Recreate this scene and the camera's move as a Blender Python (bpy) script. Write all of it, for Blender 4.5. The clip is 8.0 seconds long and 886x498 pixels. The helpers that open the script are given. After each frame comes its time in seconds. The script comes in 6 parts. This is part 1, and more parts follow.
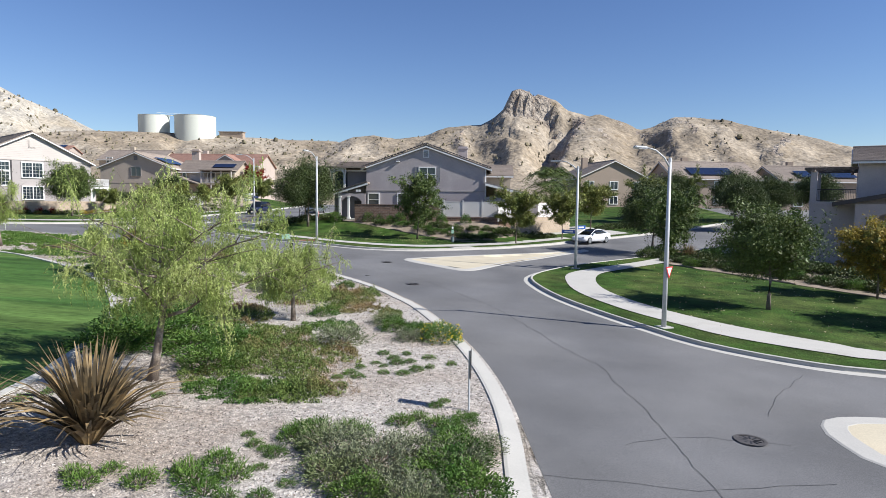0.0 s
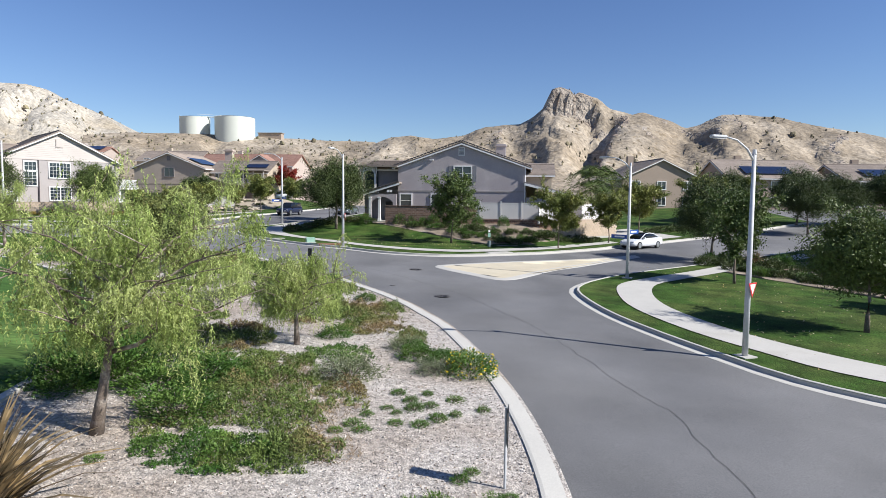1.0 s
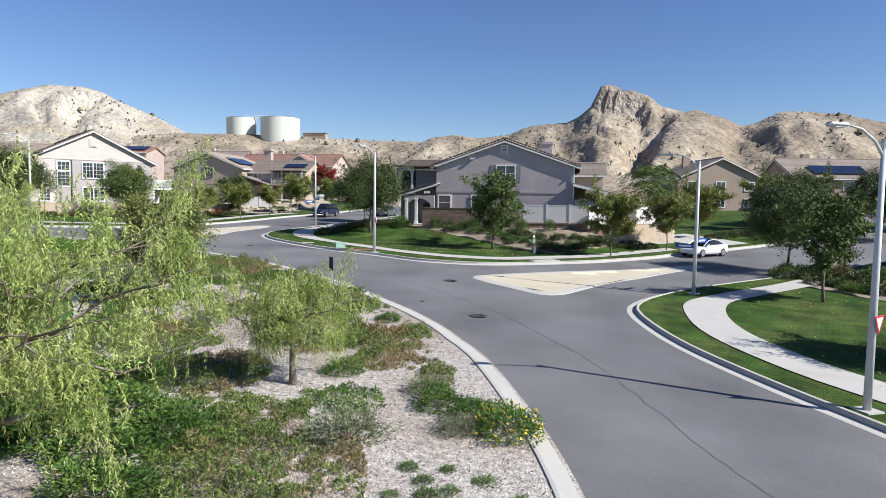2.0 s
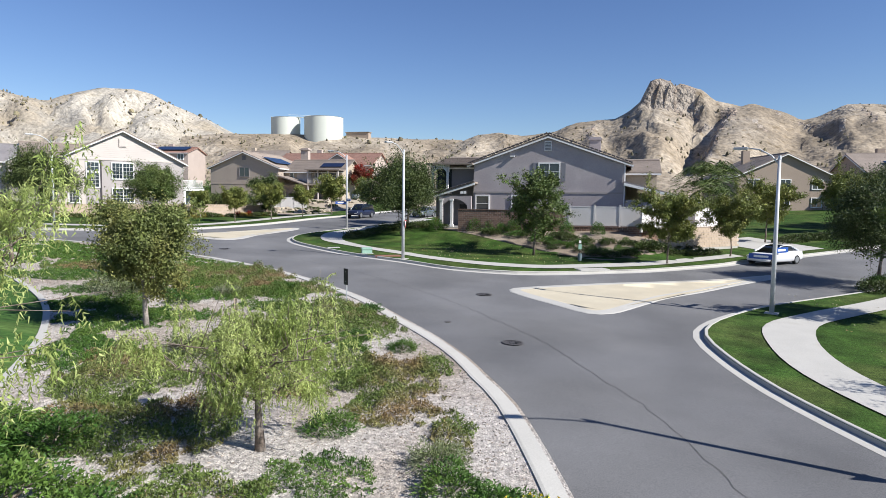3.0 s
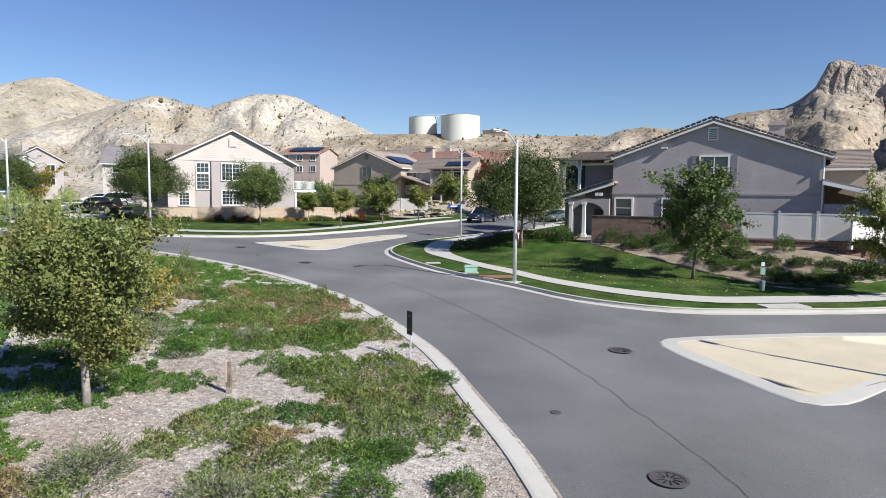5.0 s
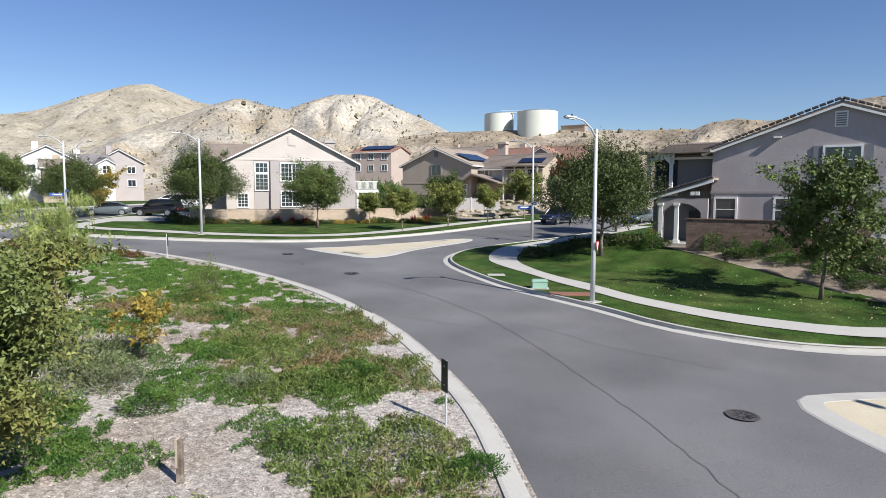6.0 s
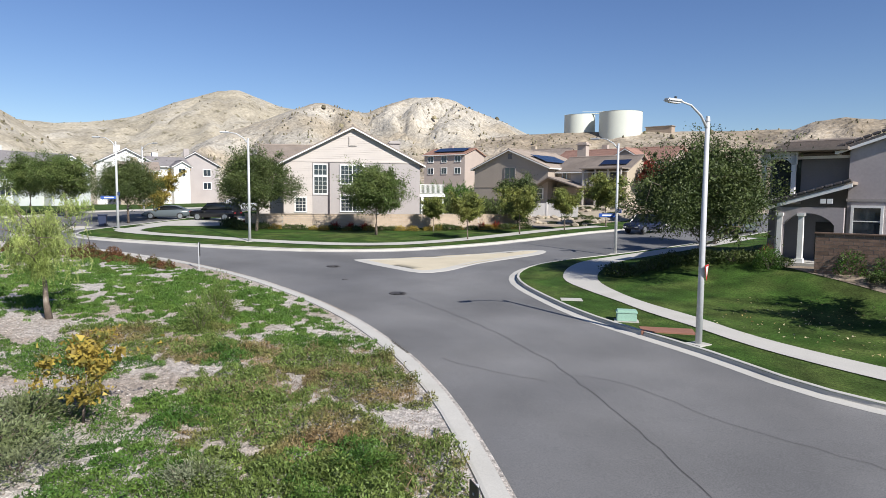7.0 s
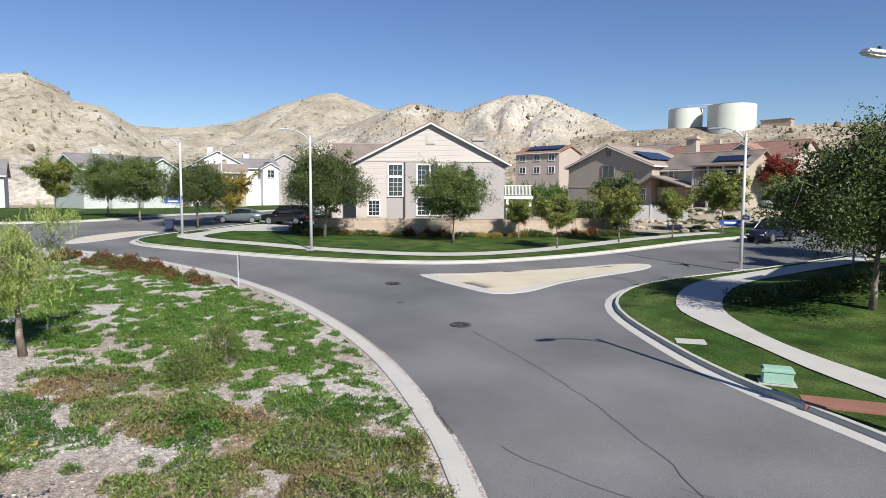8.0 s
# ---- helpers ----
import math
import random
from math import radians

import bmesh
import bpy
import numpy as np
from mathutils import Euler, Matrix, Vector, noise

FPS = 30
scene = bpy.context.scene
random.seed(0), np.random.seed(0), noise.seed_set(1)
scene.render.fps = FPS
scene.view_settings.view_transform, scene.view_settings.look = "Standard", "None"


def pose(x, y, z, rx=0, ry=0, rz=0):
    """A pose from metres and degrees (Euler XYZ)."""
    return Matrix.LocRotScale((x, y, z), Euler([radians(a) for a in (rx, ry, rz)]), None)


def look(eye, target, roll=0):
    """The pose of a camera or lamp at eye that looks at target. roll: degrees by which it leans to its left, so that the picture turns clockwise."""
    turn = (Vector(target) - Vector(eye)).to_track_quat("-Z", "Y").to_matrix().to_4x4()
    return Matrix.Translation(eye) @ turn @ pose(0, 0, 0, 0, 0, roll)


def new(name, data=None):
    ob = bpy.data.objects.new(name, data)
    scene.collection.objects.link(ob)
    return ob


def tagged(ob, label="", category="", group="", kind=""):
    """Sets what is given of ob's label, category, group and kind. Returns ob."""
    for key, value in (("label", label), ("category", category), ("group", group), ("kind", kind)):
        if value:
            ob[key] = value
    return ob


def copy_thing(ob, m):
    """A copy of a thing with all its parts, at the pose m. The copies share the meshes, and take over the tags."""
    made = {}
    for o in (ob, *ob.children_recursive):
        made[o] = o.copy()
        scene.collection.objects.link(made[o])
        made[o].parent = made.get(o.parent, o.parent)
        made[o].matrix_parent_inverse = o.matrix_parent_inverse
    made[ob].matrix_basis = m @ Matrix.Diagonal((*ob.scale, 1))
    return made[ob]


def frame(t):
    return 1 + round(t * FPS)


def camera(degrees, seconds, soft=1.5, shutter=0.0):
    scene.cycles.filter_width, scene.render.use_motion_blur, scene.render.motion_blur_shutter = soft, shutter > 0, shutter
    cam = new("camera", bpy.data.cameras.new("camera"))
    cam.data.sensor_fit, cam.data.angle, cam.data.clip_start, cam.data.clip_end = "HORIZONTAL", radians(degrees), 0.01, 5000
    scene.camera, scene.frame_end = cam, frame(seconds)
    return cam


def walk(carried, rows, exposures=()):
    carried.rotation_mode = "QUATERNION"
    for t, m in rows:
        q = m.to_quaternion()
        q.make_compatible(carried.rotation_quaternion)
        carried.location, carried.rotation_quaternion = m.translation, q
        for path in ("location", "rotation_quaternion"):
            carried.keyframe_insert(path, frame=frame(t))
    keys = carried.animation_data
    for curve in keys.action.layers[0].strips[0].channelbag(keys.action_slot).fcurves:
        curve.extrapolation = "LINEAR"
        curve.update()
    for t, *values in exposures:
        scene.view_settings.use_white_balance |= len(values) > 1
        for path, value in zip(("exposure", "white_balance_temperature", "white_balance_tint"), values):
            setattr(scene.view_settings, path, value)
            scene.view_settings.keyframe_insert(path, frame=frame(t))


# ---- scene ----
cam = camera(69.5, 8.0, 0.75)
PATH = [
    (0, (1.051, -0.474, 5.989), (0.969, 1.503, 5.841), 0.7),
    (0.5, (1.054, 1.799, 5.998), (0.91, 3.773, 5.848), 0.7),
    (1, (1.066, 4.109, 6.019), (0.866, 6.077, 5.872), 0.7),
    (1.5, (1.049, 6.423, 6.115), (0.775, 8.382, 5.965), 0.7),
    (1.7, (1.001, 7.383, 6.145), (0.7, 9.339, 5.996), 0.8),
    (2.8, (0.839, 12.537, 6.415), (0.401, 14.465, 6.261), 0.7),
    (3, (0.783, 13.512, 6.442), (0.311, 15.433, 6.287), 0.7),
    (3.5, (0.527, 16.013, 6.566), (-0.029, 17.911, 6.409), 0.6),
    (4, (0.187, 18.54, 6.688), (-0.457, 20.41, 6.529), 0.5),
    (4.5, (-0.261, 21.159, 6.749), (-1.02, 22.985, 6.588), 0.6),
    (5, (-0.887, 23.829, 6.798), (-1.763, 25.602, 6.635), 0.6),
    (5.2, (-1.235, 24.903, 6.848), (-2.153, 26.654, 6.681), 0.7),
    (6.3, (-3.494, 30.828, 7.016), (-4.638, 32.441, 6.85), 0.2),
    (6.5, (-4.035, 31.91, 7.021), (-5.218, 33.495, 6.859), 0.4),
    (7, (-5.569, 34.617, 7.13), (-6.845, 36.128, 6.968), 0.5),
    (7.5, (-7.319, 37.344, 7.252), (-8.695, 38.764, 7.088), 0.4),
    (8, (-9.261, 40.129, 7.376), (-10.747, 41.434, 7.211), 0.3),
]
walk(cam, [(t, look(eye, target, roll)) for t, eye, target, roll in PATH], [(0, 0.61, 6180, 10), (4, 0.60, 6220, 10), (8, 0.46, 6330, 10)])

# ---- world, sun ----
SUN_EL, SUN_DIR = 37.5, Vector((0.978, -0.208))
world = bpy.data.worlds.new("sky")
scene.world = world
world.use_nodes = True
_nt = world.node_tree
_sky = _nt.nodes.new("ShaderNodeTexSky")
_sky.sky_type, _sky.sun_disc = "NISHITA", False
_sky.sun_elevation, _sky.sun_rotation = radians(SUN_EL), math.atan2(SUN_DIR.x, SUN_DIR.y)
_sky.air_density, _sky.dust_density, _sky.ozone_density = 1.0, 0.0, 3.5
_sky.altitude = 300
_hue = _nt.nodes.new("ShaderNodeHueSaturation")
_hue.inputs["Hue"].default_value, _hue.inputs["Saturation"].default_value, _hue.inputs["Value"].default_value = 0.512, 1.10, 1.14
_nt.links.new(_sky.outputs[0], _hue.inputs["Color"])
_nt.links.new(_hue.outputs[0], _nt.nodes["Background"].inputs[0])
_nt.nodes["Background"].inputs[1].default_value = 0.065
sun = new("sun", bpy.data.lights.new("sun", "SUN"))
sun.data.energy, sun.data.angle, sun.data.color = 5.0, radians(0.53), (1.0, 0.955, 0.88)
_h = math.cos(radians(SUN_EL))
sun.matrix_world = look(Vector((SUN_DIR.x * _h, SUN_DIR.y * _h, math.sin(radians(SUN_EL)))) * 100, (0, 0, 0))


# ---- materials ----
def material(name, base, rough=0.85, spread=0.12, scale=1.0, fine=14.0, bump=0.3, bump_scale=30.0, metal=0.0, second=None, second_at=(0.52, 0.68), second_scale=0.35, bump_dist=0.02, per_object=0.0, per_island=0.0, translucent=0.0, spec=0.5, stretch=None, tufts=None, tufts_at=(0.56, 0.64), tufts_scale=0.5):
    """Two scales of variation, an optional second colour in stains, fine relief."""
    m = bpy.data.materials.new(name)
    m.use_nodes = True
    nt = m.node_tree
    b = nt.nodes["Principled BSDF"]
    link, make = nt.links.new, nt.nodes.new
    b.inputs["Roughness"].default_value, b.inputs["Metallic"].default_value = rough, metal
    b.inputs["Specular IOR Level"].default_value = spec
    co = make("ShaderNodeTexCoord").outputs["Object"]
    geo = make("ShaderNodeNewGeometry")
    co = geo.outputs["Position"]
    if stretch:
        mp = make("ShaderNodeMapping")
        mp.inputs["Scale"].default_value = stretch
        link(co, mp.inputs["Vector"])
        co = mp.outputs[0]

    def tex(sc, detail=4.0):
        n = make("ShaderNodeTexNoise")
        n.inputs["Scale"].default_value, n.inputs["Detail"].default_value = sc, detail
        link(co, n.inputs["Vector"])
        return n.outputs[0]

    def ranged(v, lo, hi, a=0.3, c=0.7):
        n = make("ShaderNodeMapRange")
        n.inputs[1].default_value, n.inputs[2].default_value, n.inputs[3].default_value, n.inputs[4].default_value = a, c, lo, hi
        link(v, n.inputs[0])
        return n.outputs[0]

    def mul(a, c):
        n = make("ShaderNodeMath")
        n.operation = "MULTIPLY"
        link(a, n.inputs[0])
        link(c, n.inputs[1])
        return n.outputs[0]

    value = mul(ranged(tex(scale), 1 - spread, 1 + spread), ranged(tex(fine), 1 - spread, 1 + spread))
    if per_object:
        value = mul(value, ranged(make("ShaderNodeObjectInfo").outputs["Random"], 1 - per_object, 1 + per_object, 0, 1))
    if per_island:
        value = mul(value, ranged(geo.outputs["Random Per Island"], 1 - per_island, 1 + per_island, 0, 1))
    colour = make("ShaderNodeMix")
    colour.data_type = "RGBA"
    colour.inputs["A"].default_value = (*base, 1)
    colour.inputs["B"].default_value = (*(second or base), 1)
    colour.inputs["Factor"].default_value = 0
    if second:
        link(ranged(tex(second_scale, 5), 0, 1, *second_at), colour.inputs["Factor"])
    shade = colour.outputs["Result"]
    if tufts:
        dots = make("ShaderNodeMix")
        dots.data_type = "RGBA"
        link(shade, dots.inputs["A"])
        dots.inputs["B"].default_value = (*tufts, 1)
        link(ranged(tex(tufts_scale, 6), 0, 1, *tufts_at), dots.inputs["Factor"])
        shade = dots.outputs["Result"]
    out = make("ShaderNodeVectorMath")
    out.operation = "SCALE"
    link(shade, out.inputs[0])
    link(value, out.inputs["Scale"])
    link(out.outputs[0], b.inputs["Base Color"])
    if bump:
        bn = make("ShaderNodeBump")
        bn.inputs["Strength"].default_value, bn.inputs["Distance"].default_value = bump, bump_dist
        link(tex(bump_scale, 3), bn.inputs["Height"])
        link(bn.outputs[0], b.inputs["Normal"])
    if translucent:
        tr = make("ShaderNodeBsdfTranslucent")
        link(out.outputs[0], tr.inputs[0])
        mx = make("ShaderNodeMixShader")
        mx.inputs[0].default_value = translucent
        link(b.outputs[0], mx.inputs[1])
        link(tr.outputs[0], mx.inputs[2])
        link(mx.outputs[0], nt.nodes["Material Output"].inputs[0])
    return m


def leaf(name, base, second=None, rough=0.55, tr=0.28, per_island=0.35, at=(0.45, 0.6), sc=0.6, spread=0.15):
    return material(name, base, rough, spread, 0.7, 3.0, 0, translucent=tr, per_island=per_island, second=second, second_at=at, second_scale=sc, spec=0.3)


ASPHALT = material("asphalt", (0.132, 0.130, 0.131), 0.82, 0.24, 0.22, 32.0, 0.5, 80.0, second=(0.158, 0.154, 0.151), second_at=(0.42, 0.66), second_scale=0.12)
CRACK = material("crack", (0.06, 0.058, 0.057), 0.8, 0.1)
CONCRETE = material("concrete", (0.46, 0.44, 0.40), 0.85, 0.07, 0.5, 25.0, 0.2, 90.0, second=(0.36, 0.34, 0.30), second_at=(0.55, 0.75), second_scale=0.5)
PAVING = material("sand_concrete", (0.52, 0.45, 0.325), 0.85, 0.08, 0.6, 20.0, 0.25, 80.0, second=(0.52, 0.46, 0.34), second_at=(0.4, 0.65), second_scale=0.25)
GRASS = material("turf", (0.039, 0.078, 0.014), 0.9, 0.45, 0.8, 12.0, 1.0, 24.0, second=(0.068, 0.096, 0.024), second_at=(0.45, 0.62), second_scale=0.35, spec=0.12, bump_dist=0.05)
SOIL = material("dry_soil", (0.36, 0.30, 0.22), 0.95, 0.14, 0.4, 9.0, 0.4, 40.0, second=(0.27, 0.21, 0.15), second_scale=0.3)
GRAVEL = material("gravel_mulch", (0.435, 0.395, 0.355), 0.95, 0.40, 7.0, 24.0, 1.0, 20.0, second=(0.33, 0.275, 0.225), second_at=(0.46, 0.62), second_scale=0.2, bump_dist=0.05)
GREY_STUCCO = material("grey_stucco", (0.40, 0.355, 0.352), 0.92, 0.05, 0.5, 9.0, 0.25, 60.0, second=(0.44, 0.395, 0.385), second_scale=0.5)
WHITE = material("white_paint", (0.78, 0.77, 0.74), 0.6, 0.03, 0.8, 12.0, 0.05, 40.0)
CREAM = material("cream_siding", (0.53, 0.475, 0.43), 0.7, 0.03, 0.6, 12.0, 0.05, 40.0)
PALE_STUCCO = material("pale_stucco", (0.40, 0.362, 0.345), 0.92, 0.05, 0.5, 9.0, 0.25, 60.0)
TAN_STUCCO = material("tan_stucco", (0.40, 0.335, 0.275), 0.92, 0.05, 0.5, 9.0, 0.25, 60.0)
SAND_STUCCO = material("sand_stucco", (0.43, 0.36, 0.275), 0.92, 0.05, 0.5, 9.0, 0.25, 60.0)
PINK_STUCCO = material("pinkish_stucco", (0.43, 0.355, 0.305), 0.92, 0.05, 0.5, 9.0, 0.25, 60.0)
BROWN_STUCCO = material("brown_stucco", (0.35, 0.275, 0.215), 0.92, 0.05, 0.5, 9.0, 0.25, 60.0)
BRICK = material("brick", (0.24, 0.155, 0.115), 0.9, 0.12, 2.0, 20.0, 0.5, 50.0, per_object=0.25, per_island=0.25)
TANWALL = material("tan_block", (0.52, 0.41, 0.31), 0.92, 0.06, 1.0, 20.0, 0.3, 50.0, per_island=0.07, per_object=0.07)
ROOF = material("brown_roof_tile", (0.27, 0.222, 0.185), 0.85, 0.12, 0.8, 9.0, 0.3, 30.0, per_island=0.2)
ROOF_RED = material("red_roof_tile", (0.32, 0.185, 0.14), 0.85, 0.12, 0.8, 9.0, 0.3, 30.0, per_island=0.2)
ROOF_DARK = material("grey_roof_tile", (0.20, 0.185, 0.185), 0.85, 0.12, 0.8, 9.0, 0.3, 30.0, per_island=0.2)
BARK = material("bark", (0.165, 0.128, 0.10), 0.95, 0.25, 3.0, 22.0, 0.9, 28.0, second=(0.28, 0.24, 0.20), second_scale=3.0)
STEEL = material("galvanised_steel", (0.54, 0.545, 0.55), 0.5, 0.06, 0.7, 9.0, 0.05, 40.0, metal=0.12)
TANK_PAINT = material("tank_paint", (0.58, 0.60, 0.53), 0.7, 0.03, 0.1, 2.0, 0.0)
BLACK = material("black_metal", (0.02, 0.02, 0.022), 0.5, 0.1)
IRON = material("cast_iron", (0.075, 0.068, 0.064), 0.6, 0.15, 3.0, 30.0, 0.3, 60.0)
HILL = material("dry_hill", (0.275, 0.222, 0.158), 0.97, 0.3, 0.06, 0.75, 0.9, 0.3, second=(0.33, 0.278, 0.212), second_at=(0.45, 0.62), second_scale=0.03, bump_dist=1.4, tufts=(0.20, 0.155, 0.10), tufts_at=(0.55, 0.68), tufts_scale=0.35)
PALE_HILL = material("pale_hill", (0.43, 0.39, 0.325), 0.97, 0.3, 0.06, 0.75, 0.9, 0.3, second=(0.31, 0.262, 0.195), second_at=(0.44, 0.6), second_scale=0.03, bump_dist=1.4, tufts=(0.24, 0.21, 0.155), tufts_at=(0.57, 0.69), tufts_scale=0.3)
GLASS = material("window_glass", (0.025, 0.035, 0.045), 0.06, 0.05, spec=0.9, bump=0)
VINYL = material("white_vinyl", (0.66, 0.63, 0.60), 0.5, 0.03, bump=0)
SOLAR = material("solar_panel", (0.012, 0.018, 0.045), 0.15, 0.1, spec=0.8, bump=0)
SIDING_BLUE = material("blue_grey_siding", (0.20, 0.20, 0.215), 0.75, 0.04, bump=0)
PALE_GREEN = material("pale_green_siding", (0.50, 0.53, 0.50), 0.75, 0.04, bump=0)
STONE = material("stone_veneer", (0.20, 0.15, 0.12), 0.92, 0.3, 2.0, 9.0, 0.8, 12.0)
ROCK = material("rock", (0.35, 0.30, 0.245), 0.97, 0.25, 0.12, 1.2, 1.0, 0.5, second=(0.29, 0.225, 0.17), second_at=(0.45, 0.6), second_scale=0.08, bump_dist=2.5, tufts=(0.19, 0.155, 0.125), tufts_at=(0.55, 0.65), tufts_scale=0.25)
SAND_HILL = material("sand_hill", (0.36, 0.315, 0.235), 0.97, 0.24, 0.05, 0.6, 1.0, 0.2, second=(0.41, 0.37, 0.30), second_at=(0.5, 0.66), second_scale=0.03, bump_dist=1.0, tufts=(0.20, 0.175, 0.11), tufts_at=(0.58, 0.68), tufts_scale=0.22)


# ---- tools ----
def ramp(a, b, v):
    k = min(1.0, max(0.0, (v - a) / (b - a)))
    return k * k * (3 - 2 * k)


def grade(x, y):
    """The height of the road surface and of the land in general."""
    x, y = min(38.0, max(-80.0, x)), min(125.0, max(-20.0, y))
    return -0.097 - 0.0536 * x + 0.0224 * y + 0.000242 * x * x + 0.000531 * x * y + 0.000153 * y * y


# house pads: centre, half sizes, turn, height, fall-off
PADS = [
    ((-6.0, 80.8), (9.5, 9.0), -10.0, 3.85, 7.5),
    ((-58.3, 81.4), (7.6, 7.2), 50.65, 4.75, 1.4),
    ((-54.0, 121.0), (13.0, 7.5), 0.0, 6.1, 8.0),
]


def top(x, y):
    """The height of lawns and lots, a kerb above the road and rising to the house pads."""
    z = grade(x, y) + 0.15
    for (cx, cy), (hx, hy), turn, pz, fall in PADS:
        c, s = math.cos(radians(turn)), math.sin(radians(turn))
        u, v = (x - cx) * c + (y - cy) * s, -(x - cx) * s + (y - cy) * c
        d = math.hypot(max(0, abs(u) - hx), max(0, abs(v) - hy))
        z += (pz - z) * (1 - ramp(0, fall, d))
    return z


def smooth(points, step=1.2, closed=False):
    """A soft curve through points (Catmull-Rom)."""
    p = [Vector(q) for q in points]
    n, out = len(p), []
    for i in range(n if closed else n - 1):
        a, b, c, d = (p[(i + k) % n] if closed else p[min(n - 1, max(0, i + k))] for k in (-1, 0, 1, 2))
        m = max(1, round((c - b).length / step))
        for k in range(m):
            t = k / m
            out.append(0.5 * ((2 * b) + (c - a) * t + (2 * a - 5 * b + 4 * c - d) * t * t + (3 * b - a - 3 * c + d) * t ** 3))
    if not closed:
        out.append(p[-1])
    return out


def mesh_of(bm, name, mat, soft=False):
    me = bpy.data.meshes.new(name)
    bm.to_mesh(me)
    bm.free()
    for m in mat if isinstance(mat, (list, tuple)) else [mat]:
        me.materials.append(m)
    if soft:
        me.shade_smooth()
    return me


def arrays(name, verts, faces, mat, soft=False):
    me = bpy.data.meshes.new(name)
    me.from_pydata(verts, [], faces)
    for m in mat if isinstance(mat, (list, tuple)) else [mat]:
        me.materials.append(m)
    if soft:
        me.shade_smooth()
    return me


def part(name, bm, mat, parent=None, label="", m=None, soft=False):
    """One mesh object under a thing or under a part."""
    ob = new(name, bm if isinstance(bm, bpy.types.Mesh) else mesh_of(bm, name, mat, soft))
    if parent:
        ob.parent = parent
    if m is not None:
        ob.matrix_basis = m
    return tagged(ob, label) if label else ob


def thing(name, m, label, category, group=""):
    ob = new(name)
    ob.matrix_basis = m
    return tagged(ob, label, category, group)


def drape(name, outline, height, mat, label, category, cell=2.0, kind="structure"):
    """A sheet over an outline that follows the land."""
    bm = bmesh.new()
    bm.faces.new([bm.verts.new((p[0], p[1], 0)) for p in outline])
    bmesh.ops.triangulate(bm, faces=bm.faces[:], ngon_method="EAR_CLIP")
    for axis in (0, 1):
        lo, hi = min(p[axis] for p in outline), max(p[axis] for p in outline)
        no = (1, 0, 0) if axis == 0 else (0, 1, 0)
        k = lo + cell
        while k < hi:
            co = (k, 0, 0) if axis == 0 else (0, k, 0)
            bmesh.ops.bisect_plane(bm, geom=bm.verts[:] + bm.edges[:] + bm.faces[:], plane_co=co, plane_no=no)
            k += cell
    for v in bm.verts:
        v.co.z = height(v.co.x, v.co.y)
    bmesh.ops.recalc_face_normals(bm, faces=bm.faces[:])
    if sum(f.normal.z for f in bm.faces) < 0:
        bmesh.ops.reverse_faces(bm, faces=bm.faces[:])
    return tagged(new(name, mesh_of(bm, name, mat, True)), label, category, kind=kind)


def ribbon(name, line, profile, mat, label, category, base=grade, closed=False):
    """Sweeps a profile of (offset to the left of the line, height) along a line on the land."""
    n, k, verts, faces = len(line), len(profile), [], []
    for i, p in enumerate(line):
        a, b = (line[i - 1], line[(i + 1) % n]) if closed else (line[max(0, i - 1)], line[min(n - 1, i + 1)])
        d = Vector((b[0] - a[0], b[1] - a[1])).normalized()
        for o, h in profile:
            x, y = p[0] - d.y * o, p[1] + d.x * o
            verts.append((x, y, base(x, y) + h))
    for i in range(n if closed else n - 1):
        j = (i + 1) % n
        for q in range(k - 1):
            faces.append((i * k + q, j * k + q, j * k + q + 1, i * k + q + 1))
    me = arrays(name, verts, faces, mat)
    return tagged(new(name, me), label, category, kind="structure")


def box(bm, x0, x1, y0, y1, z0, z1, m=None):
    v = [bm.verts.new((x, y, z)) for z in (z0, z1) for x, y in ((x0, y0), (x1, y0), (x1, y1), (x0, y1))]
    for f in ((3, 2, 1, 0), (4, 5, 6, 7), (0, 1, 5, 4), (1, 2, 6, 5), (2, 3, 7, 6), (3, 0, 4, 7)):
        bm.faces.new([v[i] for i in f])
    if m is not None:
        bmesh.ops.transform(bm, matrix=m, verts=v)
    return v


def boxes(*sizes):
    bm = bmesh.new()
    for s in sizes:
        box(bm, *s)
    return bm


def tube(bm, a, b, r0, r1, sides=10, caps=True):
    a, b = Vector(a), Vector(b)
    q = (b - a).to_track_quat("Z", "Y")
    rings = [[bm.verts.new(c + q @ Vector((r * math.cos(2 * math.pi * i / sides), r * math.sin(2 * math.pi * i / sides), 0))) for i in range(sides)] for c, r in ((a, r0), (b, r1))]
    for i in range(sides):
        bm.faces.new((rings[0][i], rings[0][(i + 1) % sides], rings[1][(i + 1) % sides], rings[1][i]))
    if caps:
        bm.faces.new(rings[0][::-1])
        bm.faces.new(rings[1])


def pipe(bm, points, radii, sides=8):
    """A bent tapering tube through points."""
    rings = []
    pts = [Vector(p) for p in points]
    for i, p in enumerate(pts):
        d = (pts[min(i + 1, len(pts) - 1)] - pts[max(i - 1, 0)]).normalized()
        q = d.to_track_quat("Z", "Y")
        rings.append([bm.verts.new(p + q @ Vector((radii[i] * math.cos(2 * math.pi * k / sides), radii[i] * math.sin(2 * math.pi * k / sides), 0))) for k in range(sides)])
    for a, b in zip(rings, rings[1:]):
        for k in range(sides):
            bm.faces.new((a[k], a[(k + 1) % sides], b[(k + 1) % sides], b[k]))
    bm.faces.new(rings[-1])
    bm.faces.new(rings[0][::-1])


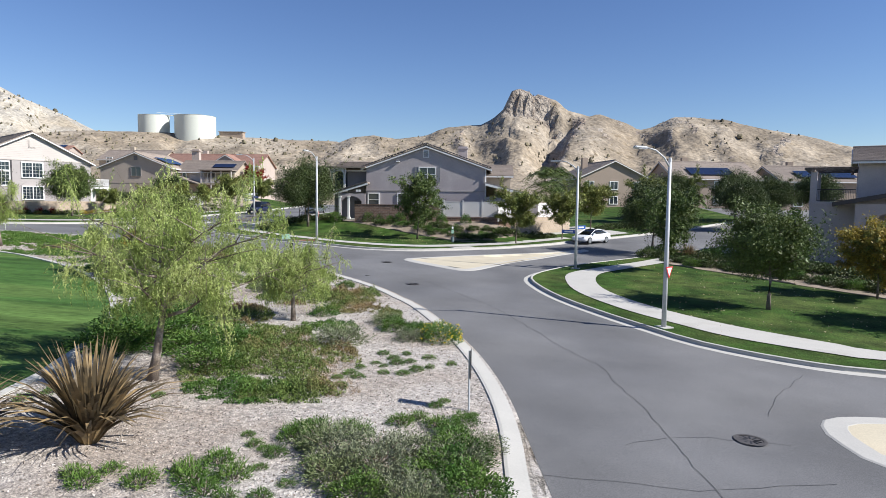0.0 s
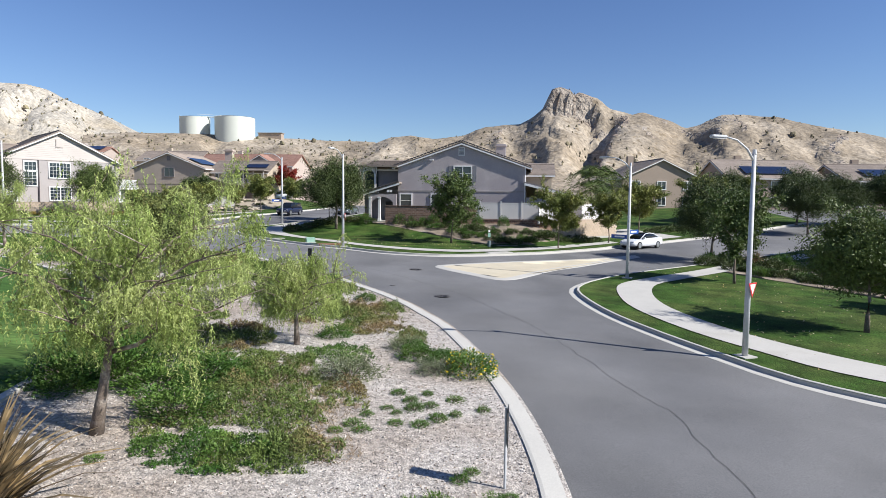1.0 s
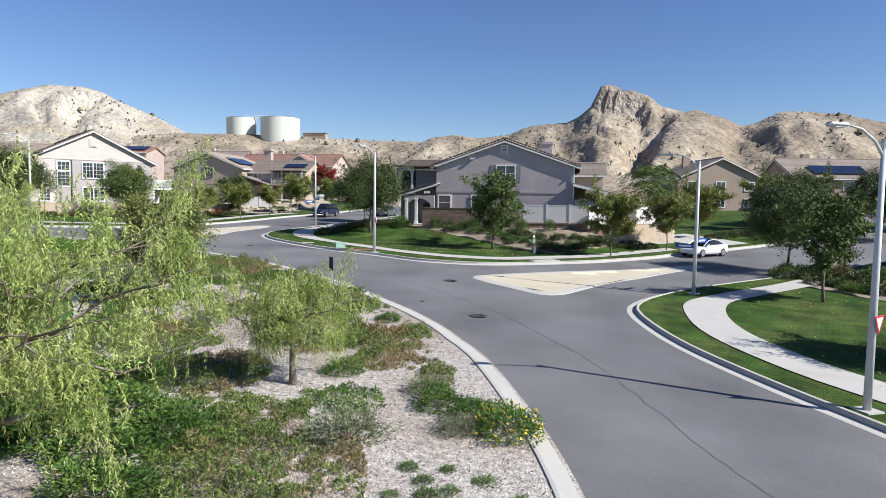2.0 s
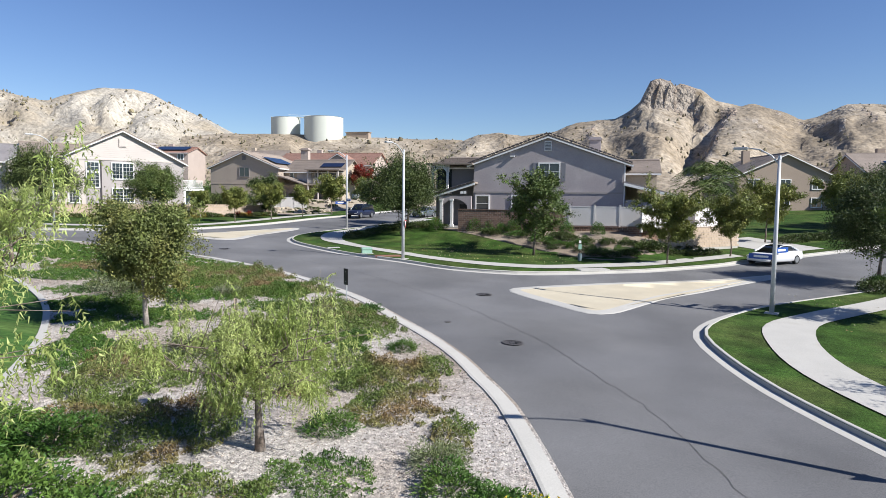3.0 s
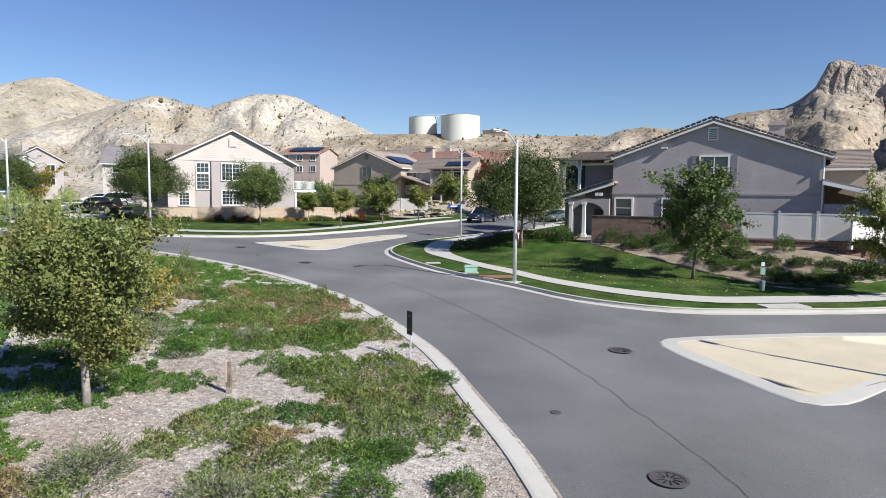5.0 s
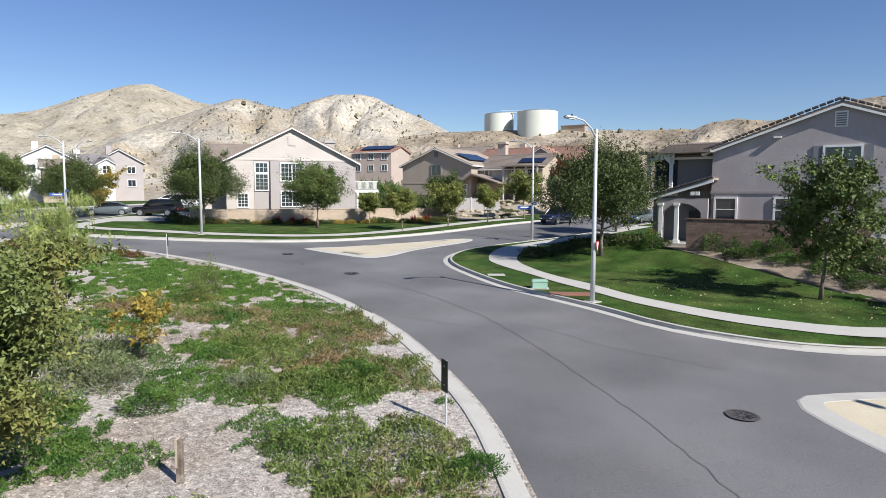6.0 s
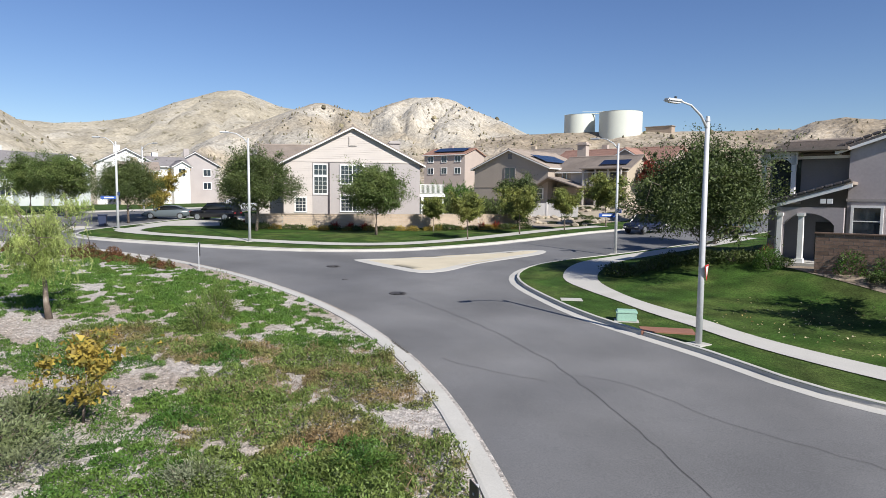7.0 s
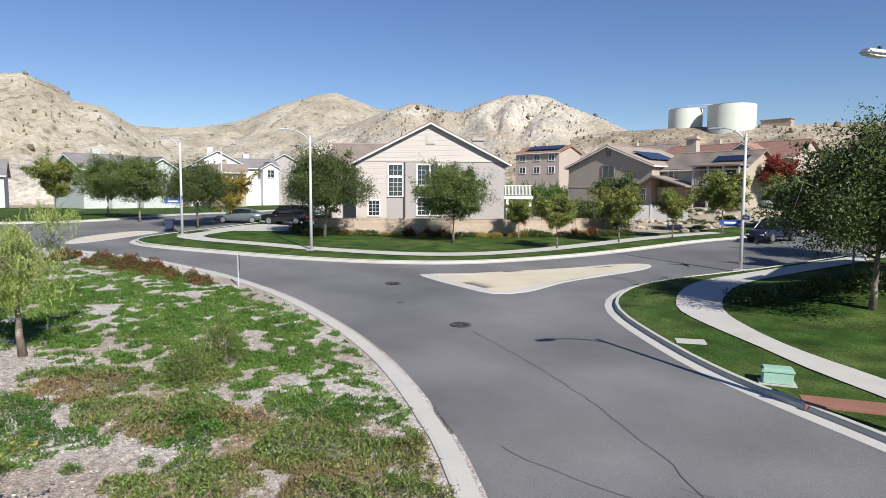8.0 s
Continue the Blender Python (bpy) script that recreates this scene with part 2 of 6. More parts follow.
def prism(bm, profile, y0, y1):
    """An outline in x and z, pushed from y0 to y1."""
    a = [bm.verts.new((x, y0, z)) for x, z in profile]
    b = [bm.verts.new((x, y1, z)) for x, z in profile]
    n = len(profile)
    for i in range(n):
        bm.faces.new((a[i], a[(i + 1) % n], b[(i + 1) % n], b[i]))
    bm.faces.new(a[::-1])
    bm.faces.new(b)
    bmesh.ops.recalc_face_normals(bm, faces=bm.faces[:])


def on(x, y, turn=0.0, lift=0.0, f=top):
    return pose(x, y, f(x, y) + lift, 0, 0, turn)


# ---- ground, roads, lots ----
bm = bmesh.new()
_rings = [0, 30, 60, 90, 120, 150, 200, 300, 500, 900, 1800, 4000]
_spin = 48
_prev = None
for _r in _rings[1:]:
    _ring = [bm.verts.new((-20 + _r * math.cos(2 * math.pi * k / _spin), 50 + _r * math.sin(2 * math.pi * k / _spin), 0)) for k in range(_spin)]
    if _prev is None:
        bm.faces.new(_ring)
    else:
        for k in range(_spin):
            bm.faces.new((_prev[k], _ring[k], _ring[(k + 1) % _spin], _prev[(k + 1) % _spin]))
    _prev = _ring
for v in bm.verts:
    v.co.z = grade(v.co.x, v.co.y) - 0.6
tagged(new("ground", mesh_of(bm, "ground", SOIL, True)), "dry sandy ground between the lots", "ground", kind="structure")

ISLAND = smooth([(3.4, -14), (3.1, 0), (2.7, 8), (2.48, 12), (2.5, 14.3), (2.38, 16.8), (1.98, 19.8), (1.3, 23.0), (0.25, 26.5), (-1.25, 30.6), (-2.4, 32.7), (-3.4, 34.5), (-5.0, 36.75), (-7.2, 39.3), (-10.5, 43.0), (-15.1, 46.75), (-18.5, 48.95), (-20.2, 49.8), (-22.5, 50.85), (-25.6, 52.0), (-29.8, 53.05), (-35.0, 53.85), (-40, 54.0), (-44.8, 53.5), (-51.8, 51.7), (-58, 48), (-65, 41), (-70, 30), (-72, 14), (-68, -4), (-56, -17), (-36, -25), (-12, -25)], closed=True)
LOT_A = smooth([(60, 21), (24, 22.3), (16.2, 22.9), (13.3, 23.8), (10.65, 25.8), (9.2, 28.1), (7.6, 31.1), (6.15, 34.5), (5.3, 37.9), (5.0, 40.8), (5.5, 43), (6.8, 45.4), (9.2, 48.6), (13, 52.3), (17.6, 56.6), (25.8, 64.2), (36, 73.5), (50, 85)])
LOT_C = smooth([(42, 96), (25, 79), (12.3, 66.8), (9.2, 63.4), (4, 58.9), (1.9, 57.6), (-0.6, 56.0), (-4.3, 54.3), (-8.5, 54.4), (-12.3, 56.1), (-16.2, 57.6), (-18.1, 58.5), (-20.2, 59.8), (-23.2, 62), (-25, 63.9), (-26.2, 66.2), (-26.8, 69), (-26.5, 72.5), (-25.4, 77.3), (-24.5, 82.2), (-22.5, 95), (-20.5, 108), (-19, 126)])
LOT_W = smooth([(-29, 126), (-32, 108), (-33.6, 97), (-34.9, 90), (-35.5, 80.4), (-36.2, 74.8), (-38, 68.2), (-41, 63.9), (-45.1, 60.5), (-49, 58.1), (-54.9, 54.8), (-57.4, 53.9), (-58.9, 53.9), (-60.7, 54.9), (-62.4, 57.2), (-66, 63.2), (-69, 68), (-78, 82), (-92, 104)])
LOT_V = smooth([(-106, 102), (-90, 78), (-80, 63), (-75, 53), (-76, 42), (-84, 24), (-90, 6)])
drape("road", [(-125, -60), (70, -60), (70, 140), (-125, 140)], grade, ASPHALT, "grey asphalt ring road and side streets with fine cracks", "road", 2.5)
island_sheet = drape("planting_island", ISLAND, lambda x, y: grade(x, y) + 0.07, GRAVEL, "pale gravel and mulch bed of the planted traffic island", "gravel bed", 1.5)
drape("lawn_1", [*LOT_A, (70, 85), (70, 21)], top, GRASS, "mown green lawn of the corner lot beside the path", "lawn", 1.6)
drape("lawn_2", [*LOT_C, (42, 126)], top, GRASS, "mown green lawn sloping up to the grey house", "lawn", 1.4)
drape("lawn_3", [*LOT_W, (-92, 126)], top, GRASS, "green verge and lawn below the pale house", "lawn", 1.6)
drape("lawn_4", [*LOT_V, (-124, 6), (-124, 102)], top, GRASS, "green verge across the far side street", "lawn", 2.5)

KERB = [(-0.42, 0.008), (0.0, 0.02), (0.02, 0.165), (0.045, 0.18), (0.15, 0.18), (0.17, 0.10)]
for _i, _l in enumerate((LOT_A, LOT_C, LOT_W, LOT_V)):
    # these lines run with the lot on their right
    _p = [(-o, h) for o, h in KERB]
    ribbon(f"kerb_{_i + 1}", _l, _p, CONCRETE, "pale concrete kerb and gutter", "kerb")
ribbon("kerb_5", ISLAND, [(-0.03, 0.012), (0.0, 0.03), (0.10, 0.07), (0.52, 0.115), (0.60, 0.105), (0.62, 0.0)], CONCRETE, "wide sloping concrete kerb round the planted island", "kerb", closed=True)

# splitter islands of sand-coloured concrete
def splitter(name, outline, label):
    area = sum(a[0] * b[1] - b[0] * a[1] for a, b in zip(outline, outline[1:] + outline[:1]))
    line = smooth(outline if area > 0 else outline[::-1], 0.8, True)
    c = sum((Vector(p) for p in line), Vector((0, 0))) / len(line)
    ribbon(name + "_kerb", line, [(-0.02, 0.005), (0.05, 0.03), (0.62, 0.06), (0.66, 0.03)], CONCRETE, "flush pale concrete rim of a splitter island", "kerb", closed=True)
    drape(name, [p + Vector((-(b - a).y, (b - a).x)).normalized() * 0.6 for a, p, b in zip(line[-1:] + line[:-1], line, line[1:] + line[:1])], lambda x, y: grade(x, y) + 0.05, PAVING, label, "traffic island", 1.5)


splitter("splitter_island_1", [(-4.0, 48.5), (-3.1, 49.8), (1.1, 52.9), (4.0, 54.6), (7.6, 56.8), (12, 60.2), (12.2, 59.2), (9.0, 55.2), (6.6, 52.0), (4.4, 49.3), (2.7, 46.3), (1.5, 44.3), (0.3, 43.9), (-1.2, 45.2), (-3.3, 47.2)], "sand-coloured concrete splitter island flush in the road")
splitter("splitter_island_2", [(-36.7, 62.5), (-36.4, 63.4), (-34.7, 66.1), (-33.1, 70.8), (-32.0, 75.0), (-30.7, 76.2), (-29.8, 74.2), (-30.0, 70.0), (-30.1, 67.0), (-29.6, 63.4), (-30.3, 61.8), (-32.2, 61.8), (-34.5, 62.0)], "sand-coloured concrete splitter island at the side street")
splitter("splitter_island_3", [(-60.1, 49.6), (-63.7, 51.6), (-66.2, 55.9), (-65.0, 57.5), (-62.5, 54.5), (-60.2, 51.2)], "narrow concrete splitter island at the far street")
splitter("splitter_island_4", [(10.9, 17.3), (11.8, 18.1), (14.2, 18.3), (20, 18.0), (24, 17.2), (24, 15.6), (20, 14.6), (14, 13.6), (11.2, 14.5), (10.7, 16)], "sand-coloured concrete splitter island at a road mouth")

# ---- distance: hills, tanks ----
def polar(az, dist, z=0.0):
    """A far place by its bearing from the middle of the ring road (degrees left of north) and distance."""
    return Vector((-1 - dist * math.sin(radians(az)), 17 + dist * math.cos(radians(az)), z))


def hill(name, crest, mid, run, mat, label, step=4.0, gully=0.22, fine=1.0, cliff=(), spur=(), seed=0):
    """A range whose crest follows bearings and heights at a mean distance; its slopes are cut by gullies.
    cliff: bearing, half width, drop of a rock face below the crest; spur: bearing, height, length, soft and steep half widths."""
    az0, az1 = crest[0][0], crest[-1][0]
    near, far = mid - run * 1.45, mid + run * 1.2
    na, nr = round(radians(az1 - az0) * mid / step), round((far - near) / step)
    xs, hs = np.array([c[0] for c in crest]), np.array([c[1] for c in crest])
    verts, faces, rocky = [], [], []
    for i in range(na + 1):
        az = az0 + (az1 - az0) * i / na
        top_z = float(np.interp(az, xs, hs)) - 2.0
        for j in range(nr + 1):
            d = near + (far - near) * j / nr
            p = polar(az, d)
            q = Vector((p.x, p.y, seed * 37.0))
            wob = noise.fractal(q * 0.02, 1.0, 2.0, 3)
            s = (mid - d) / run
            a = min(1.0, abs(s) / 1.4)
            z = top_z * max(0.0, 1 - a) ** (1.12 if s > 0 else 0.9)
            # gullies run down the slope, deepest half way
            u = radians(az) * mid * 0.042 + wob * 0.9 + s * 0.5
            g = noise.ridged_multi_fractal(Vector((u, s * 0.35, seed * 11.0)), 0.9, 2.1, 4, 1.0, 2.0) - 1.15
            z += top_z * gully * g * min(1.0, 3.2 * abs(s)) * max(0.0, 1 - a)
            z += fine * min(1.0, 0.35 + 2 * abs(s)) * (noise.fractal(q * 0.09, 0.8, 2.0, 3) + 0.6 * noise.noise(q * 0.3)) * (1 - a)
            rock = g > 0.55 and abs(s) < 0.7
            for ca, cw, drop in cliff:
                k = 1 - ramp(0.72, 1.0, abs(az - ca) / cw + 0.22 * noise.noise(q * 0.11))
                face = mid - 5 - 5 * noise.noise(q * 0.1) - 4 * noise.noise(Vector((az * 1.7, seed, 0)))
                low = 1 - ramp(face - 3, face, d)
                z -= k * drop * low * max(0.0, 1 - a * 1.8)
                if k > 0.3 and d > face - 9:
                    rock = True
                    z += 2.6 * noise.noise(Vector((az * 2.2, d * 0.12, seed))) * k
            for sa, sh, ln, soft_w, steep_w in spur:
                t = (mid - d) / ln
                if -0.3 < t < 1.1:
                    e = az - sa - 2.2 * t + 0.35 * noise.noise(q * 0.08)
                    k = math.exp(-(e / (steep_w if e > 0 else soft_w)) ** 2)
                    aim = sh * (1 - 0.62 * max(0.0, t)) + 2.5 * noise.noise(q * 0.12)
                    z -= 8.0 * math.exp(-((e - 1.7) / 1.3) ** 2) * ramp(0.0, 0.25, t) * (1 - ramp(0.7, 1.1, t)) * (soft_w > steep_w + 1)
                    if aim > z:
                        z += (aim - z) * k * (1 - ramp(0.8, 1.1, t))
                        rock = rock or (k > 0.12 and e > -0.35)
            rocky.append(rock)
            edge = ramp(0, 0.12, j / nr) * ramp(0, 0.1, 1 - j / nr)
            verts.append((p.x, p.y, 2.0 + z * edge - 3 * (1 - edge)))
    for i in range(na):
        for j in range(nr):
            a = i * (nr + 1) + j
            faces.append((a, a + nr + 1, a + nr + 2, a + 1)[::-1])
    me = arrays(name, verts, faces, mat, True)
    if len(mat) > 1:
        me.polygons.foreach_set("material_index", [int(rocky[f[0]]) for f in faces])
    return tagged(new(name, me), label, "hill", kind="structure")


hill("hill_1", [(-64, 16), (-50, 20), (-35, 27), (-30.9, 31.8), (-28.5, 35.8), (-25.6, 39.4), (-22.5, 44), (-20.2, 45.6), (-18.4, 46.1), (-16.9, 41.6), (-15.6, 39.2), (-13.1, 44), (-11.6, 46.8), (-9.2, 50.5), (-8.3, 55), (-6.9, 57.9), (-5.1, 60.7), (-4.1, 59.7), (-3.3, 50.8), (-2.3, 46.7), (-1.2, 43.4), (1.9, 42.4), (4.1, 38.1), (6.7, 36.5), (8.8, 37.7), (10.6, 36.9), (12, 34), (20, 22)], 300, 80, [HILL, ROCK], "dry brown hillside with a craggy sandstone summit", 2.1, 0.11, 1.2, [(-5.9, 2.5, 10.0)], [(-11.0, 46.0, 80, 3.2, 0.5)], 1)
hill("hill_2", [(6, 26), (9, 32), (12, 37.0), (16, 37.2), (20, 37.6), (26, 38.2), (30, 37.8), (33, 37.0), (36, 35), (42, 28)], 330, 90, [HILL], "low dry ridge with scrub below two water tanks", 3.6, 0.12, 0.6, (), (), 2)
hill("hill_3", [(25, 22), (30, 37), (31.4, 42.5), (34.2, 52), (36.9, 59), (38.3, 64.5), (39.8, 66), (41.8, 65.3), (43.8, 61.5), (45.6, 55.8), (47.7, 58), (48.7, 61), (49.6, 62), (51.2, 58), (53, 53), (58, 40), (64, 22)], 400, 120, [PALE_HILL], "pale eroded hills with sparse scrub", 3.4, 0.24, 1.3, (), (), 3)
hill("hill_4", [(42, 52), (48, 62), (51.5, 72), (53.1, 74), (54.3, 78), (56.4, 85), (58.1, 83), (60.8, 75), (64.4, 61.5), (66.2, 58), (69.6, 54.5), (72.4, 56), (80, 58), (96, 46)], 520, 170, [SAND_HILL], "smooth tan grass hill", 5.0, 0.16, 1.0, (), (), 4)
hill("hill_5", [(64, 10), (66, 18), (69, 30), (71.1, 39), (73, 46.5), (74.9, 48), (75.8, 54), (76.6, 55), (78, 58.5), (80, 57), (84, 57), (90, 60), (104, 56), (118, 44)], 340, 105, [SAND_HILL, PALE_HILL], "tan hillside with a pale scrubby flank", 3.6, 0.2, 1.0, (), [(72.4, 33, 120, 2.4, 2.0)], 5)


def tank(az, dist, z, r, h):
    p = polar(az, dist, z)
    t = thing("water_tank", Matrix.Translation(p), "large pale green steel water tank on the ridge", "water tank", "tanks on the ridge")
    bm = bmesh.new()
    tube(bm, (0, 0, -6), (0, 0, h), r, r, 64, False)
    part("shell", bm, TANK_PAINT, t, soft=True)
    bm = bmesh.new()
    tube(bm, (0, 0, h), (0, 0, h + 0.7), r + 0.12, 0.5, 64)
    part("roof", bm, TANK_PAINT, t)
    bm = bmesh.new()
    box(bm, -r - 0.5, -r - 0.1, -1.2, -0.8, -3, h + 0.8)
    part("ladder", bm, TANK_PAINT, t)
    return t


tank(27.6, 336, 37.0, 7.2, 9.6)
tank(24.35, 328, 36.2, 9.7, 10.3)


def scrub(name, n, az0, az1, d0, d1, seed, host):
    """Low dark bushes strewn over a hillside: lumpy clumps in one mesh."""
    rng = random.Random(seed)
    deps = host.data
    # lookup of the host's height by nearest grid corner
    pts = np.empty(len(deps.vertices) * 3)
    deps.vertices.foreach_get("co", pts)
    pts = pts.reshape(-1, 3)
    verts, faces = [], []
    for _ in range(n):
        p = pts[rng.randrange(len(pts))]
        k = noise.noise(Vector(p) * 0.02 + Vector((seed, 0, 0)))
        if k < -0.05 + 0.25 * (rng.random() - 0.5) or p[2] < 6:
            continue
        r = rng.uniform(0.25, 0.8) * (2.0 if rng.random() < 0.03 else 0.8)
        b = len(verts)
        x, y = p[0] + rng.uniform(-2, 2), p[1] + rng.uniform(-2, 2)
        for i in range(6):
            a = i * math.pi / 3 + rng.random()
            verts.append((x + r * math.cos(a) * rng.uniform(0.7, 1.3), y + r * math.sin(a) * rng.uniform(0.7, 1.3), p[2] - 0.6))
        for i in range(4):
            a = i * math.pi / 2 + rng.random()
            verts.append((x + 0.6 * r * math.cos(a), y + 0.6 * r * math.sin(a), p[2] + r * rng.uniform(0.5, 0.95)))
        faces += [(b, b + 1, b + 6), (b + 1, b + 2, b + 7, b + 6), (b + 2, b + 3, b + 7), (b + 3, b + 4, b + 8, b + 7), (b + 4, b + 5, b + 9, b + 8), (b + 5, b, b + 6, b + 9), (b + 6, b + 7, b + 8, b + 9)]
    tagged(new(name, arrays(name, verts, faces, SCRUB)), "sparse dark scrub bushes on the dry hillside", "scrub", kind="stuff")


SCRUB = material("scrub", (0.165, 0.14, 0.085), 0.95, 0.3, 0.5, 3.0, 0.4, 2.0, per_island=0.5, second=(0.12, 0.12, 0.065))
for _k, (_n, _c) in enumerate((("hill_1", 4400), ("hill_2", 3600), ("hill_3", 5000), ("hill_4", 2200), ("hill_5", 3800))):
    scrub("scrub", _c, 0, 0, 0, 0, 10 + _k, bpy.data.objects[_n])

# pump hut and catwalk by the tanks
t = thing("pump_hut", Matrix.Translation(polar(21.3, 330, 37.5)), "low brown block hut on the ridge", "hut")
part("wall", boxes((-6, 6, -2, 2, -3, 2.2)), BROWN_STUCCO, t)
part("roof", boxes((-6.4, 6.4, -2.4, 2.4, 2.2, 2.5)), ROOF, t)
t = thing("catwalk", Matrix.Translation(polar(26.3, 332, 46.9)) @ Matrix.Rotation(radians(27), 4, "Z"), "steel catwalk between the two tanks", "catwalk")
part("deck", boxes((-6.5, 6.5, -0.5, 0.5, -0.2, 0.1)), TANK_PAINT, t)
part("rail", boxes((-6.5, 6.5, -0.5, -0.44, 0.9, 1.0)), TANK_PAINT, t)


# lawn of the island, walks, beds
STRIPED = material("striped_turf", (0.050, 0.104, 0.024), 0.9, 0.36, 0.9, 14.0, 0.9, 26.0, second=(0.085, 0.142, 0.036), second_at=(0.46, 0.56), second_scale=0.55, spec=0.12, stretch=(0.12, 1.0, 1.0))
OVAL = smooth([(-29.6, 40.0), (-26.3, 38.4), (-21.9, 35.4), (-17.9, 31.4), (-15.0, 27.4), (-13.2, 24.2), (-12.1, 21.3), (-11.3, 18.0), (-10.9, 15.2), (-11.2, 9), (-13.5, 1), (-20, -7), (-32, -11), (-46, -8), (-56, 2), (-60, 15), (-55, 29), (-44, 38), (-36, 41)], closed=True)[::-1]
drape("lawn_5", OVAL, lambda x, y: grade(x, y) + 0.10, STRIPED, "striped mown oval lawn inside the planted island", "lawn", 2.0)
ribbon("mow_edge", OVAL, [(0.12, 0.05), (0.12, 0.15), (-0.12, 0.15), (-0.12, 0.02)], CONCRETE, "narrow pale concrete mowing edge round the oval lawn", "edging", closed=True)


def walkway(name, outer, inner, label):
    a, b = smooth(outer, 1.0), smooth(inner, 1.0)
    return drape(name, [*a, *b[::-1]], lambda x, y: top(x, y) + 0.035, CONCRETE, label, "path", 0.8)


walkway("pavement_1", [(34, 22.9), (24, 23.5), (17.2, 24.4), (15.6, 24.9), (12.4, 26.9), (10.7, 29.1), (8.9, 32.0), (7.4, 36.3), (7.25, 40.3), (8.0, 43.9), (10.6, 47.2), (14.6, 51.4), (18.9, 56.2), (23.7, 60.5), (30, 66.3)], [(34, 24.4), (24, 25.0), (17.9, 25.8), (16.6, 26.7), (14.2, 28.5), (12.4, 30.4), (10.6, 33.2), (9.3, 36.9), (9.2, 40.6), (10.2, 44.2), (12.4, 46.9), (16.0, 50.7), (20.2, 55.2), (24.8, 59.3), (31, 65)], "curving pale concrete path beside the lawn")
walkway("pavement_2", [(12.0, 68.6), (9.5, 66.0), (4.5, 61.0), (1.0, 58.6), (-2.4, 56.6), (-5.0, 56.2), (-7.5, 56.4), (-11.1, 57.6), (-13.9, 59.2), (-16.0, 60.3), (-17.8, 61.5), (-20.5, 63.2), (-22.3, 64.6), (-23.5, 66.4), (-24.6, 69.0), (-25.2, 72.0), (-24.8, 76), (-23.9, 82), (-22, 95)], [(11.2, 69.8), (8.6, 67.0), (3.6, 62.2), (0.2, 59.9), (-2.9, 58.0), (-5.2, 57.7), (-7.8, 57.9), (-11.4, 59.1), (-14.2, 60.8), (-16.6, 62.0), (-18.5, 63.3), (-20.7, 65.4), (-21.9, 67.4), (-22.7, 69.6), (-23.2, 72.2), (-23.1, 76), (-22.3, 82), (-20.5, 95)], "curving pale concrete path round the corner lawn")
walkway("pavement_3", [(-36.0, 98.0), (-37.6, 90), (-38.0, 80), (-38.4, 74.8), (-39.7, 69.6), (-42.6, 65.8), (-47.7, 62.4), (-52.3, 60.2), (-57.2, 57.6), (-60.0, 57.2), (-61.5, 58.8), (-66, 66)], [(-37.6, 98.2), (-39.2, 90), (-39.6, 80), (-39.9, 75.1), (-41.0, 70.6), (-43.6, 67.1), (-48.5, 63.8), (-53.0, 61.6), (-57.0, 59.4), (-59.4, 59.0), (-60.5, 60.0), (-64.8, 66.8)], "pale concrete path along the verge")
BED = material("mulch_bed", (0.24, 0.19, 0.14), 0.95, 0.25, 1.2, 14.0, 0.8, 24.0, second=(0.32, 0.27, 0.21), second_scale=0.5)
drape("planting_bed_1", smooth([(-13.6, 71.2), (-10.0, 69.9), (-6.0, 67.6), (-2.0, 64.3), (0.3, 62.6), (2.6, 63.2), (6.5, 67.2), (9.5, 70.6), (10.5, 73), (8, 72.5), (2, 69.6), (-6, 70.6), (-12, 72)], 1.0, True), lambda x, y: top(x, y) + 0.02, BED, "mulched planting bank below the garden wall", "planting bed", 1.0)
drape("planting_bed_2", smooth([(15.4, 52.4), (19.4, 53.6), (24, 52.6), (27.5, 47), (26.5, 38), (33, 36), (40, 50), (30, 60), (22, 56)], 1.0, True), lambda x, y: top(x, y) + 0.02, BED, "dark mulched shrub bed beside the house", "planting bed", 1.5)
drape("driveway_1", [(15.2, 71.6), (20.0, 76.0), (15.5, 84.0), (10.5, 79.5)], lambda x, y: top(x, y) + 0.03, CONCRETE, "concrete driveway apron", "driveway", 1.5)
drape("driveway_2", [(-63.5, 60.5), (-66.5, 65.5), (-70, 79), (-62, 79), (-60.4, 66)], lambda x, y: top(x, y) + 0.03, CONCRETE, "concrete driveway with parked cars", "driveway", 1.5)


# ---- houses ----
def saw(x0, z0, x1, z1, course=0.38, lip=0.05):
    """The stepped upper line of a tiled slope from eave to ridge."""
    n = max(2, round(math.hypot(x1 - x0, z1 - z0) / course))
    out = []
    for i in range(n):
        for t, k in ((i / n, lip), ((i + 1) / n, 0.0)):
            out.append((x0 + (x1 - x0) * t, z0 + (z1 - z0) * t + k))
    return out


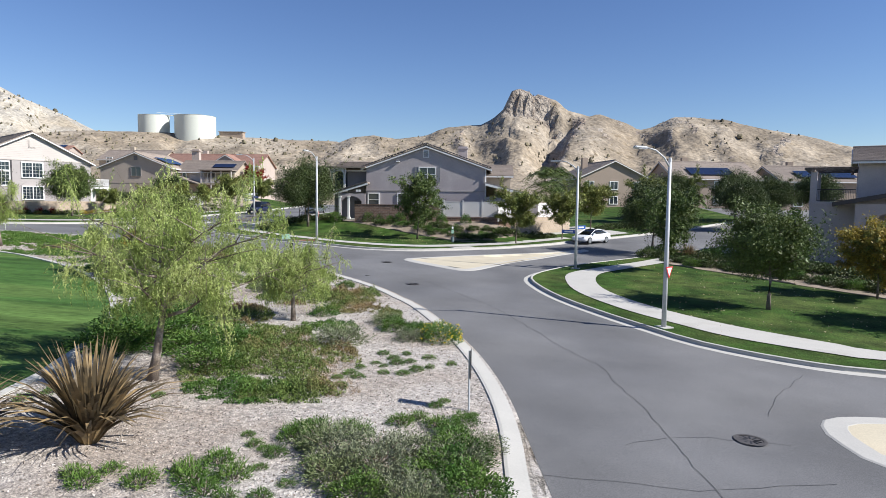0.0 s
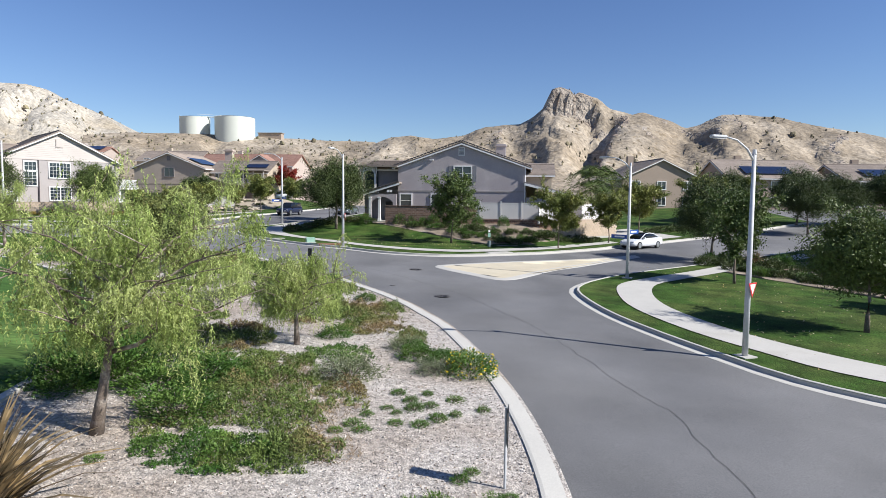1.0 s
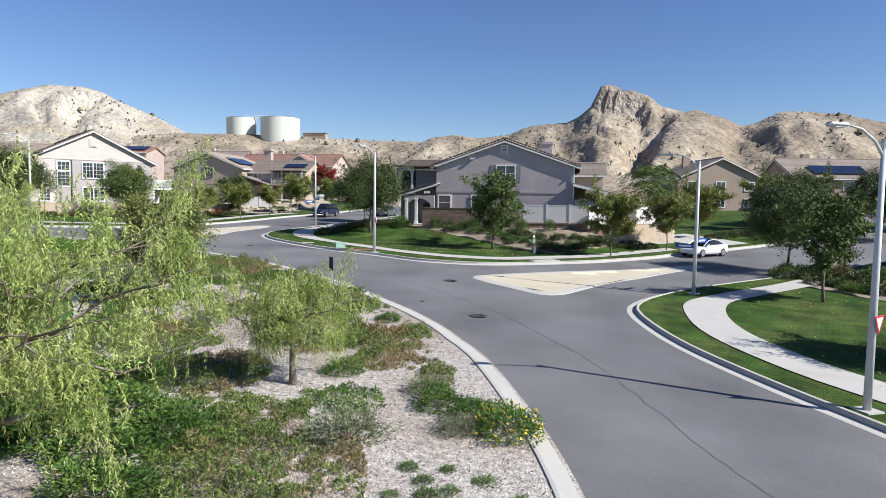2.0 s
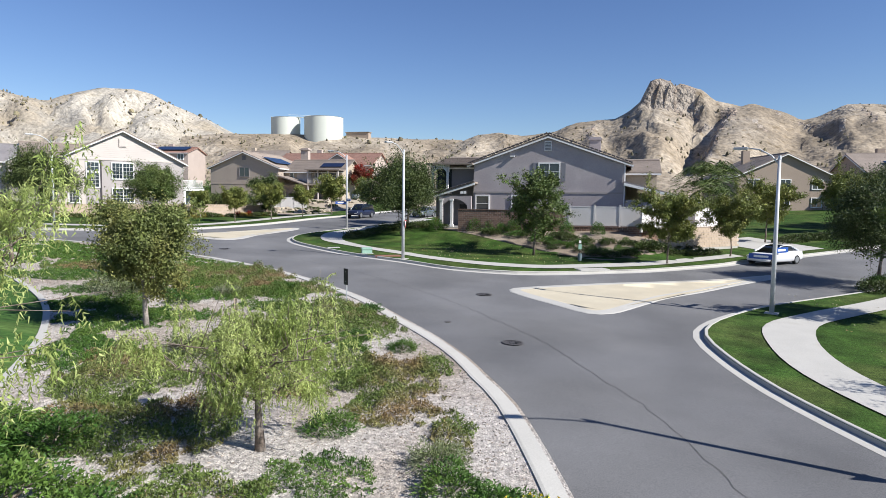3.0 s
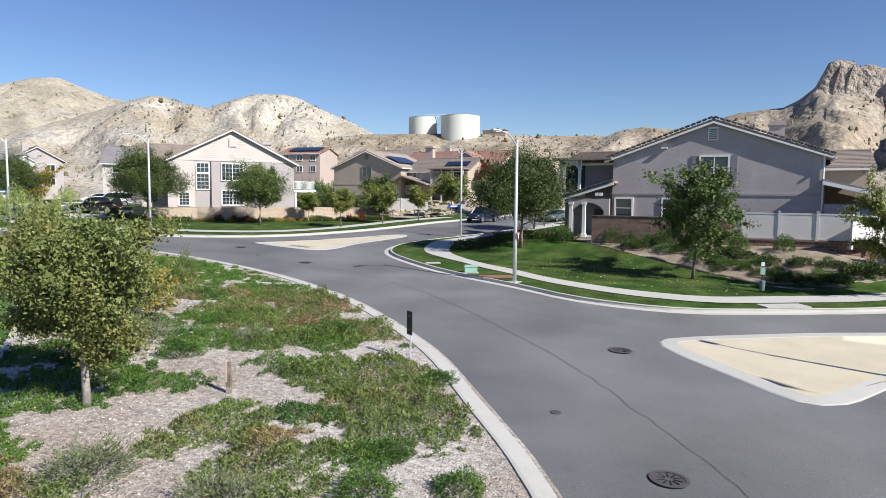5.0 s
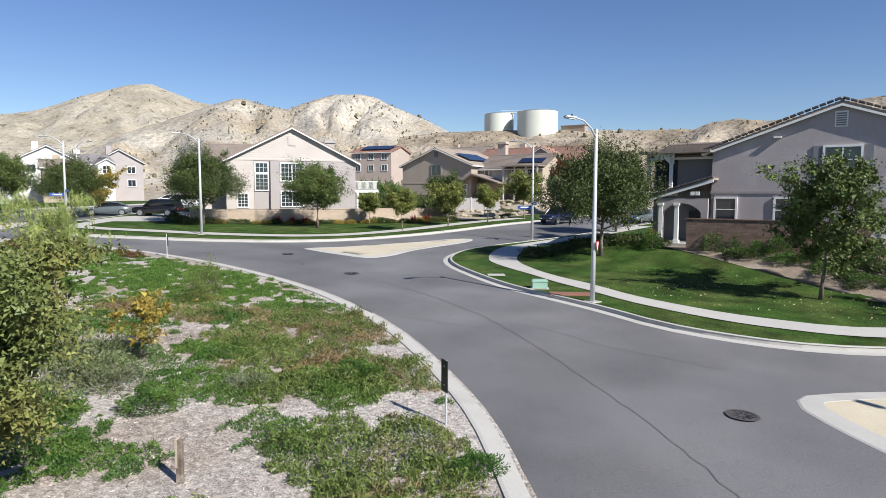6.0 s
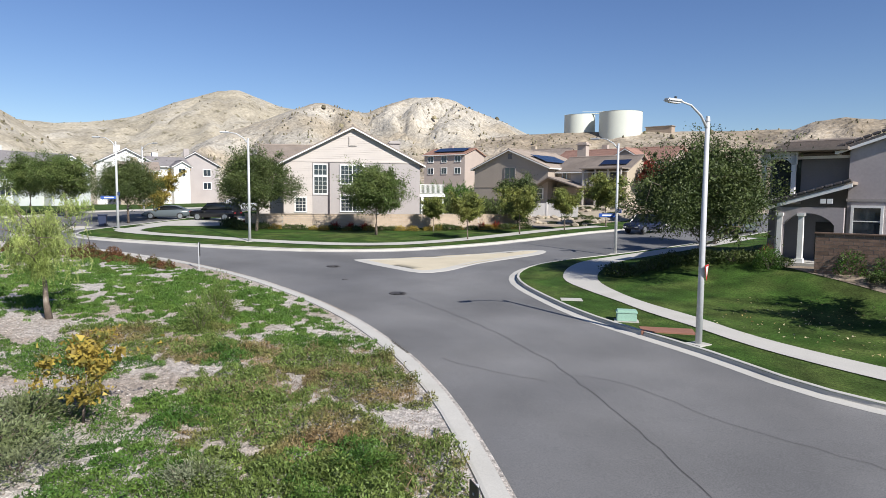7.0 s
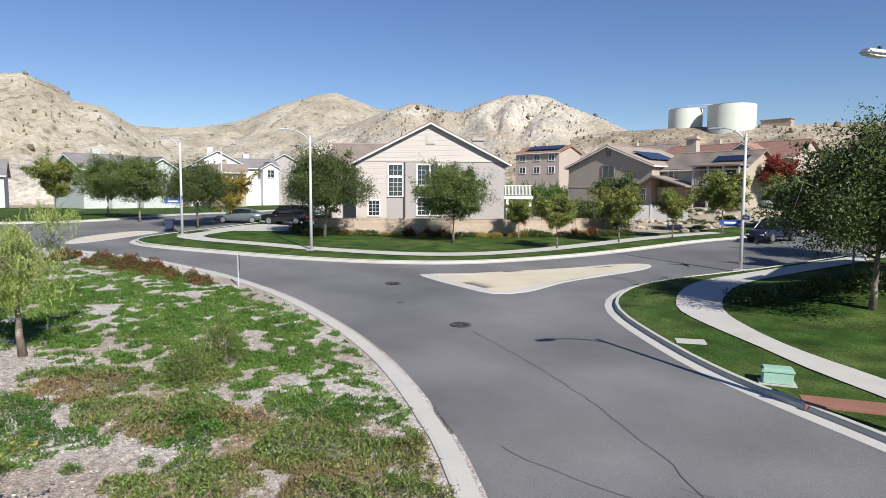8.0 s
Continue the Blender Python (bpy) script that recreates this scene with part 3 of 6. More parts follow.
def gable(t, x0, x1, y0, y1, eave, ridge, wall, roof, turn=0, over=0.45, base=-2.5, trim=None, label="", rake=0.8):
    """A gabled block; its ridge runs along y, or along x where turn is 90. Ends overhang. Sizes in the house's own frame."""
    w, d = (x1 - x0, y1 - y0) if turn == 0 else (y1 - y0, x1 - x0)
    m = pose(x0, y0, 0) if turn == 0 else pose(x0, y1, 0, 0, 0, -90) @ Matrix.Identity(4)
    if turn:
        m = Matrix.Translation((x0, y1, 0)) @ Matrix.Rotation(radians(-90), 4, "Z")
    bm = bmesh.new()
    prism(bm, [(0, base), (w, base), (w, eave), (w / 2, ridge), (0, eave)], 0, d)
    part("wall", bm, wall, t, label, m)
    s = (ridge - eave) / (w / 2)
    e0, e1 = eave + 0.04 - s * over, ridge + 0.06
    up = saw(-over, e0, w / 2, e1) + saw(w + over, e0, w / 2, e1)[::-1]
    bm = bmesh.new()
    prism(bm, [(-over, e0 - 0.09)] + up + [(w + over, e0 - 0.09), (w / 2, e1 - 0.14)], -over * rake, d + over * rake)
    r = part("roof", bm, roof, t, "", m)
    for sx in (0, 1):
        bm = bmesh.new()
        a, b = (-over, e0 - 0.1), (w / 2, e1 - 0.15)
        if sx:
            a, b = (w + over, e0 - 0.1), (w / 2, e1 - 0.15)
        prism(bm, [a, b, (b[0], b[1] - 0.14), (a[0], a[1] - 0.14)], -over * rake - 0.06, -over * rake + 0.02)
        part("fascia", bm, trim or WHITE, r)
        bm = boxes((a[0] - 0.06, a[0] + 0.06, -over * 0.7, d + over * 0.7, a[1] - 0.13, a[1] + 0.02))
        part("gutter", bm, trim or WHITE, r)
    bm = bmesh.new()
    tube(bm, (w / 2, -over * rake, e1 + 0.03), (w / 2, d + over * rake, e1 + 0.03), 0.11, 0.11, 8)
    part("ridge_cap", bm, roof, r)
    return m


def window(t, x, z, w, h, nx=1, ny=2, mat=None, y=0.0, m=None, sill=True):
    """A trimmed window with panes and bars on a wall that faces -y."""
    m = m or Matrix.Identity(4)
    k = 0.12
    bm = boxes((x - k, x + w + k, y - 0.10, y + 0.02, z + h, z + h + k), (x - k, x + w + k, y - (0.13 if sill else 0.10), y + 0.02, z - k, z), (x - k, x, y - 0.10, y + 0.02, z, z + h), (x + w, x + w + k, y - 0.10, y + 0.02, z, z + h))
    f = part("window", bm, mat or WHITE, t, "", m)
    for i in range(nx):
        part("pane", boxes((x + w * i / nx, x + w * (i + 1) / nx, y - 0.055, y + 0.01, z, z + h)), GLASS, f, "")
    bm = bmesh.new()
    for i in range(1, nx):
        box(bm, x + w * i / nx - 0.035, x + w * i / nx + 0.035, y - 0.085, y - 0.05, z, z + h)
    for j in range(1, ny):
        box(bm, x, x + w, y - 0.08, y - 0.05, z + h * j / ny - 0.025, z + h * j / ny + 0.025)
    if nx > 1 or ny > 1:
        part("glazing_grid", bm, mat or WHITE, f)
    return f


def grid_window(t, x, z, w, h, cols, rows, split=None, m=None):
    """A window whose sashes have small panes."""
    f = window(t, x, z, w, h, 1, 1, m=m)
    bm = bmesh.new()
    for i in range(1, cols):
        k = 0.05 if split and i in split else 0.013
        box(bm, x + w * i / cols - k, x + w * i / cols + k, -0.08, -0.05, z, z + h)
    for j in range(1, rows):
        box(bm, x, x + w, -0.08, -0.05, z + h * j / rows - 0.013, z + h * j / rows + 0.013)
    part("glazing_grid", bm, WHITE, f)
    return f


def siding(t, outline_at, z0, z1, mat, y=0.0, step=0.19, m=None, label=""):
    """Lapped boards on a wall that faces -y; outline_at(z) gives the board's ends."""
    z = z0
    proto = None
    while z < z1 - 0.02:
        h = min(step, z1 - z)
        a, b = outline_at(z + h)
        if b - a > 0.2:
            bm = bmesh.new()
            v = [(a, y - 0.030, z), (b, y - 0.030, z), (b, y - 0.012, z + h + 0.012), (a, y - 0.012, z + h + 0.012), (a, y, z), (b, y, z), (b, y, z + h), (a, y, z + h)]
            q = [bm.verts.new(p) for p in v]
            for fc in ((0, 1, 2, 3), (4, 5, 1, 0), (3, 2, 6, 7), (1, 5, 6, 2), (4, 0, 3, 7)):
                bm.faces.new([q[i] for i in fc])
            part("siding_board", bm, mat, t, "", m)
        z += step


def rake_tiles(t, x0, z0, x1, z1, y, mat, n):
    """Capping tiles along a gable's edge."""
    d = Vector((x1 - x0, 0, z1 - z0)) / n
    proto = None
    for i in range(n):
        p = Vector((x0, y, z0)) + d * i
        q = d.length
        if proto is None:
            bm = bmesh.new()
            box(bm, 0.02, q * 0.92, -0.12, 0.16, 0.0, 0.13)
            bmesh.ops.bevel(bm, geom=bm.edges[:], offset=0.03, segments=1, affect="EDGES")
            proto = mesh_of(bm, "rake_tile", mat)
        ob = new("rake_tile", proto)
        ob.parent = t
        ob.matrix_basis = Matrix.Translation(p) @ Matrix.Rotation(-math.atan2(d.z, d.x), 4, "Y")


def solar(t, m, nx, ny, w=1.0, h=1.65):
    for i in range(nx):
        for j in range(ny):
            o = part("solar_panel", boxes((i * (w + 0.03), i * (w + 0.03) + w, j * (h + 0.03), j * (h + 0.03) + h, 0.10, 0.15)), SOLAR, t, "", m)


def bricks_wall(name, line, z0, z1, mat, label, category, size=(0.42, 0.2), base=None, cap=True, count=280):
    """A wall along a line with courses of blocks: the core, then blocks as pieces."""
    t = thing(name, Matrix.Identity(4), label, category)
    t["kind"] = "structure"
    done = 0
    joined = bmesh.new()
    for (ax, ay), (bx, by) in zip(line, line[1:]):
        a, b = Vector((ax, ay, 0)), Vector((bx, by, 0))
        ln = (b - a).length
        turn = math.degrees(math.atan2(b.y - a.y, b.x - a.x))
        m = pose(ax, ay, 0, 0, 0, turn)
        bm = bmesh.new()
        box(bm, 0, ln, -0.08, 0.08, z0 - 0.6, z1 - 0.02)
        part("core", bm, CONCRETE, t, "", m)
        rows, k = round((z1 - z0) / size[1]), 0
        proto = bmesh.new()
        box(proto, 0.01, size[0] - 0.01, -0.105, 0.105, 0.008, size[1] - 0.008)
        proto = mesh_of(proto, "block", mat)
        for r in range(rows):
            x = -size[0] / 2 * (r % 2)
            while x < ln - size[0] * 0.4:
                xx = max(0, x)
                if done < count:
                    ob = new("block", proto)
                    ob.parent, ob.matrix_basis = t, m @ pose(xx, 0, z0 + r * size[1])
                    done += 1
                else:
                    box(joined, xx + 0.01, min(ln, xx + size[0]) - 0.01, -0.105, 0.105, z0 + r * size[1] + 0.008, z0 + (r + 1) * size[1] - 0.008, m)
                x += size[0]
        if cap:
            bm = bmesh.new()
            box(bm, -0.05, ln + 0.05, -0.15, 0.15, z1, z1 + 0.06)
            part("cap", bm, mat, t, "", m)
    if len(joined.verts):
        tagged(part("blocks", joined, mat, t), kind="stuff")
    return t


def railing(t, x0, x1, y, z, h, mat, step=0.12, m=None, thick=0.02):
    bm = boxes((x0, x1, y - 0.03, y + 0.03, z + h - 0.06, z + h))
    r = part("railing", bm, mat, t, "", m)
    part("bottom_rail", boxes((x0, x1, y - 0.02, y + 0.02, z + 0.08, z + 0.13)), mat, r)
    x = x0
    proto = mesh_of(boxes((-thick / 2, thick / 2, -thick / 2, thick / 2, 0.1, h - 0.04)), "baluster", mat)
    while x <= x1:
        o = new("baluster", proto)
        o.parent, o.matrix_basis = r, Matrix.Translation((x, y, z))
        x += step


def arch_wall(x0, x1, z0, z1, a0, a1, spring, rise, y0, y1):
    """A wall slab with an arched opening down to its foot."""
    bm = bmesh.new()
    n = 12
    arc = [(a0 + (a1 - a0) * k / n, spring + rise * math.sin(math.pi * k / n) ** 0.7) for k in range(n + 1)]
    prism(bm, [(x0, z0), (a0, z0)] + arc + [(a1, z0), (x1, z0), (x1, z1), (x0, z1)], y0, y1)
    return bm


RAKE = material("dark_rake_tile", (0.085, 0.075, 0.075), 0.85, 0.12, per_object=0.25)
# the grey corner house
t = thing("grey_house", pose(-10.9, 72.85, 3.85, 0, 0, -1.5), "two-storey grey stucco house with tiled gable roof and porch", "house")
gable(t, 0, 13.75, 0, 14, 6.0, 8.45, GREY_STUCCO, ROOF, over=0.55, rake=0.4)
rake_tiles(t, -0.55, 5.92, 6.87, 8.62, -0.2, RAKE, 20)
rake_tiles(t, 6.87, 8.62, 14.3, 5.92, -0.2, RAKE, 20)
part("band", boxes((-0.05, 13.8, -0.05, 0.02, 3.22, 3.36)), material("grey_trim", (0.33, 0.30, 0.285), 0.85, 0.05), t)
window(t, 0.3, 1.55, 1.15, 1.35, 1, 2)
window(t, 3.7, 1.55, 1.15, 1.35, 1, 2)
window(t, 6.15, 4.45, 1.75, 1.45, 2, 2)
for _x in (5.55, 8.08):
    part("shutter", boxes((_x, _x + 0.42, -0.06, 0.01, 4.35, 6.0)), SIDING_BLUE, t)
part("attic_vent", boxes((6.55, 7.2, -0.06, 0.02, 7.05, 7.95)), WHITE, t)
for _k in range(6):
    part("vent_slat", boxes((6.62, 7.13, -0.085, -0.06, 7.12 + _k * 0.13, 7.2 + _k * 0.13)), SIDING_BLUE, t)
part("flood_light", boxes((3.45, 3.85, -0.25, 0.0, 6.55, 6.65)), WHITE, t)
bm = bmesh.new()
tube(bm, (13.65, -0.09, 0), (13.65, -0.09, 5.9), 0.05, 0.05, 8)
part("downpipe", bm, WHITE, t)
# balcony wing
gable(t, -4.0, 4.0, 1.2, 11.0, 5.75, 6.75, SIDING_BLUE, ROOF, turn=90, over=0.5)
siding(t, lambda z: (-2.4, -0.02), 3.4, 5.85, SIDING_BLUE, 1.2, 0.2)
part("balcony_floor", boxes((-4.1, -2.4, -0.3, 1.2, 3.05, 3.35)), WHITE, t)
part("balcony_recess", boxes((-3.85, -2.45, 1.15, 1.19, 3.4, 5.7)), GLASS, t)
for _x in (-4.05, -2.6):
    part("balcony_post", boxes((_x, _x + 0.2, -0.28, -0.08, 3.35, 5.8)), WHITE, t)
part("balcony_beam", arch_wall(-4.1, -2.35, 5.15, 5.85, -3.83, -2.62, 5.16, 0.35, -0.28, -0.08), WHITE, t)
part("balcony_roof", boxes((-4.5, 0.0, -0.75, 1.3, 5.82, 5.97)), ROOF, t)
railing(t, -3.85, -2.6, -0.18, 3.35, 1.05, BLACK, 0.11)
# porch
bm = bmesh.new()
prism(bm, [(-3.5, 2.95)] + saw(-3.5, 3.0, 0.4, 4.2) + [(0.4, 4.05)], -1.4, 2.0)
part("porch_roof", bm, ROOF, t)
rake_tiles(t, -3.5, 3.02, 0.4, 4.22, -1.4, RAKE, 10)
bm = bmesh.new()
prism(bm, [(-3.5, 2.9), (0.4, 4.1), (0.4, 3.92), (-3.5, 2.72)], -1.44, -1.36)
part("porch_fascia", bm, WHITE, t)
part("porch_arch", arch_wall(-3.0, 0.1, 0, 2.9, -2.6, -0.3, 2.0, 0.6, -1.3, -1.05), GREY_STUCCO, t)
for _x in (-2.9, -1.9):
    part("porch_column", boxes((_x, _x + 0.24, -1.36, -1.12, 0, 2.55), (_x - 0.06, _x + 0.3, -1.42, -1.06, 2.45, 2.6), (_x - 0.06, _x + 0.3, -1.42, -1.06, 0, 0.25)), WHITE, t)
part("porch_floor", boxes((-3.4, 0.2, -1.6, 2.0, -0.6, 0.05)), CONCRETE, t)
part("front_door", boxes((-1.6, -0.6, 1.1, 1.19, 0.05, 2.1)), BLACK, t)
for _x in (0.05, 0.35):
    part("number_tile", boxes((_x - 1.0, _x - 0.76, -1.36, -1.30, 3.1, 3.34)), WHITE, t)
# right side: rear wing, patio cover
gable(t, 12.5, 16.6, 4.5, 12, 5.4, 6.6, SAND_STUCCO, ROOF, turn=90, over=0.5)
bm = bmesh.new()
prism(bm, [(13.6, 4.2)] + saw(19.8, 2.75, 13.6, 4.32)[::-1] + [(19.8, 2.62)], -0.6, 4.4)
part("patio_roof", bm, ROOF_DARK, t)
bm = bmesh.new()
prism(bm, [(13.6, 4.2), (19.9, 2.68), (19.9, 2.45), (13.6, 3.97)], -0.66, -0.58)
part("patio_fascia", bm, WHITE, t)
part("patio_wall", arch_wall(13.76, 19.6, -1, 2.7, 14.1, 16.2, 1.6, 0.6, -0.3, 0.0), GREY_STUCCO, t)
part("chimney", boxes((10.2, 11.3, 7.5, 8.4, 6, 9.0), (10.1, 11.4, 7.4, 8.5, 8.7, 8.85)), GREY_STUCCO, t)

# fence and brick wall before it
_u = Vector((math.cos(radians(-1.5)), math.sin(radians(-1.5))))
_o = Vector((-10.9, 72.85)) + Vector((-_u.y, _u.x)) * -2.6
_at = lambda u: (_o.x + _u.x * u, _o.y + _u.y * u)
bricks_wall("brick_wall_1", [_at(-0.8), _at(8.6)], 3.55, 5.5, BRICK, "brown brick garden wall below the grey house", "brick wall", (0.40, 0.18), count=260)
bricks_wall("brick_wall_2", [_at(8.6), _at(15.1), (9.2, 73.0), (12.4, 76.2)], 3.1, 4.2, BRICK, "low brown brick retaining wall under the fence", "brick wall", (0.40, 0.18), count=180)
fence = thing("vinyl_fence", pose(*_at(8.4), 4.27, 0, 0, -1.5), "white vinyl panel fence on a brick wall", "fence")
for _k in range(5):
    x = _k * 2.12 - 1.4
    if x > -0.5:
        part("post", boxes((x - 0.07, x + 0.07, -0.07, 0.07, -0.3, 1.78), (x - 0.09, x + 0.09, -0.09, 0.09, 1.78, 1.84)), VINYL, fence)
    if _k < 4:
        part("panel", boxes((x + 0.08, x + 2.04, -0.025, 0.025, 0.12, 1.62), (x + 0.08, x + 2.04, -0.04, 0.04, 1.60, 1.70), (x + 0.08, x + 2.04, -0.04, 0.04, 0.05, 0.15)), VINYL, fence)
side_fence = thing("vinyl_fence", pose(4.1, 68.6, 4.2, 0, 0, 45), "white vinyl fence running back along the lot", "fence")
for _k in range(5):
    part("panel", boxes((_k * 2.1, _k * 2.1 + 2.0, -0.025, 0.025, 0.0, 1.7)), VINYL, side_fence)
    part("post", boxes((_k * 2.1 - 0.07, _k * 2.1 + 0.07, -0.07, 0.07, -0.3, 1.8)), VINYL, side_fence)
bricks_wall("block_wall_1", [(5.5, 68.2), (12.6, 74.6)], 2.6, 4.3, TANWALL, "tan block garden wall beside the driveway", "block wall", (0.42, 0.21), count=150)

# the pale house on the far corner
t = thing("pale_house", pose(-57.75, 72.26, 4.75, 0, 0, 50.65), "two-storey pale house with white siding gable and grey stucco", "house")
gable(t, 0, 13.4, 0, 13, 5.75, 9.2, PALE_STUCCO, ROOF, over=0.5)
_sl = (9.2 - 5.75) / 6.7
siding(t, lambda z: (max(0, (z - 5.75) / _sl), 13.4 - max(0, (z - 5.75) / _sl)), 5.8, 9.1, CREAM, 0.0, 0.22)
siding(t, lambda z: (0, 2.75), 0.4, 5.8, CREAM, 0.0, 0.22)
part("band", boxes((0, 13.45, -0.06, 0.01, 5.66, 5.82)), CREAM, t)
part("bay", boxes((2.8, 4.25, -0.03, 0.0, 0, 5.6)), PALE_STUCCO, t)
part("corner_trim", boxes((4.3, 4.44, -0.16, 0.0, 0, 5.6)), material("dark_trim", (0.06, 0.05, 0.055), 0.8, 0.1), t)
grid_window(t, 2.95, 2.6, 1.2, 1.6, 3, 4)
grid_window(t, 2.95, 4.42, 1.2, 0.95, 3, 2)
grid_window(t, 5.55, 3.6, 2.2, 1.75, 6, 4, (3,))
grid_window(t, 5.55, 0.9, 2.2, 1.5, 6, 4, (3,))
grid_window(t, 1.15, 0.85, 0.95, 1.3, 3, 4)
part("attic_vent", boxes((6.3, 7.1, -0.1, 0.0, 7.25, 8.2), (6.4, 7.0, -0.13, -0.1, 7.33, 8.1)), CREAM, t)
gable(t, -2.6, 6.7, 3.0, 12.0, 5.6, 7.7, CREAM, ROOF, turn=90, over=0.5)
part("balcony", boxes((13.4, 16.2, 1.0, 5, 2.35, 2.62)), WHITE, t)
railing(t, 13.5, 16.1, 1.05, 2.62, 1.0, WHITE, 0.13, thick=0.05)
for _x in (13.7, 15.8):
    part("balcony_post", boxes((_x, _x + 0.25, 1.05, 1.3, -2, 2.4)), WHITE, t)
part("rear_wing", boxes((13.3, 15.8, 5, 12, -2, 2.4)), PALE_STUCCO, t)
part("garage_door", boxes((13.7, 15.6, 4.9, 4.99, 0, 2.2)), WHITE, t)
part("chimney", boxes((11.2, 12.3, 8.5, 9.4, 6, 8.6), (11.05, 12.45, 8.35, 9.55, 8.3, 8.45)), PALE_STUCCO, t)
bricks_wall("block_wall_2", [(-58.3, 68.3), (-56.0, 70.9), (-47.6, 81.2), (-44.6, 86.4), (-42.4, 91.8)], 3.75, 5.35, TANWALL, "long tan block garden wall below the pale house", "block wall", (0.42, 0.2), count=290)

# the tan house up the side street
t = thing("tan_house", pose(-66.7, 114.5, 6.1, 0, 0, 0), "two-storey tan stucco house with balcony and solar panels", "house")
gable(t, 0, 13.2, 0, 13, 5.5, 8.15, TAN_STUCCO, ROOF, over=0.5)
part("band", boxes((-0.05, 13.25, -0.05, 0.01, 2.5, 2.66)), TAN_STUCCO, t)
window(t, 5.8, 3.85, 1.75, 1.55, 2, 1, ROOF_DARK)
window(t, 11.2, 0.9, 1.2, 1.4, 1, 2)
part("attic_vent", boxes((6.3, 6.95, -0.08, 0, 6.7, 7.5)), ROOF_DARK, t)
gable(t, 13.2, 24.0, 2.5, 11.5, 5.0, 7.0, SAND_STUCCO, ROOF, turn=90, over=0.6)
siding(t, lambda z: (15.5, 18.2), 2.7, 4.9, CREAM, 2.5, 0.22)
window(t, 14.2, 3.4, 0.6, 1.2, 1, 1, y=2.5)
part("balcony_floor", boxes((18.4, 24.2, 0.2, 2.6, 2.4, 2.65)), SAND_STUCCO, t)
railing(t, 18.5, 24.1, 0.25, 2.65, 1.0, CREAM, 0.22, thick=0.06)
for _k in range(4):
    part("balcony_post", boxes((18.5 + _k * 1.85, 18.7 + _k * 1.85, 0.2, 0.4, -1.0, 5.0)), CREAM, t)
for _x in (19.0, 21.6):
    window(t, _x, 2.9, 1.3, 1.7, 1, 1, y=2.5)
part("balcony_roof", boxes((18.2, 24.5, -0.2, 2.6, 4.95, 5.12)), ROOF, t)
bm = bmesh.new()
prism(bm, [(11.2, 2.4), (14.0, 4.0), (18.6, 2.6), (18.6, 2.45), (14.0, 3.8), (11.2, 2.25)], -1.4, 2.5)
part("porch_roof", bm, ROOF, t)
part("porch_wall", boxes((13.3, 18.4, 1.2, 2.4, -1, 2.5)), BROWN_STUCCO, t)
part("stone_base", boxes((18.3, 22.0, 1.6, 2.5, -1.5, 2.4)), STONE, t)
solar(t, Matrix.Translation((9.4, 1.2, 7.25)) @ Matrix.Rotation(math.atan2(2.65, 6.6), 4, "Y"), 3, 4)
solar(t, Matrix.Translation((19.4, 3.6, 5.62)) @ Matrix.Rotation(math.atan2(2.0, 4.5), 4, "X"), 4, 1)
part("chimney", boxes((14.0, 15.4, 7, 8, 5, 9.3), (13.8, 15.6, 6.8, 8.2, 8.9, 9.1)), PINK_STUCCO, t)


def far_house(name, x, y, z, turn, w, d, eave, rise, wall, roof, label, wing=0, panels=0, wins=3, along=90):
    """A plainer house further off: a main block, an optional gabled wing, rows of windows."""
    t = thing(name, pose(x, y, z, 0, 0, turn), label, "house", "far houses")
    gable(t, 0, w, 0, d, eave, eave + rise, wall, roof, turn=along, over=0.5, base=-4)
    if wing:
        gable(t, w * 0.55, w * 0.55 + wing, -2.2, 2.5, eave, eave + wing * 0.3, wall, roof, over=0.4, base=-4)
        window(t, w * 0.55 + wing / 2 - 0.6, eave - 2.0, 1.2, 1.4, 2, 2, y=-2.2)
    for k in range(wins):
        for lv in (0.9, 3.6):
            px = w * (k + 0.5) / wins - 0.7
            if not wing or px + 1.5 < w * 0.55 or px > w * 0.55 + wing:
                window(t, px, lv, 1.4, 1.3, 2, 1)
    if panels:
        sl = math.degrees(math.atan2(rise, d / 2)) if along == 90 else 0
        solar(t, Matrix.Translation((w * 0.2, 0.6, eave + 0.5)) @ Matrix.Rotation(radians(sl), 4, "X"), panels, 2)
    part("chimney", boxes((w * 0.3, w * 0.3 + 1.1, d * 0.6, d * 0.6 + 0.8, eave, eave + rise + 1.0)), wall, t)
    return t


far_house("red_roof_house", -67.6, 139, 8.4, 0, 22, 12, 5.0, 2.6, PINK_STUCCO, ROOF_RED, "pinkish stucco house with red tile roof on the rise", 7)
far_house("solar_house", -106.7, 147.3, 11.5, 8, 11, 9, 5.4, 1.4, PINK_STUCCO, ROOF_RED, "peach stucco house with solar panels along its roof", 0, 8)
far_house("sand_house", -92, 157, 11.0, 0, 16, 10, 4.6, 2.4, SAND_STUCCO, ROOF, "sand-coloured house below the dry ridge")
far_house("brown_house", 20.5, 117, 5.0, 12, 14, 14, 5.6, 3.2, BROWN_STUCCO, ROOF, "brown stucco house with solar panels beyond the trees", 0, 6, along=0)
far_house("brown_house", 38.0, 117, 5.2, 6, 16, 14, 5.6, 3.2, BROWN_STUCCO, ROOF, "brown stucco house with tan tile roof and solar panels", 0, 8)
far_house("brown_house", 56.0, 115, 5.0, 2, 17, 14, 5.4, 2.8, BROWN_STUCCO, ROOF, "brown house with a wide solar roof behind trees", 0, 10)
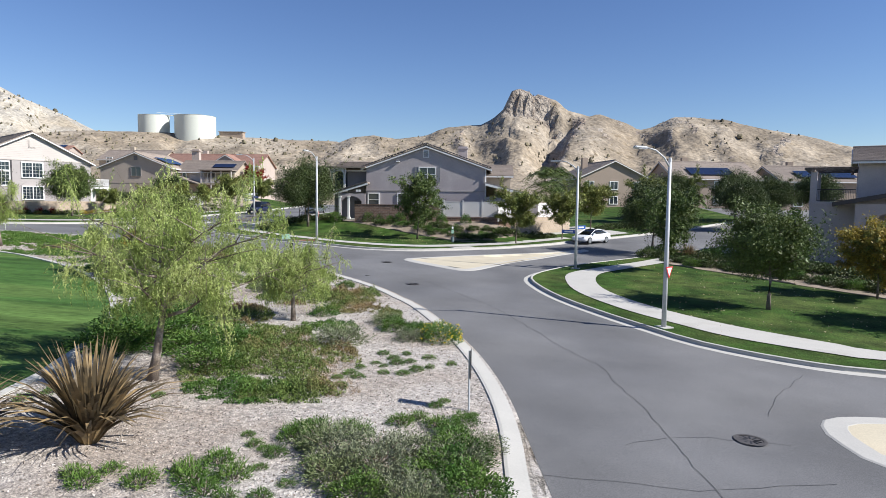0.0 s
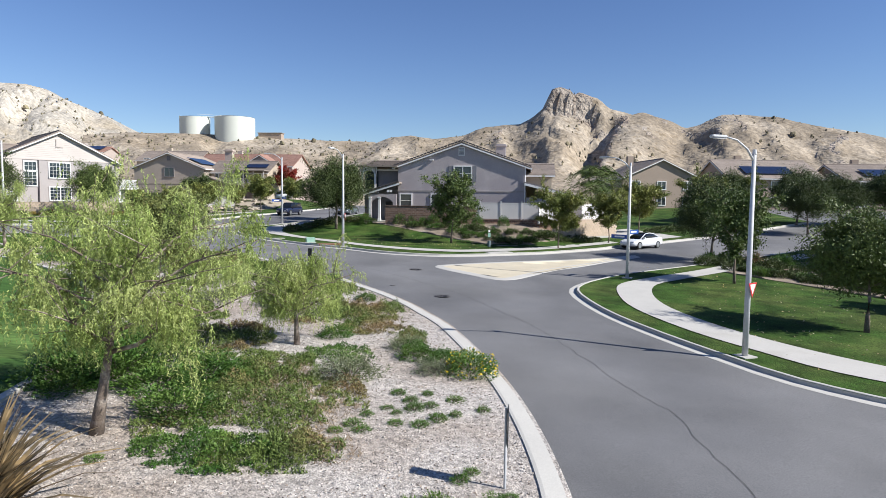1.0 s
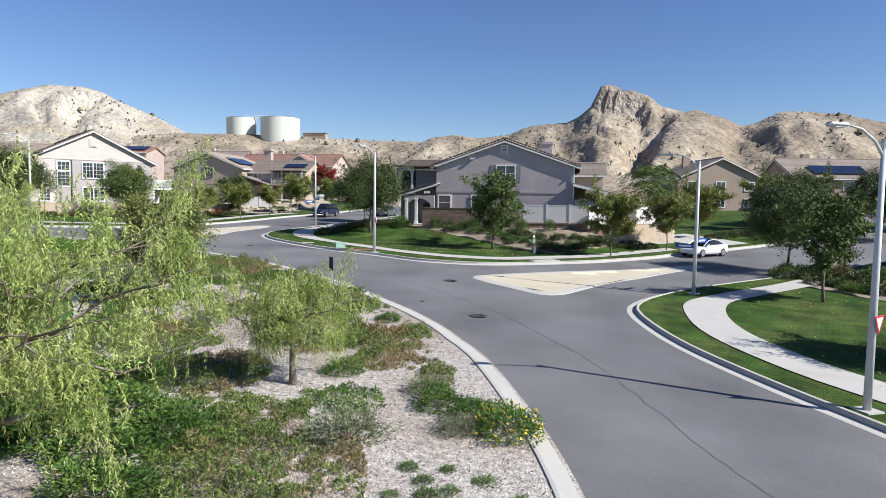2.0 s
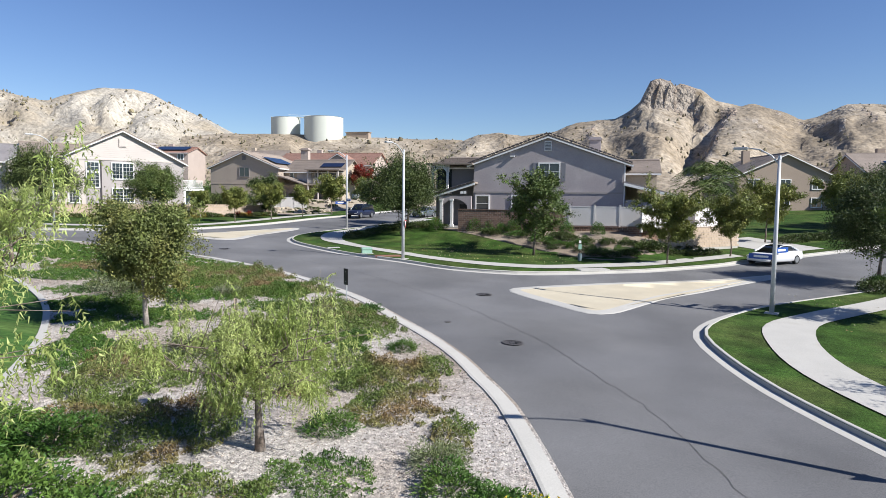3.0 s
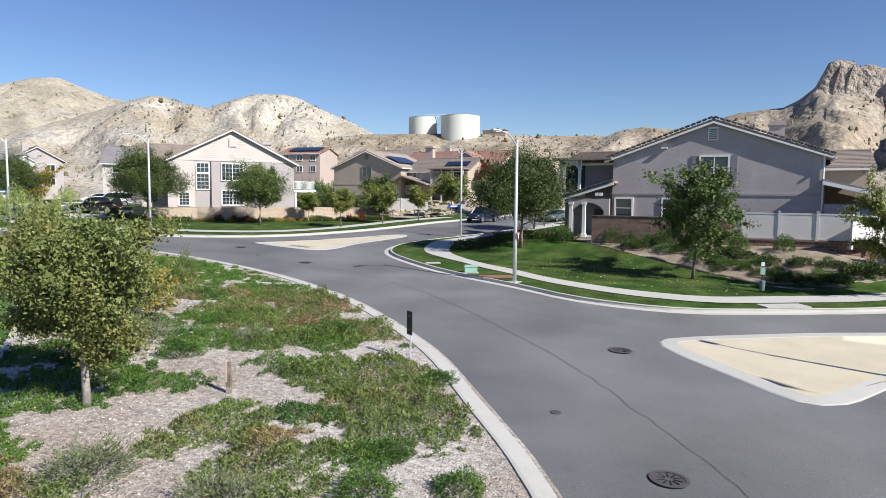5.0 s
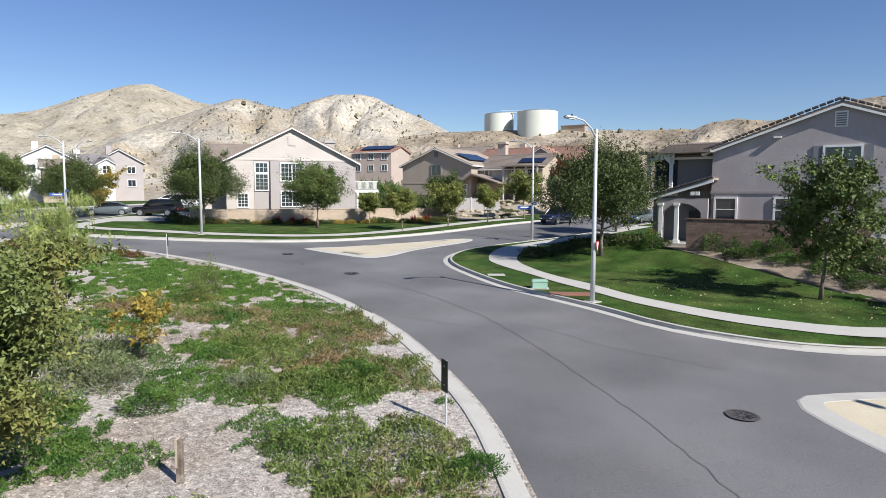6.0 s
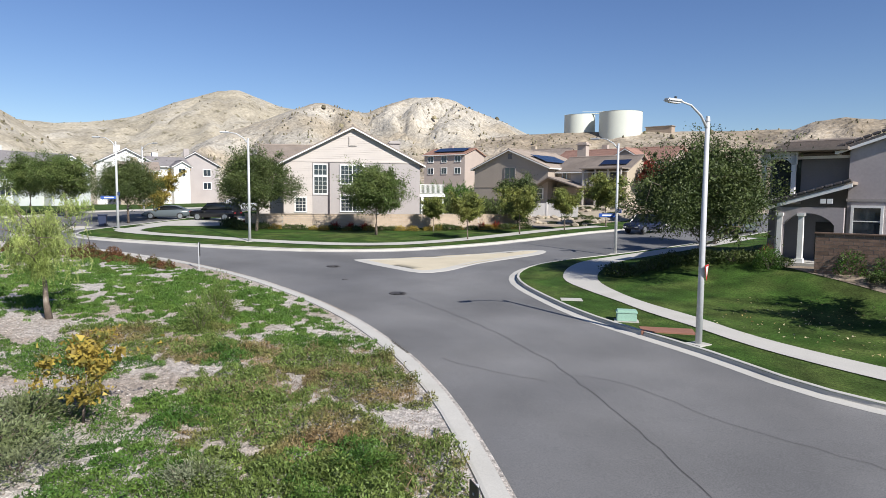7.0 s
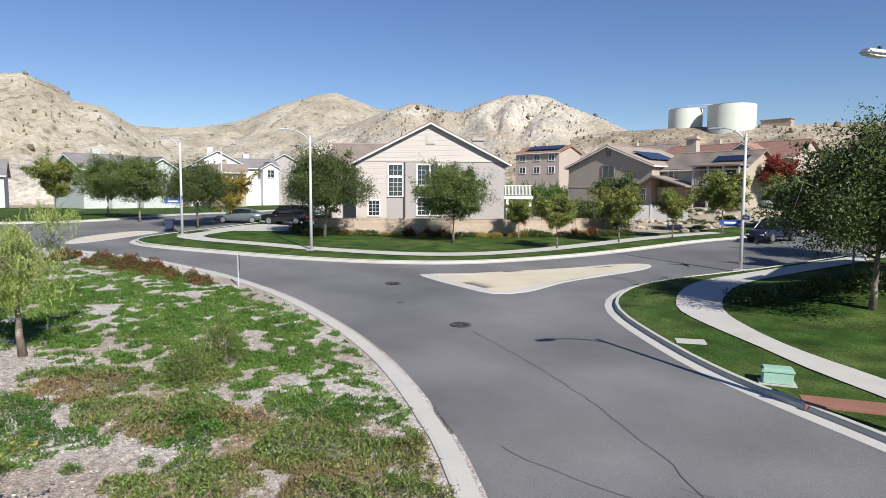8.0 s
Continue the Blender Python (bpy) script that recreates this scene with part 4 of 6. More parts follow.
green_house = far_house("green_house", -113.7, 62.3, 5.8, 100, 14, 11, 5.4, 2.2, PALE_GREEN, ROOF_DARK, "pale green house with white-trimmed gables and porch", 6)
gable(green_house, 3.4, 6.6, -1.4, 2.5, 5.0, 6.3, PALE_GREEN, ROOF_DARK, over=0.4, base=-4)
window(green_house, 4.5, 3.3, 1.0, 1.3, 2, 2, y=-1.4)
far_house("cream_house", -131.6, 84.1, 7.2, 68, 10, 12, 5.9, 2.7, WHITE, ROOF_DARK, "white gabled house with a tall chimney", 0, along=0, wins=2)
far_house("yellow_house", -119.2, 83.0, 6.0, 67, 6, 8, 5.4, 1.3, SAND_STUCCO, ROOF, "warm yellow stucco house across the street", 0, 0, 2)
far_house("white_house", -127.8, 91.6, 6.8, 78, 8, 9, 5.9, 1.7, WHITE, ROOF_DARK, "small white gabled house front up the street", 3, wins=1)
far_house("tan_far_house", -132.5, 99.0, 7.4, 66, 9, 10, 5.9, 2.6, PALE_STUCCO, ROOF_DARK, "pale tan stucco house with grey tile gable up the street", 0, along=0, wins=2)
far_house("white_house", -104, 98, 6.8, 42, 14, 11, 5.4, 3.0, CREAM, ROOF_DARK, "cream and dark-blue house up the street", 6)
far_house("grey_villa", -133, 40, 5.4, 80, 15, 11, 5.0, 2.4, PALE_GREEN, ROOF_DARK, "pale house at the end of the street", 5)

# house at the path's right
t = thing("corner_house", pose(30.0, 55.5, 3.2, 0, 0, -30), "grey stucco house with pergola balcony and arched entry", "house")
gable(t, 3.4, 17, 0, 12, 6.6, 8.0, GREY_STUCCO, ROOF, over=0.6, turn=90)
part("balcony_wall", boxes((0, 3.4, 0.0, 0.3, -3.6, 3.0)), GREY_STUCCO, t)
part("side_wall", boxes((0, 0.3, 0.3, 8, -3, 3.0)), GREY_STUCCO, t)
part("balcony_floor", boxes((-0.05, 3.4, -0.05, 8, 2.9, 3.15)), GREY_STUCCO, t)
railing(t, 0.4, 3.3, 0.1, 3.15, 1.05, BLACK, 0.12)
for _x, _y in ((0, 0), (0, 4), (0, 7.6)):
    part("balcony_post", boxes((_x, _x + 0.5, _y, _y + 0.5, 3.15, 5.7)), GREY_STUCCO, t)
for _k in range(7):
    part("pergola_beam", boxes((-0.5, 3.6, 0.2 + _k * 1.2, 0.34 + _k * 1.2, 5.85, 6.05)), BARK, t)
for _x in (0.1, 2.9):
    part("pergola_rail", boxes((_x, _x + 0.2, -0.4, 8.2, 5.68, 5.86)), BARK, t)
bm = bmesh.new()
prism(bm, [(1.7, 2.75), (8.4, 4.1), (8.4, 4.45), (1.7, 3.1)], -2.2, 0.2)
part("porch_roof", bm, RAKE, t)
part("entry_arch", arch_wall(3.3, 8.2, -3.6, 3.0, 4.2, 6.6, 0.9, 1.3, -1.9, -1.6), GREY_STUCCO, t)
window(t, 9.6, 3.8, 1.6, 1.6, 2, 2)
window(t, 9.6, 0.8, 1.6, 1.5, 2, 2)

# rock garden and fence below the tan house
drape("planting_bed_3", smooth([(-45.0, 91.5), (-40.6, 92.5), (-38.4, 104), (-37.5, 116), (-44, 117), (-52, 112.5), (-66, 112.5), (-66, 101), (-52, 98)], 1.2, True), lambda x, y: top(x, y) + 0.03, SOIL, "stony bank with low plants below the tan house", "planting bed", 1.5)
rock_rng = random.Random(9)
for _k in range(70):
    bm = bmesh.new()
    bmesh.ops.create_icosphere(bm, subdivisions=1, radius=rock_rng.uniform(0.25, 0.6))
    for v in bm.verts:
        v.co *= rock_rng.uniform(0.75, 1.2)
        v.co.z *= 0.6
    x, y = rock_rng.uniform(-50, -38.5), rock_rng.uniform(96, 112)
    tagged(part("boulder", bm, PALE_HILL, None, "pale boulder in the rock garden", on(x, y, rock_rng.uniform(0, 360), 0.1)), category="boulder", group="boulders")
fence = thing("vinyl_fence", pose(-54.5, 104.5, top(-54.5, 104.5), 0, 0, 12), "white vinyl fence beside the tan house", "fence")
for _k in range(5):
    part("panel", boxes((_k * 2.1, _k * 2.1 + 2.0, -0.025, 0.025, 0.0, 1.75)), VINYL, fence)
    part("post", boxes((_k * 2.1 - 0.07, _k * 2.1 + 0.07, -0.07, 0.07, -0.3, 1.85)), VINYL, fence)
fence = thing("wooden_fence", pose(-67.0, 104.8, top(-67, 104.8), 0, 0, 0), "weathered grey board fence behind the lot", "fence")
for _k in range(56):
    part("board", boxes((_k * 0.22, _k * 0.22 + 0.2, -0.02, 0.02, 0.0, 1.8 + 0.02 * (_k % 3))), BARK, fence)

# ---- plants ----
def cloud(name, verts, mats, corners=3, slots=None):
    """A mesh of many separate small faces from an array of corners."""
    verts = np.asarray(verts, dtype=np.float32).reshape(-1, 3)
    n = len(verts) // corners
    me = bpy.data.meshes.new(name)
    me.vertices.add(len(verts))
    me.vertices.foreach_set("co", verts.ravel())
    me.loops.add(n * corners)
    me.loops.foreach_set("vertex_index", np.arange(n * corners, dtype=np.int32))
    me.polygons.add(n)
    me.polygons.foreach_set("loop_start", np.arange(0, n * corners, corners, dtype=np.int32))
    for m in mats:
        me.materials.append(m)
    if slots is not None:
        me.polygons.foreach_set("material_index", np.asarray(slots, dtype=np.int32))
    me.update()
    me.validate()
    return me


def leaves(rng, at, along, length, width):
    """Pointed leaves at places along directions (arrays n x 3)."""
    n = len(at)
    along = along / np.maximum(1e-6, np.linalg.norm(along, axis=1, keepdims=True))
    side = np.cross(along, rng.normal(size=(n, 3)))
    side /= np.maximum(1e-6, np.linalg.norm(side, axis=1, keepdims=True))
    ln = length * rng.uniform(0.65, 1.3, (n, 1))
    wd = width * rng.uniform(0.7, 1.3, (n, 1))
    return np.stack([at - side * wd * 0.5, at + side * wd * 0.5, at + along * ln], 1)


def skeleton(rng, h, crown_w, fork, lean=0.04, limbs=9, thick=0.09, up=0.55, twig_drop=0.0, tilt=None):
    """Trunk, limbs and twigs: tubes, and the twig points that carry leaves."""
    bm = bmesh.new()
    lx, ly = tilt or rng.normal(0, lean, 2)
    trunk = [Vector((0, 0, -0.15))]
    for k in range(1, 7):
        z = h * 0.86 * k / 6
        trunk.append(Vector((lx * z + rng.normal(0, 0.02 * h / 5), ly * z + rng.normal(0, 0.02 * h / 5), z)))
    rad = [thick * 1.35, thick * 0.95] + [thick * (0.9 - 0.75 * k / 5) for k in range(1, 6)]
    pipe(bm, trunk, rad, 9)
    tips = []
    for i in range(limbs):
        t = fork + (0.84 - fork) * (i + rng.uniform(0, 0.8)) / limbs
        z = t * h
        f = z / (h * 0.86) * 6
        a = trunk[min(5, int(f))].lerp(trunk[min(6, int(f) + 1)], f - int(f))
        ang = i * 2.4 + rng.uniform(-0.5, 0.5)
        k = (t - fork) / (0.9 - fork)
        reach = crown_w * 0.5 * (0.62 + 0.5 * math.sin(math.pi * min(1, 0.18 + 0.75 * k))) * rng.uniform(0.7, 1.05)
        d = Vector((math.cos(ang), math.sin(ang), 0))
        b = a + d * reach * 0.5 + Vector((0, 0, reach * up * 0.6))
        c = a + d * reach + Vector((rng.normal(0, 0.15), rng.normal(0, 0.15), reach * up * 1.0))
        c.z = min(c.z, h * 0.97)
        r = thick * (0.5 - 0.3 * k)
        pipe(bm, [a, a.lerp(b, 0.5) + Vector((0, 0, -0.05 * reach)), b, c], [r, r * 0.8, r * 0.55, r * 0.2], 6)
        for q in range(9):
            s = a.lerp(b, rng.uniform(0.4, 1)) if q < 4 else b.lerp(c, rng.uniform(0.1, 1))
            e = s + Vector(rng.normal(0, 1, 3)) * reach * 0.27 + Vector((0, 0, 0.12 * reach - twig_drop))
            tips.append((s, e))
            pipe(bm, [s, s.lerp(e, 0.5) + Vector((0, 0, 0.04)), e], [r * 0.3, r * 0.2, r * 0.08], 4)
    for q in range(6):
        s = trunk[5].lerp(trunk[6], rng.uniform(0, 1))
        e = s + Vector((rng.normal(0, 0.12 * crown_w), rng.normal(0, 0.12 * crown_w), h * rng.uniform(0.02, 0.08)))
        tips.append((s, e))
        pipe(bm, [s, e], [thick * 0.15, thick * 0.04], 4)
    return bm, tips


def crown(rng, tips, n, spread, length, width, flat=0.75):
    """Leaf clumps along the twigs: fine leaves outside, broad sprays within that close the crown."""
    s = np.array([[*a] for a, b in tips])
    e = np.array([[*b] for a, b in tips])
    got = []
    for count, lo, hi, wide, ln, wd in ((round(n * 1.75), 0.3, 1.15, 1.0, length * 0.95, width * 1.0), (round(n * 0.22), 0.0, 0.9, 0.62, length * 2.0, width * 2.6)):
        i = rng.integers(0, len(tips), count)
        t = rng.uniform(lo, hi, (count, 1))
        at = s[i] + (e[i] - s[i]) * t + rng.normal(0, 1, (count, 3)) * spread * wide * np.array([1, 1, flat]) * rng.uniform(0.3, 1.0, (count, 1))
        along = rng.normal(size=(count, 3)) + np.array([0, 0, 0.15])
        got.append(leaves(rng, at, along, ln, wd))
    return np.concatenate(got)


def lobed(rng, h, w, low, n, ll, lw):
    """A full crown: leafy lobes heaped in an egg shape, broad sprays inside."""
    zc, rz, rx = (low + h) / 2, (h - low) / 2, w / 2
    m = 64
    d = rng.normal(size=(m, 3))
    d /= np.linalg.norm(d, axis=1, keepdims=True)
    c = d * rng.uniform(0.35, 0.84, (m, 1)) * np.array([rx, rx, rz]) + np.array([0, 0, zc])
    c[:, :2] *= (1.06 - 0.34 * np.clip((c[:, 2:] - zc) / rz, -0.2, 1))
    r = w * 0.125 * rng.uniform(0.7, 1.3, m)
    i = rng.integers(0, m, n)
    v = rng.normal(size=(n, 3))
    v /= np.linalg.norm(v, axis=1, keepdims=True)
    at = c[i] + v * r[i, None] * np.array([1, 1, 0.72]) * rng.uniform(0.35, 1.12, (n, 1))
    out = [leaves(rng, at, v + rng.normal(0, 0.7, (n, 3)), ll, lw)]
    k = n // 6
    v = rng.normal(size=(k, 3))
    v /= np.linalg.norm(v, axis=1, keepdims=True)
    at = v * rng.uniform(0.1, 0.66, (k, 1)) * np.array([rx, rx, rz]) + np.array([0, 0, zc])
    out.append(leaves(rng, at, rng.normal(size=(k, 3)), ll * 1.7, lw * 2.2))
    return np.concatenate(out)


def weeping(rng, tips, n, long, leaf_len):
    """Hanging strands of narrow leaflets."""
    s = np.array([[*a] for a, b in tips])
    e = np.array([[*b] for a, b in tips])
    heavy = rng.uniform(0, 1, len(tips)) ** 2.2 + 0.04
    i = rng.choice(len(tips), n, p=heavy / heavy.sum())
    root = s[i] + (e[i] - s[i]) * rng.uniform(0.3, 1.05, (n, 1)) + rng.normal(0, 0.13, (n, 3))
    out = []
    drift = rng.normal(0, 0.16, (n, 2))
    total = long * rng.uniform(0.35, 1.0, (n, 1))
    m = 13
    for k in range(m):
        t = k / m
        at = root + np.concatenate([drift * t * 1.2, -total * (t ** 1.15) + 0.1 * (t - t * t) * 2], 1)
        for sgn in (-1, 1):
            along = rng.normal(0, 0.55, (n, 3)) + np.array([0, 0, -0.75])
            out.append(leaves(rng, at, along, leaf_len, leaf_len * 0.26))
    return np.concatenate(out)


PEPPER_LEAF = leaf("pepper_leaf", (0.31, 0.385, 0.105), (0.47, 0.52, 0.19), tr=0.4, at=(0.42, 0.6), sc=1.1)
OAK_LEAF = leaf("oak_leaf", (0.135, 0.165, 0.048), (0.205, 0.205, 0.060), tr=0.10)
DARK_LEAF = leaf("dark_leaf", (0.056, 0.080, 0.022), (0.082, 0.106, 0.030), tr=0.05)
MID_LEAF = leaf("street_tree_leaf", (0.083, 0.122, 0.031), (0.118, 0.152, 0.040), tr=0.06)
FINE_LEAF = leaf("fine_leaf", (0.150, 0.178, 0.042), (0.200, 0.210, 0.050), tr=0.12)
YELLOW_LEAF = leaf("yellow_leaf", (0.36, 0.27, 0.055), (0.17, 0.18, 0.05), tr=0.3, at=(0.5, 0.62), sc=1.5)
RED_LEAF = leaf("red_leaf", (0.28, 0.03, 0.02), (0.14, 0.05, 0.03))
RUST_LEAF = leaf("rusty_hedge_leaf", (0.16, 0.075, 0.035), (0.10, 0.11, 0.03), at=(0.45, 0.58), sc=1.5, per_island=0.5)
MAT_LEAF = leaf("mat_leaf", (0.085, 0.165, 0.028), (0.125, 0.205, 0.040), tr=0.2, sc=0.8)
OLIVE_LEAF = leaf("olive_mat_leaf", (0.135, 0.185, 0.045), (0.25, 0.175, 0.085), tr=0.2, at=(0.50, 0.66), sc=0.45, per_island=0.5)
GREY_LEAF = leaf("grey_shrub_leaf", (0.200, 0.221, 0.131), (0.158, 0.189, 0.079), tr=0.18)
DEEP_LEAF = leaf("deep_green_leaf", (0.06, 0.13, 0.022), (0.115, 0.19, 0.036), tr=0.22, sc=0.9)
STRAW = leaf("straw", (0.30, 0.215, 0.12), (0.20, 0.14, 0.08), tr=0.1)
FLAX = leaf("bronze_flax", (0.125, 0.095, 0.055), (0.25, 0.175, 0.085), tr=0.2, per_island=0.6, at=(0.45, 0.6), sc=3)
FLOWER = leaf("yellow_flower", (0.75, 0.55, 0.02), tr=0.2, per_island=0.1)


def make_tree(name, seed, h, w, fork, n, spread, ll, lw, mat, label, category="tree", group="", bark=None, up=0.55, lean=0.04, thick=0.09, limbs=9, strands=0, long=1.0, m=None, flat=0.75, drop=0.0, tilt=None, full=0):
    rng = np.random.default_rng(seed)
    bm, tips = skeleton(rng, h * (0.9 if full else 1), w * (0.7 if full else 1), fork, lean, limbs, thick, up, drop, tilt)
    t = thing(name, m or Matrix.Identity(4), label, category, group)
    part("trunk", bm, bark or BARK, t, soft=True)
    got = []
    if n:
        got.append(crown(rng, tips, n, spread, ll, lw, flat))
    if full:
        got.append(lobed(rng, h, w, fork * h * 0.82, full, ll, lw))
    if strands:
        got.append(weeping(rng, tips, strands, long, ll))
    part("crown", cloud("crown", np.concatenate(got), [mat]), None, t)
    return t


def spread_copies(t, places):
    """Copies of a thing at x, y, turn, size."""
    for x, y, turn, s in places:
        copy_thing(t, on(x, y, turn) @ Matrix.Scale(s, 4))


# pepper trees on the island
PALE_BARK = material("pale_bark", (0.34, 0.30, 0.26), 0.95, 0.25, 3.0, 22.0, 0.9, 28.0, second=(0.20, 0.165, 0.135), second_scale=3.0)
_low = lambda x, y: grade(x, y) + 0.07
make_tree("pepper_tree", 3, 4.9, 5.8, 0.36, 0, 0, 0.085, 0, PEPPER_LEAF, "weeping pepper tree with yellow-green hanging leaves on the gravel", "tree", "pepper trees", strands=2900, long=0.8, m=on(-8.0, 17.15, 0, 0, _low), tilt=(0.17, 0.05), thick=0.13, limbs=15, up=0.4)
make_tree("pepper_tree", 8, 2.95, 3.6, 0.34, 0, 0, 0.085, 0, PEPPER_LEAF, "young weeping pepper tree with a dark slender trunk", "tree", "pepper trees", strands=1500, long=0.7, m=on(-6.3, 25.8, 70, 0, _low), lean=0.06, thick=0.10, limbs=14, up=0.38)
make_tree("pepper_tree", 21, 4.3, 3.5, 0.4, 0, 0, 0.085, 0, PEPPER_LEAF, "small weeping pepper tree beside the green mat of plants", "tree", "pepper trees", strands=1500, long=0.7, m=on(-32.0, 43.15, 160, 0, _low), lean=0.06, thick=0.11, limbs=11, up=0.45)
make_tree("oak_tree", 5, 5.1, 4.6, 0.28, 24000, 0.30, 0.095, 0.055, OAK_LEAF, "broad small-leaved oak with a pale trunk on the gravel", "tree", m=on(-15.6, 33.8, 0, 0, _low), lean=0.03, thick=0.10, limbs=14, up=0.5, full=7000, bark=PALE_BARK)
make_tree("yellow_sapling", 6, 1.9, 1.5, 0.2, 750, 0.15, 0.11, 0.07, YELLOW_LEAF, "thin sapling with yellowing leaves on bare gravel", "sapling", m=on(-21.0, 40.2, 0, 0, _low), thick=0.03, limbs=7, up=0.8)

# street and garden trees
house_tree = make_tree("street_tree", 11, 6.8, 4.6, 0.24, 9500, 0.29, 0.150, 0.090, MID_LEAF, "airy dark-green street tree with feathered outline on the lawn", "tree", "lawn trees", m=on(-4.2, 63.3), thick=0.09, limbs=16, up=0.5, lean=0.01, tilt=(0.05, 0.0))
round_tree = make_tree("street_tree", 12, 5.7, 5.7, 0.30, 9000, 0.32, 0.115, 0.06, MID_LEAF, "round-crowned green street tree on the lawn", "tree", "lawn trees", m=on(17.0, 33.9), thick=0.10, limbs=14, up=0.5, lean=0.02, full=24000)
dark_tree = make_tree("street_tree", 13, 7.7, 8.4, 0.22, 5000, 0.34, 0.125, 0.07, DARK_LEAF, "large dark-green evergreen tree on the lawn", "tree", "lawn trees", m=on(-16.7, 68.9), thick=0.12, limbs=17, up=0.48, lean=0.02, full=40000)
fine_tree = make_tree("street_tree", 14, 6.2, 5.4, 0.30, 12800, 0.32, 0.184, 0.088, FINE_LEAF, "soft olive-green street tree by the kerb", "tree", "kerb trees", m=on(5.6, 62.3), thick=0.09, limbs=12, up=0.6, lean=0.03)
small_tree = make_tree("young_street_tree", 15, 3.7, 2.6, 0.38, 7800, 0.24, 0.127, 0.072, FINE_LEAF, "young staked street tree on the verge", "tree", "verge trees", m=on(-38.8, 77.2), thick=0.05, limbs=10, up=0.6, lean=0.02)
spread_copies(round_tree, [(-46.2, 73.6, 50, 1.1), (26.0, 30.6, 130, 1.05), (-74.2, 58.6, 80, 1.08), (-78.8, 57.0, 140, 1.02)])
spread_copies(dark_tree, [(-54.8, 67.2, 120, 1.0), (17.6, 58.2, 40, 0.9), (35.6, 81.9, 200, 0.9), (-67.4, 61.6, 10, 0.82), (-22.0, 88.0, 80, 0.85), (44, 92, 70, 0.9), (38.8, 92.5, 10, 1.0), (31.0, 95.0, 150, 0.95), (50.0, 92.5, 240, 1.0)])
spread_copies(fine_tree, [(10.9, 68.2, 100, 0.74), (16.0, 79.5, 30, 0.85), (-87, 54, 20, 0.85), (26, 90, 60, 0.95), (33, 97, 160, 0.95)])
spread_copies(house_tree, [(15.5, 46.3, 90, 0.86)])
spread_copies(small_tree, [(-38.2, 84.2, 70, 1.12), (-37.5, 91.2, 150, 1.05), (-36.3, 97.9, 30, 1.4), (-45.3, 80.2, 200, 0.82), (-21.0, 81.5, 0, 1.2), (-34.0, 106, 20, 1.3)])
for _t, _s in ((round_tree, 1.0), (house_tree, 0.94), (dark_tree, 1.0), (fine_tree, 0.78)):
    _t.matrix_basis = _t.matrix_basis @ Matrix.Scale(_s, 4)
make_tree("garden_tree", 16, 4.6, 4.0, 0.12, 14250, 0.32, 0.149, 0.084, DARK_LEAF, "dense dark-green garden tree beside the white fence", "tree", m=on(-42.0, 89.5), thick=0.07, limbs=14, up=0.8)
make_tree("yellow_tree", 17, 4.0, 4.4, 0.3, 10500, 0.28, 0.149, 0.096, YELLOW_LEAF, "small tree with yellow autumn leaves on the verge", "tree", m=on(-71.5, 66.0), thick=0.06, limbs=11)
make_tree("red_tree", 18, 3.6, 4.6, 0.2, 9750, 0.3, 0.161, 0.108, RED_LEAF, "low tree with deep red autumn leaves", "tree", m=on(-40.5, 121.0, 0, 1.5), thick=0.06, limbs=11)
make_tree("yellow_tree", 19, 4.2, 4.0, 0.2, 10500, 0.3, 0.149, 0.096, YELLOW_LEAF, "yellow flowering shrub tree beside the house", "tree", m=on(25.5, 38.5), thick=0.06, limbs=12)


def palm(x, y, h):
    rng = np.random.default_rng(77)
    t = thing("palm_cluster", on(x, y), "cluster of feathery green palms behind the garden wall", "palm")
    bm = bmesh.new()
    at = []
    for k in range(5):
        a = k * 1.256
        b = Vector((0.9 * math.cos(a), 0.9 * math.sin(a), h * rng.uniform(0.48, 0.86)))
        pipe(bm, [(0.4 * math.cos(a), 0.4 * math.sin(a), -0.2), b * 0.5, b], [0.11, 0.09, 0.08], 7)
        for f in range(22):
            g = rng.uniform(0, 2 * math.pi)
            ln = rng.uniform(2.2, 3.3)
            rise = rng.uniform(0.5, 1.5)
            for s in range(16):
                u = s / 15
                p = np.array([b.x + ln * u * math.cos(g), b.y + ln * u * math.sin(g), b.z + rise * ln * (u - 1.45 * u * u)])
                for sg in (-1, 1):
                    at.append((p, np.array([-sg * math.sin(g) + 0.5 * math.cos(g), sg * math.cos(g) + 0.5 * math.sin(g), -0.45])))
    part("trunk", bm, BARK, t)
    q = leaves(rng, np.array([a for a, b in at]), np.array([b for a, b in at]), 0.75, 0.075)
    part("fronds", cloud("fronds", q, [MID_LEAF]), None, t)


palm(11.4, 83.0, 8.4)


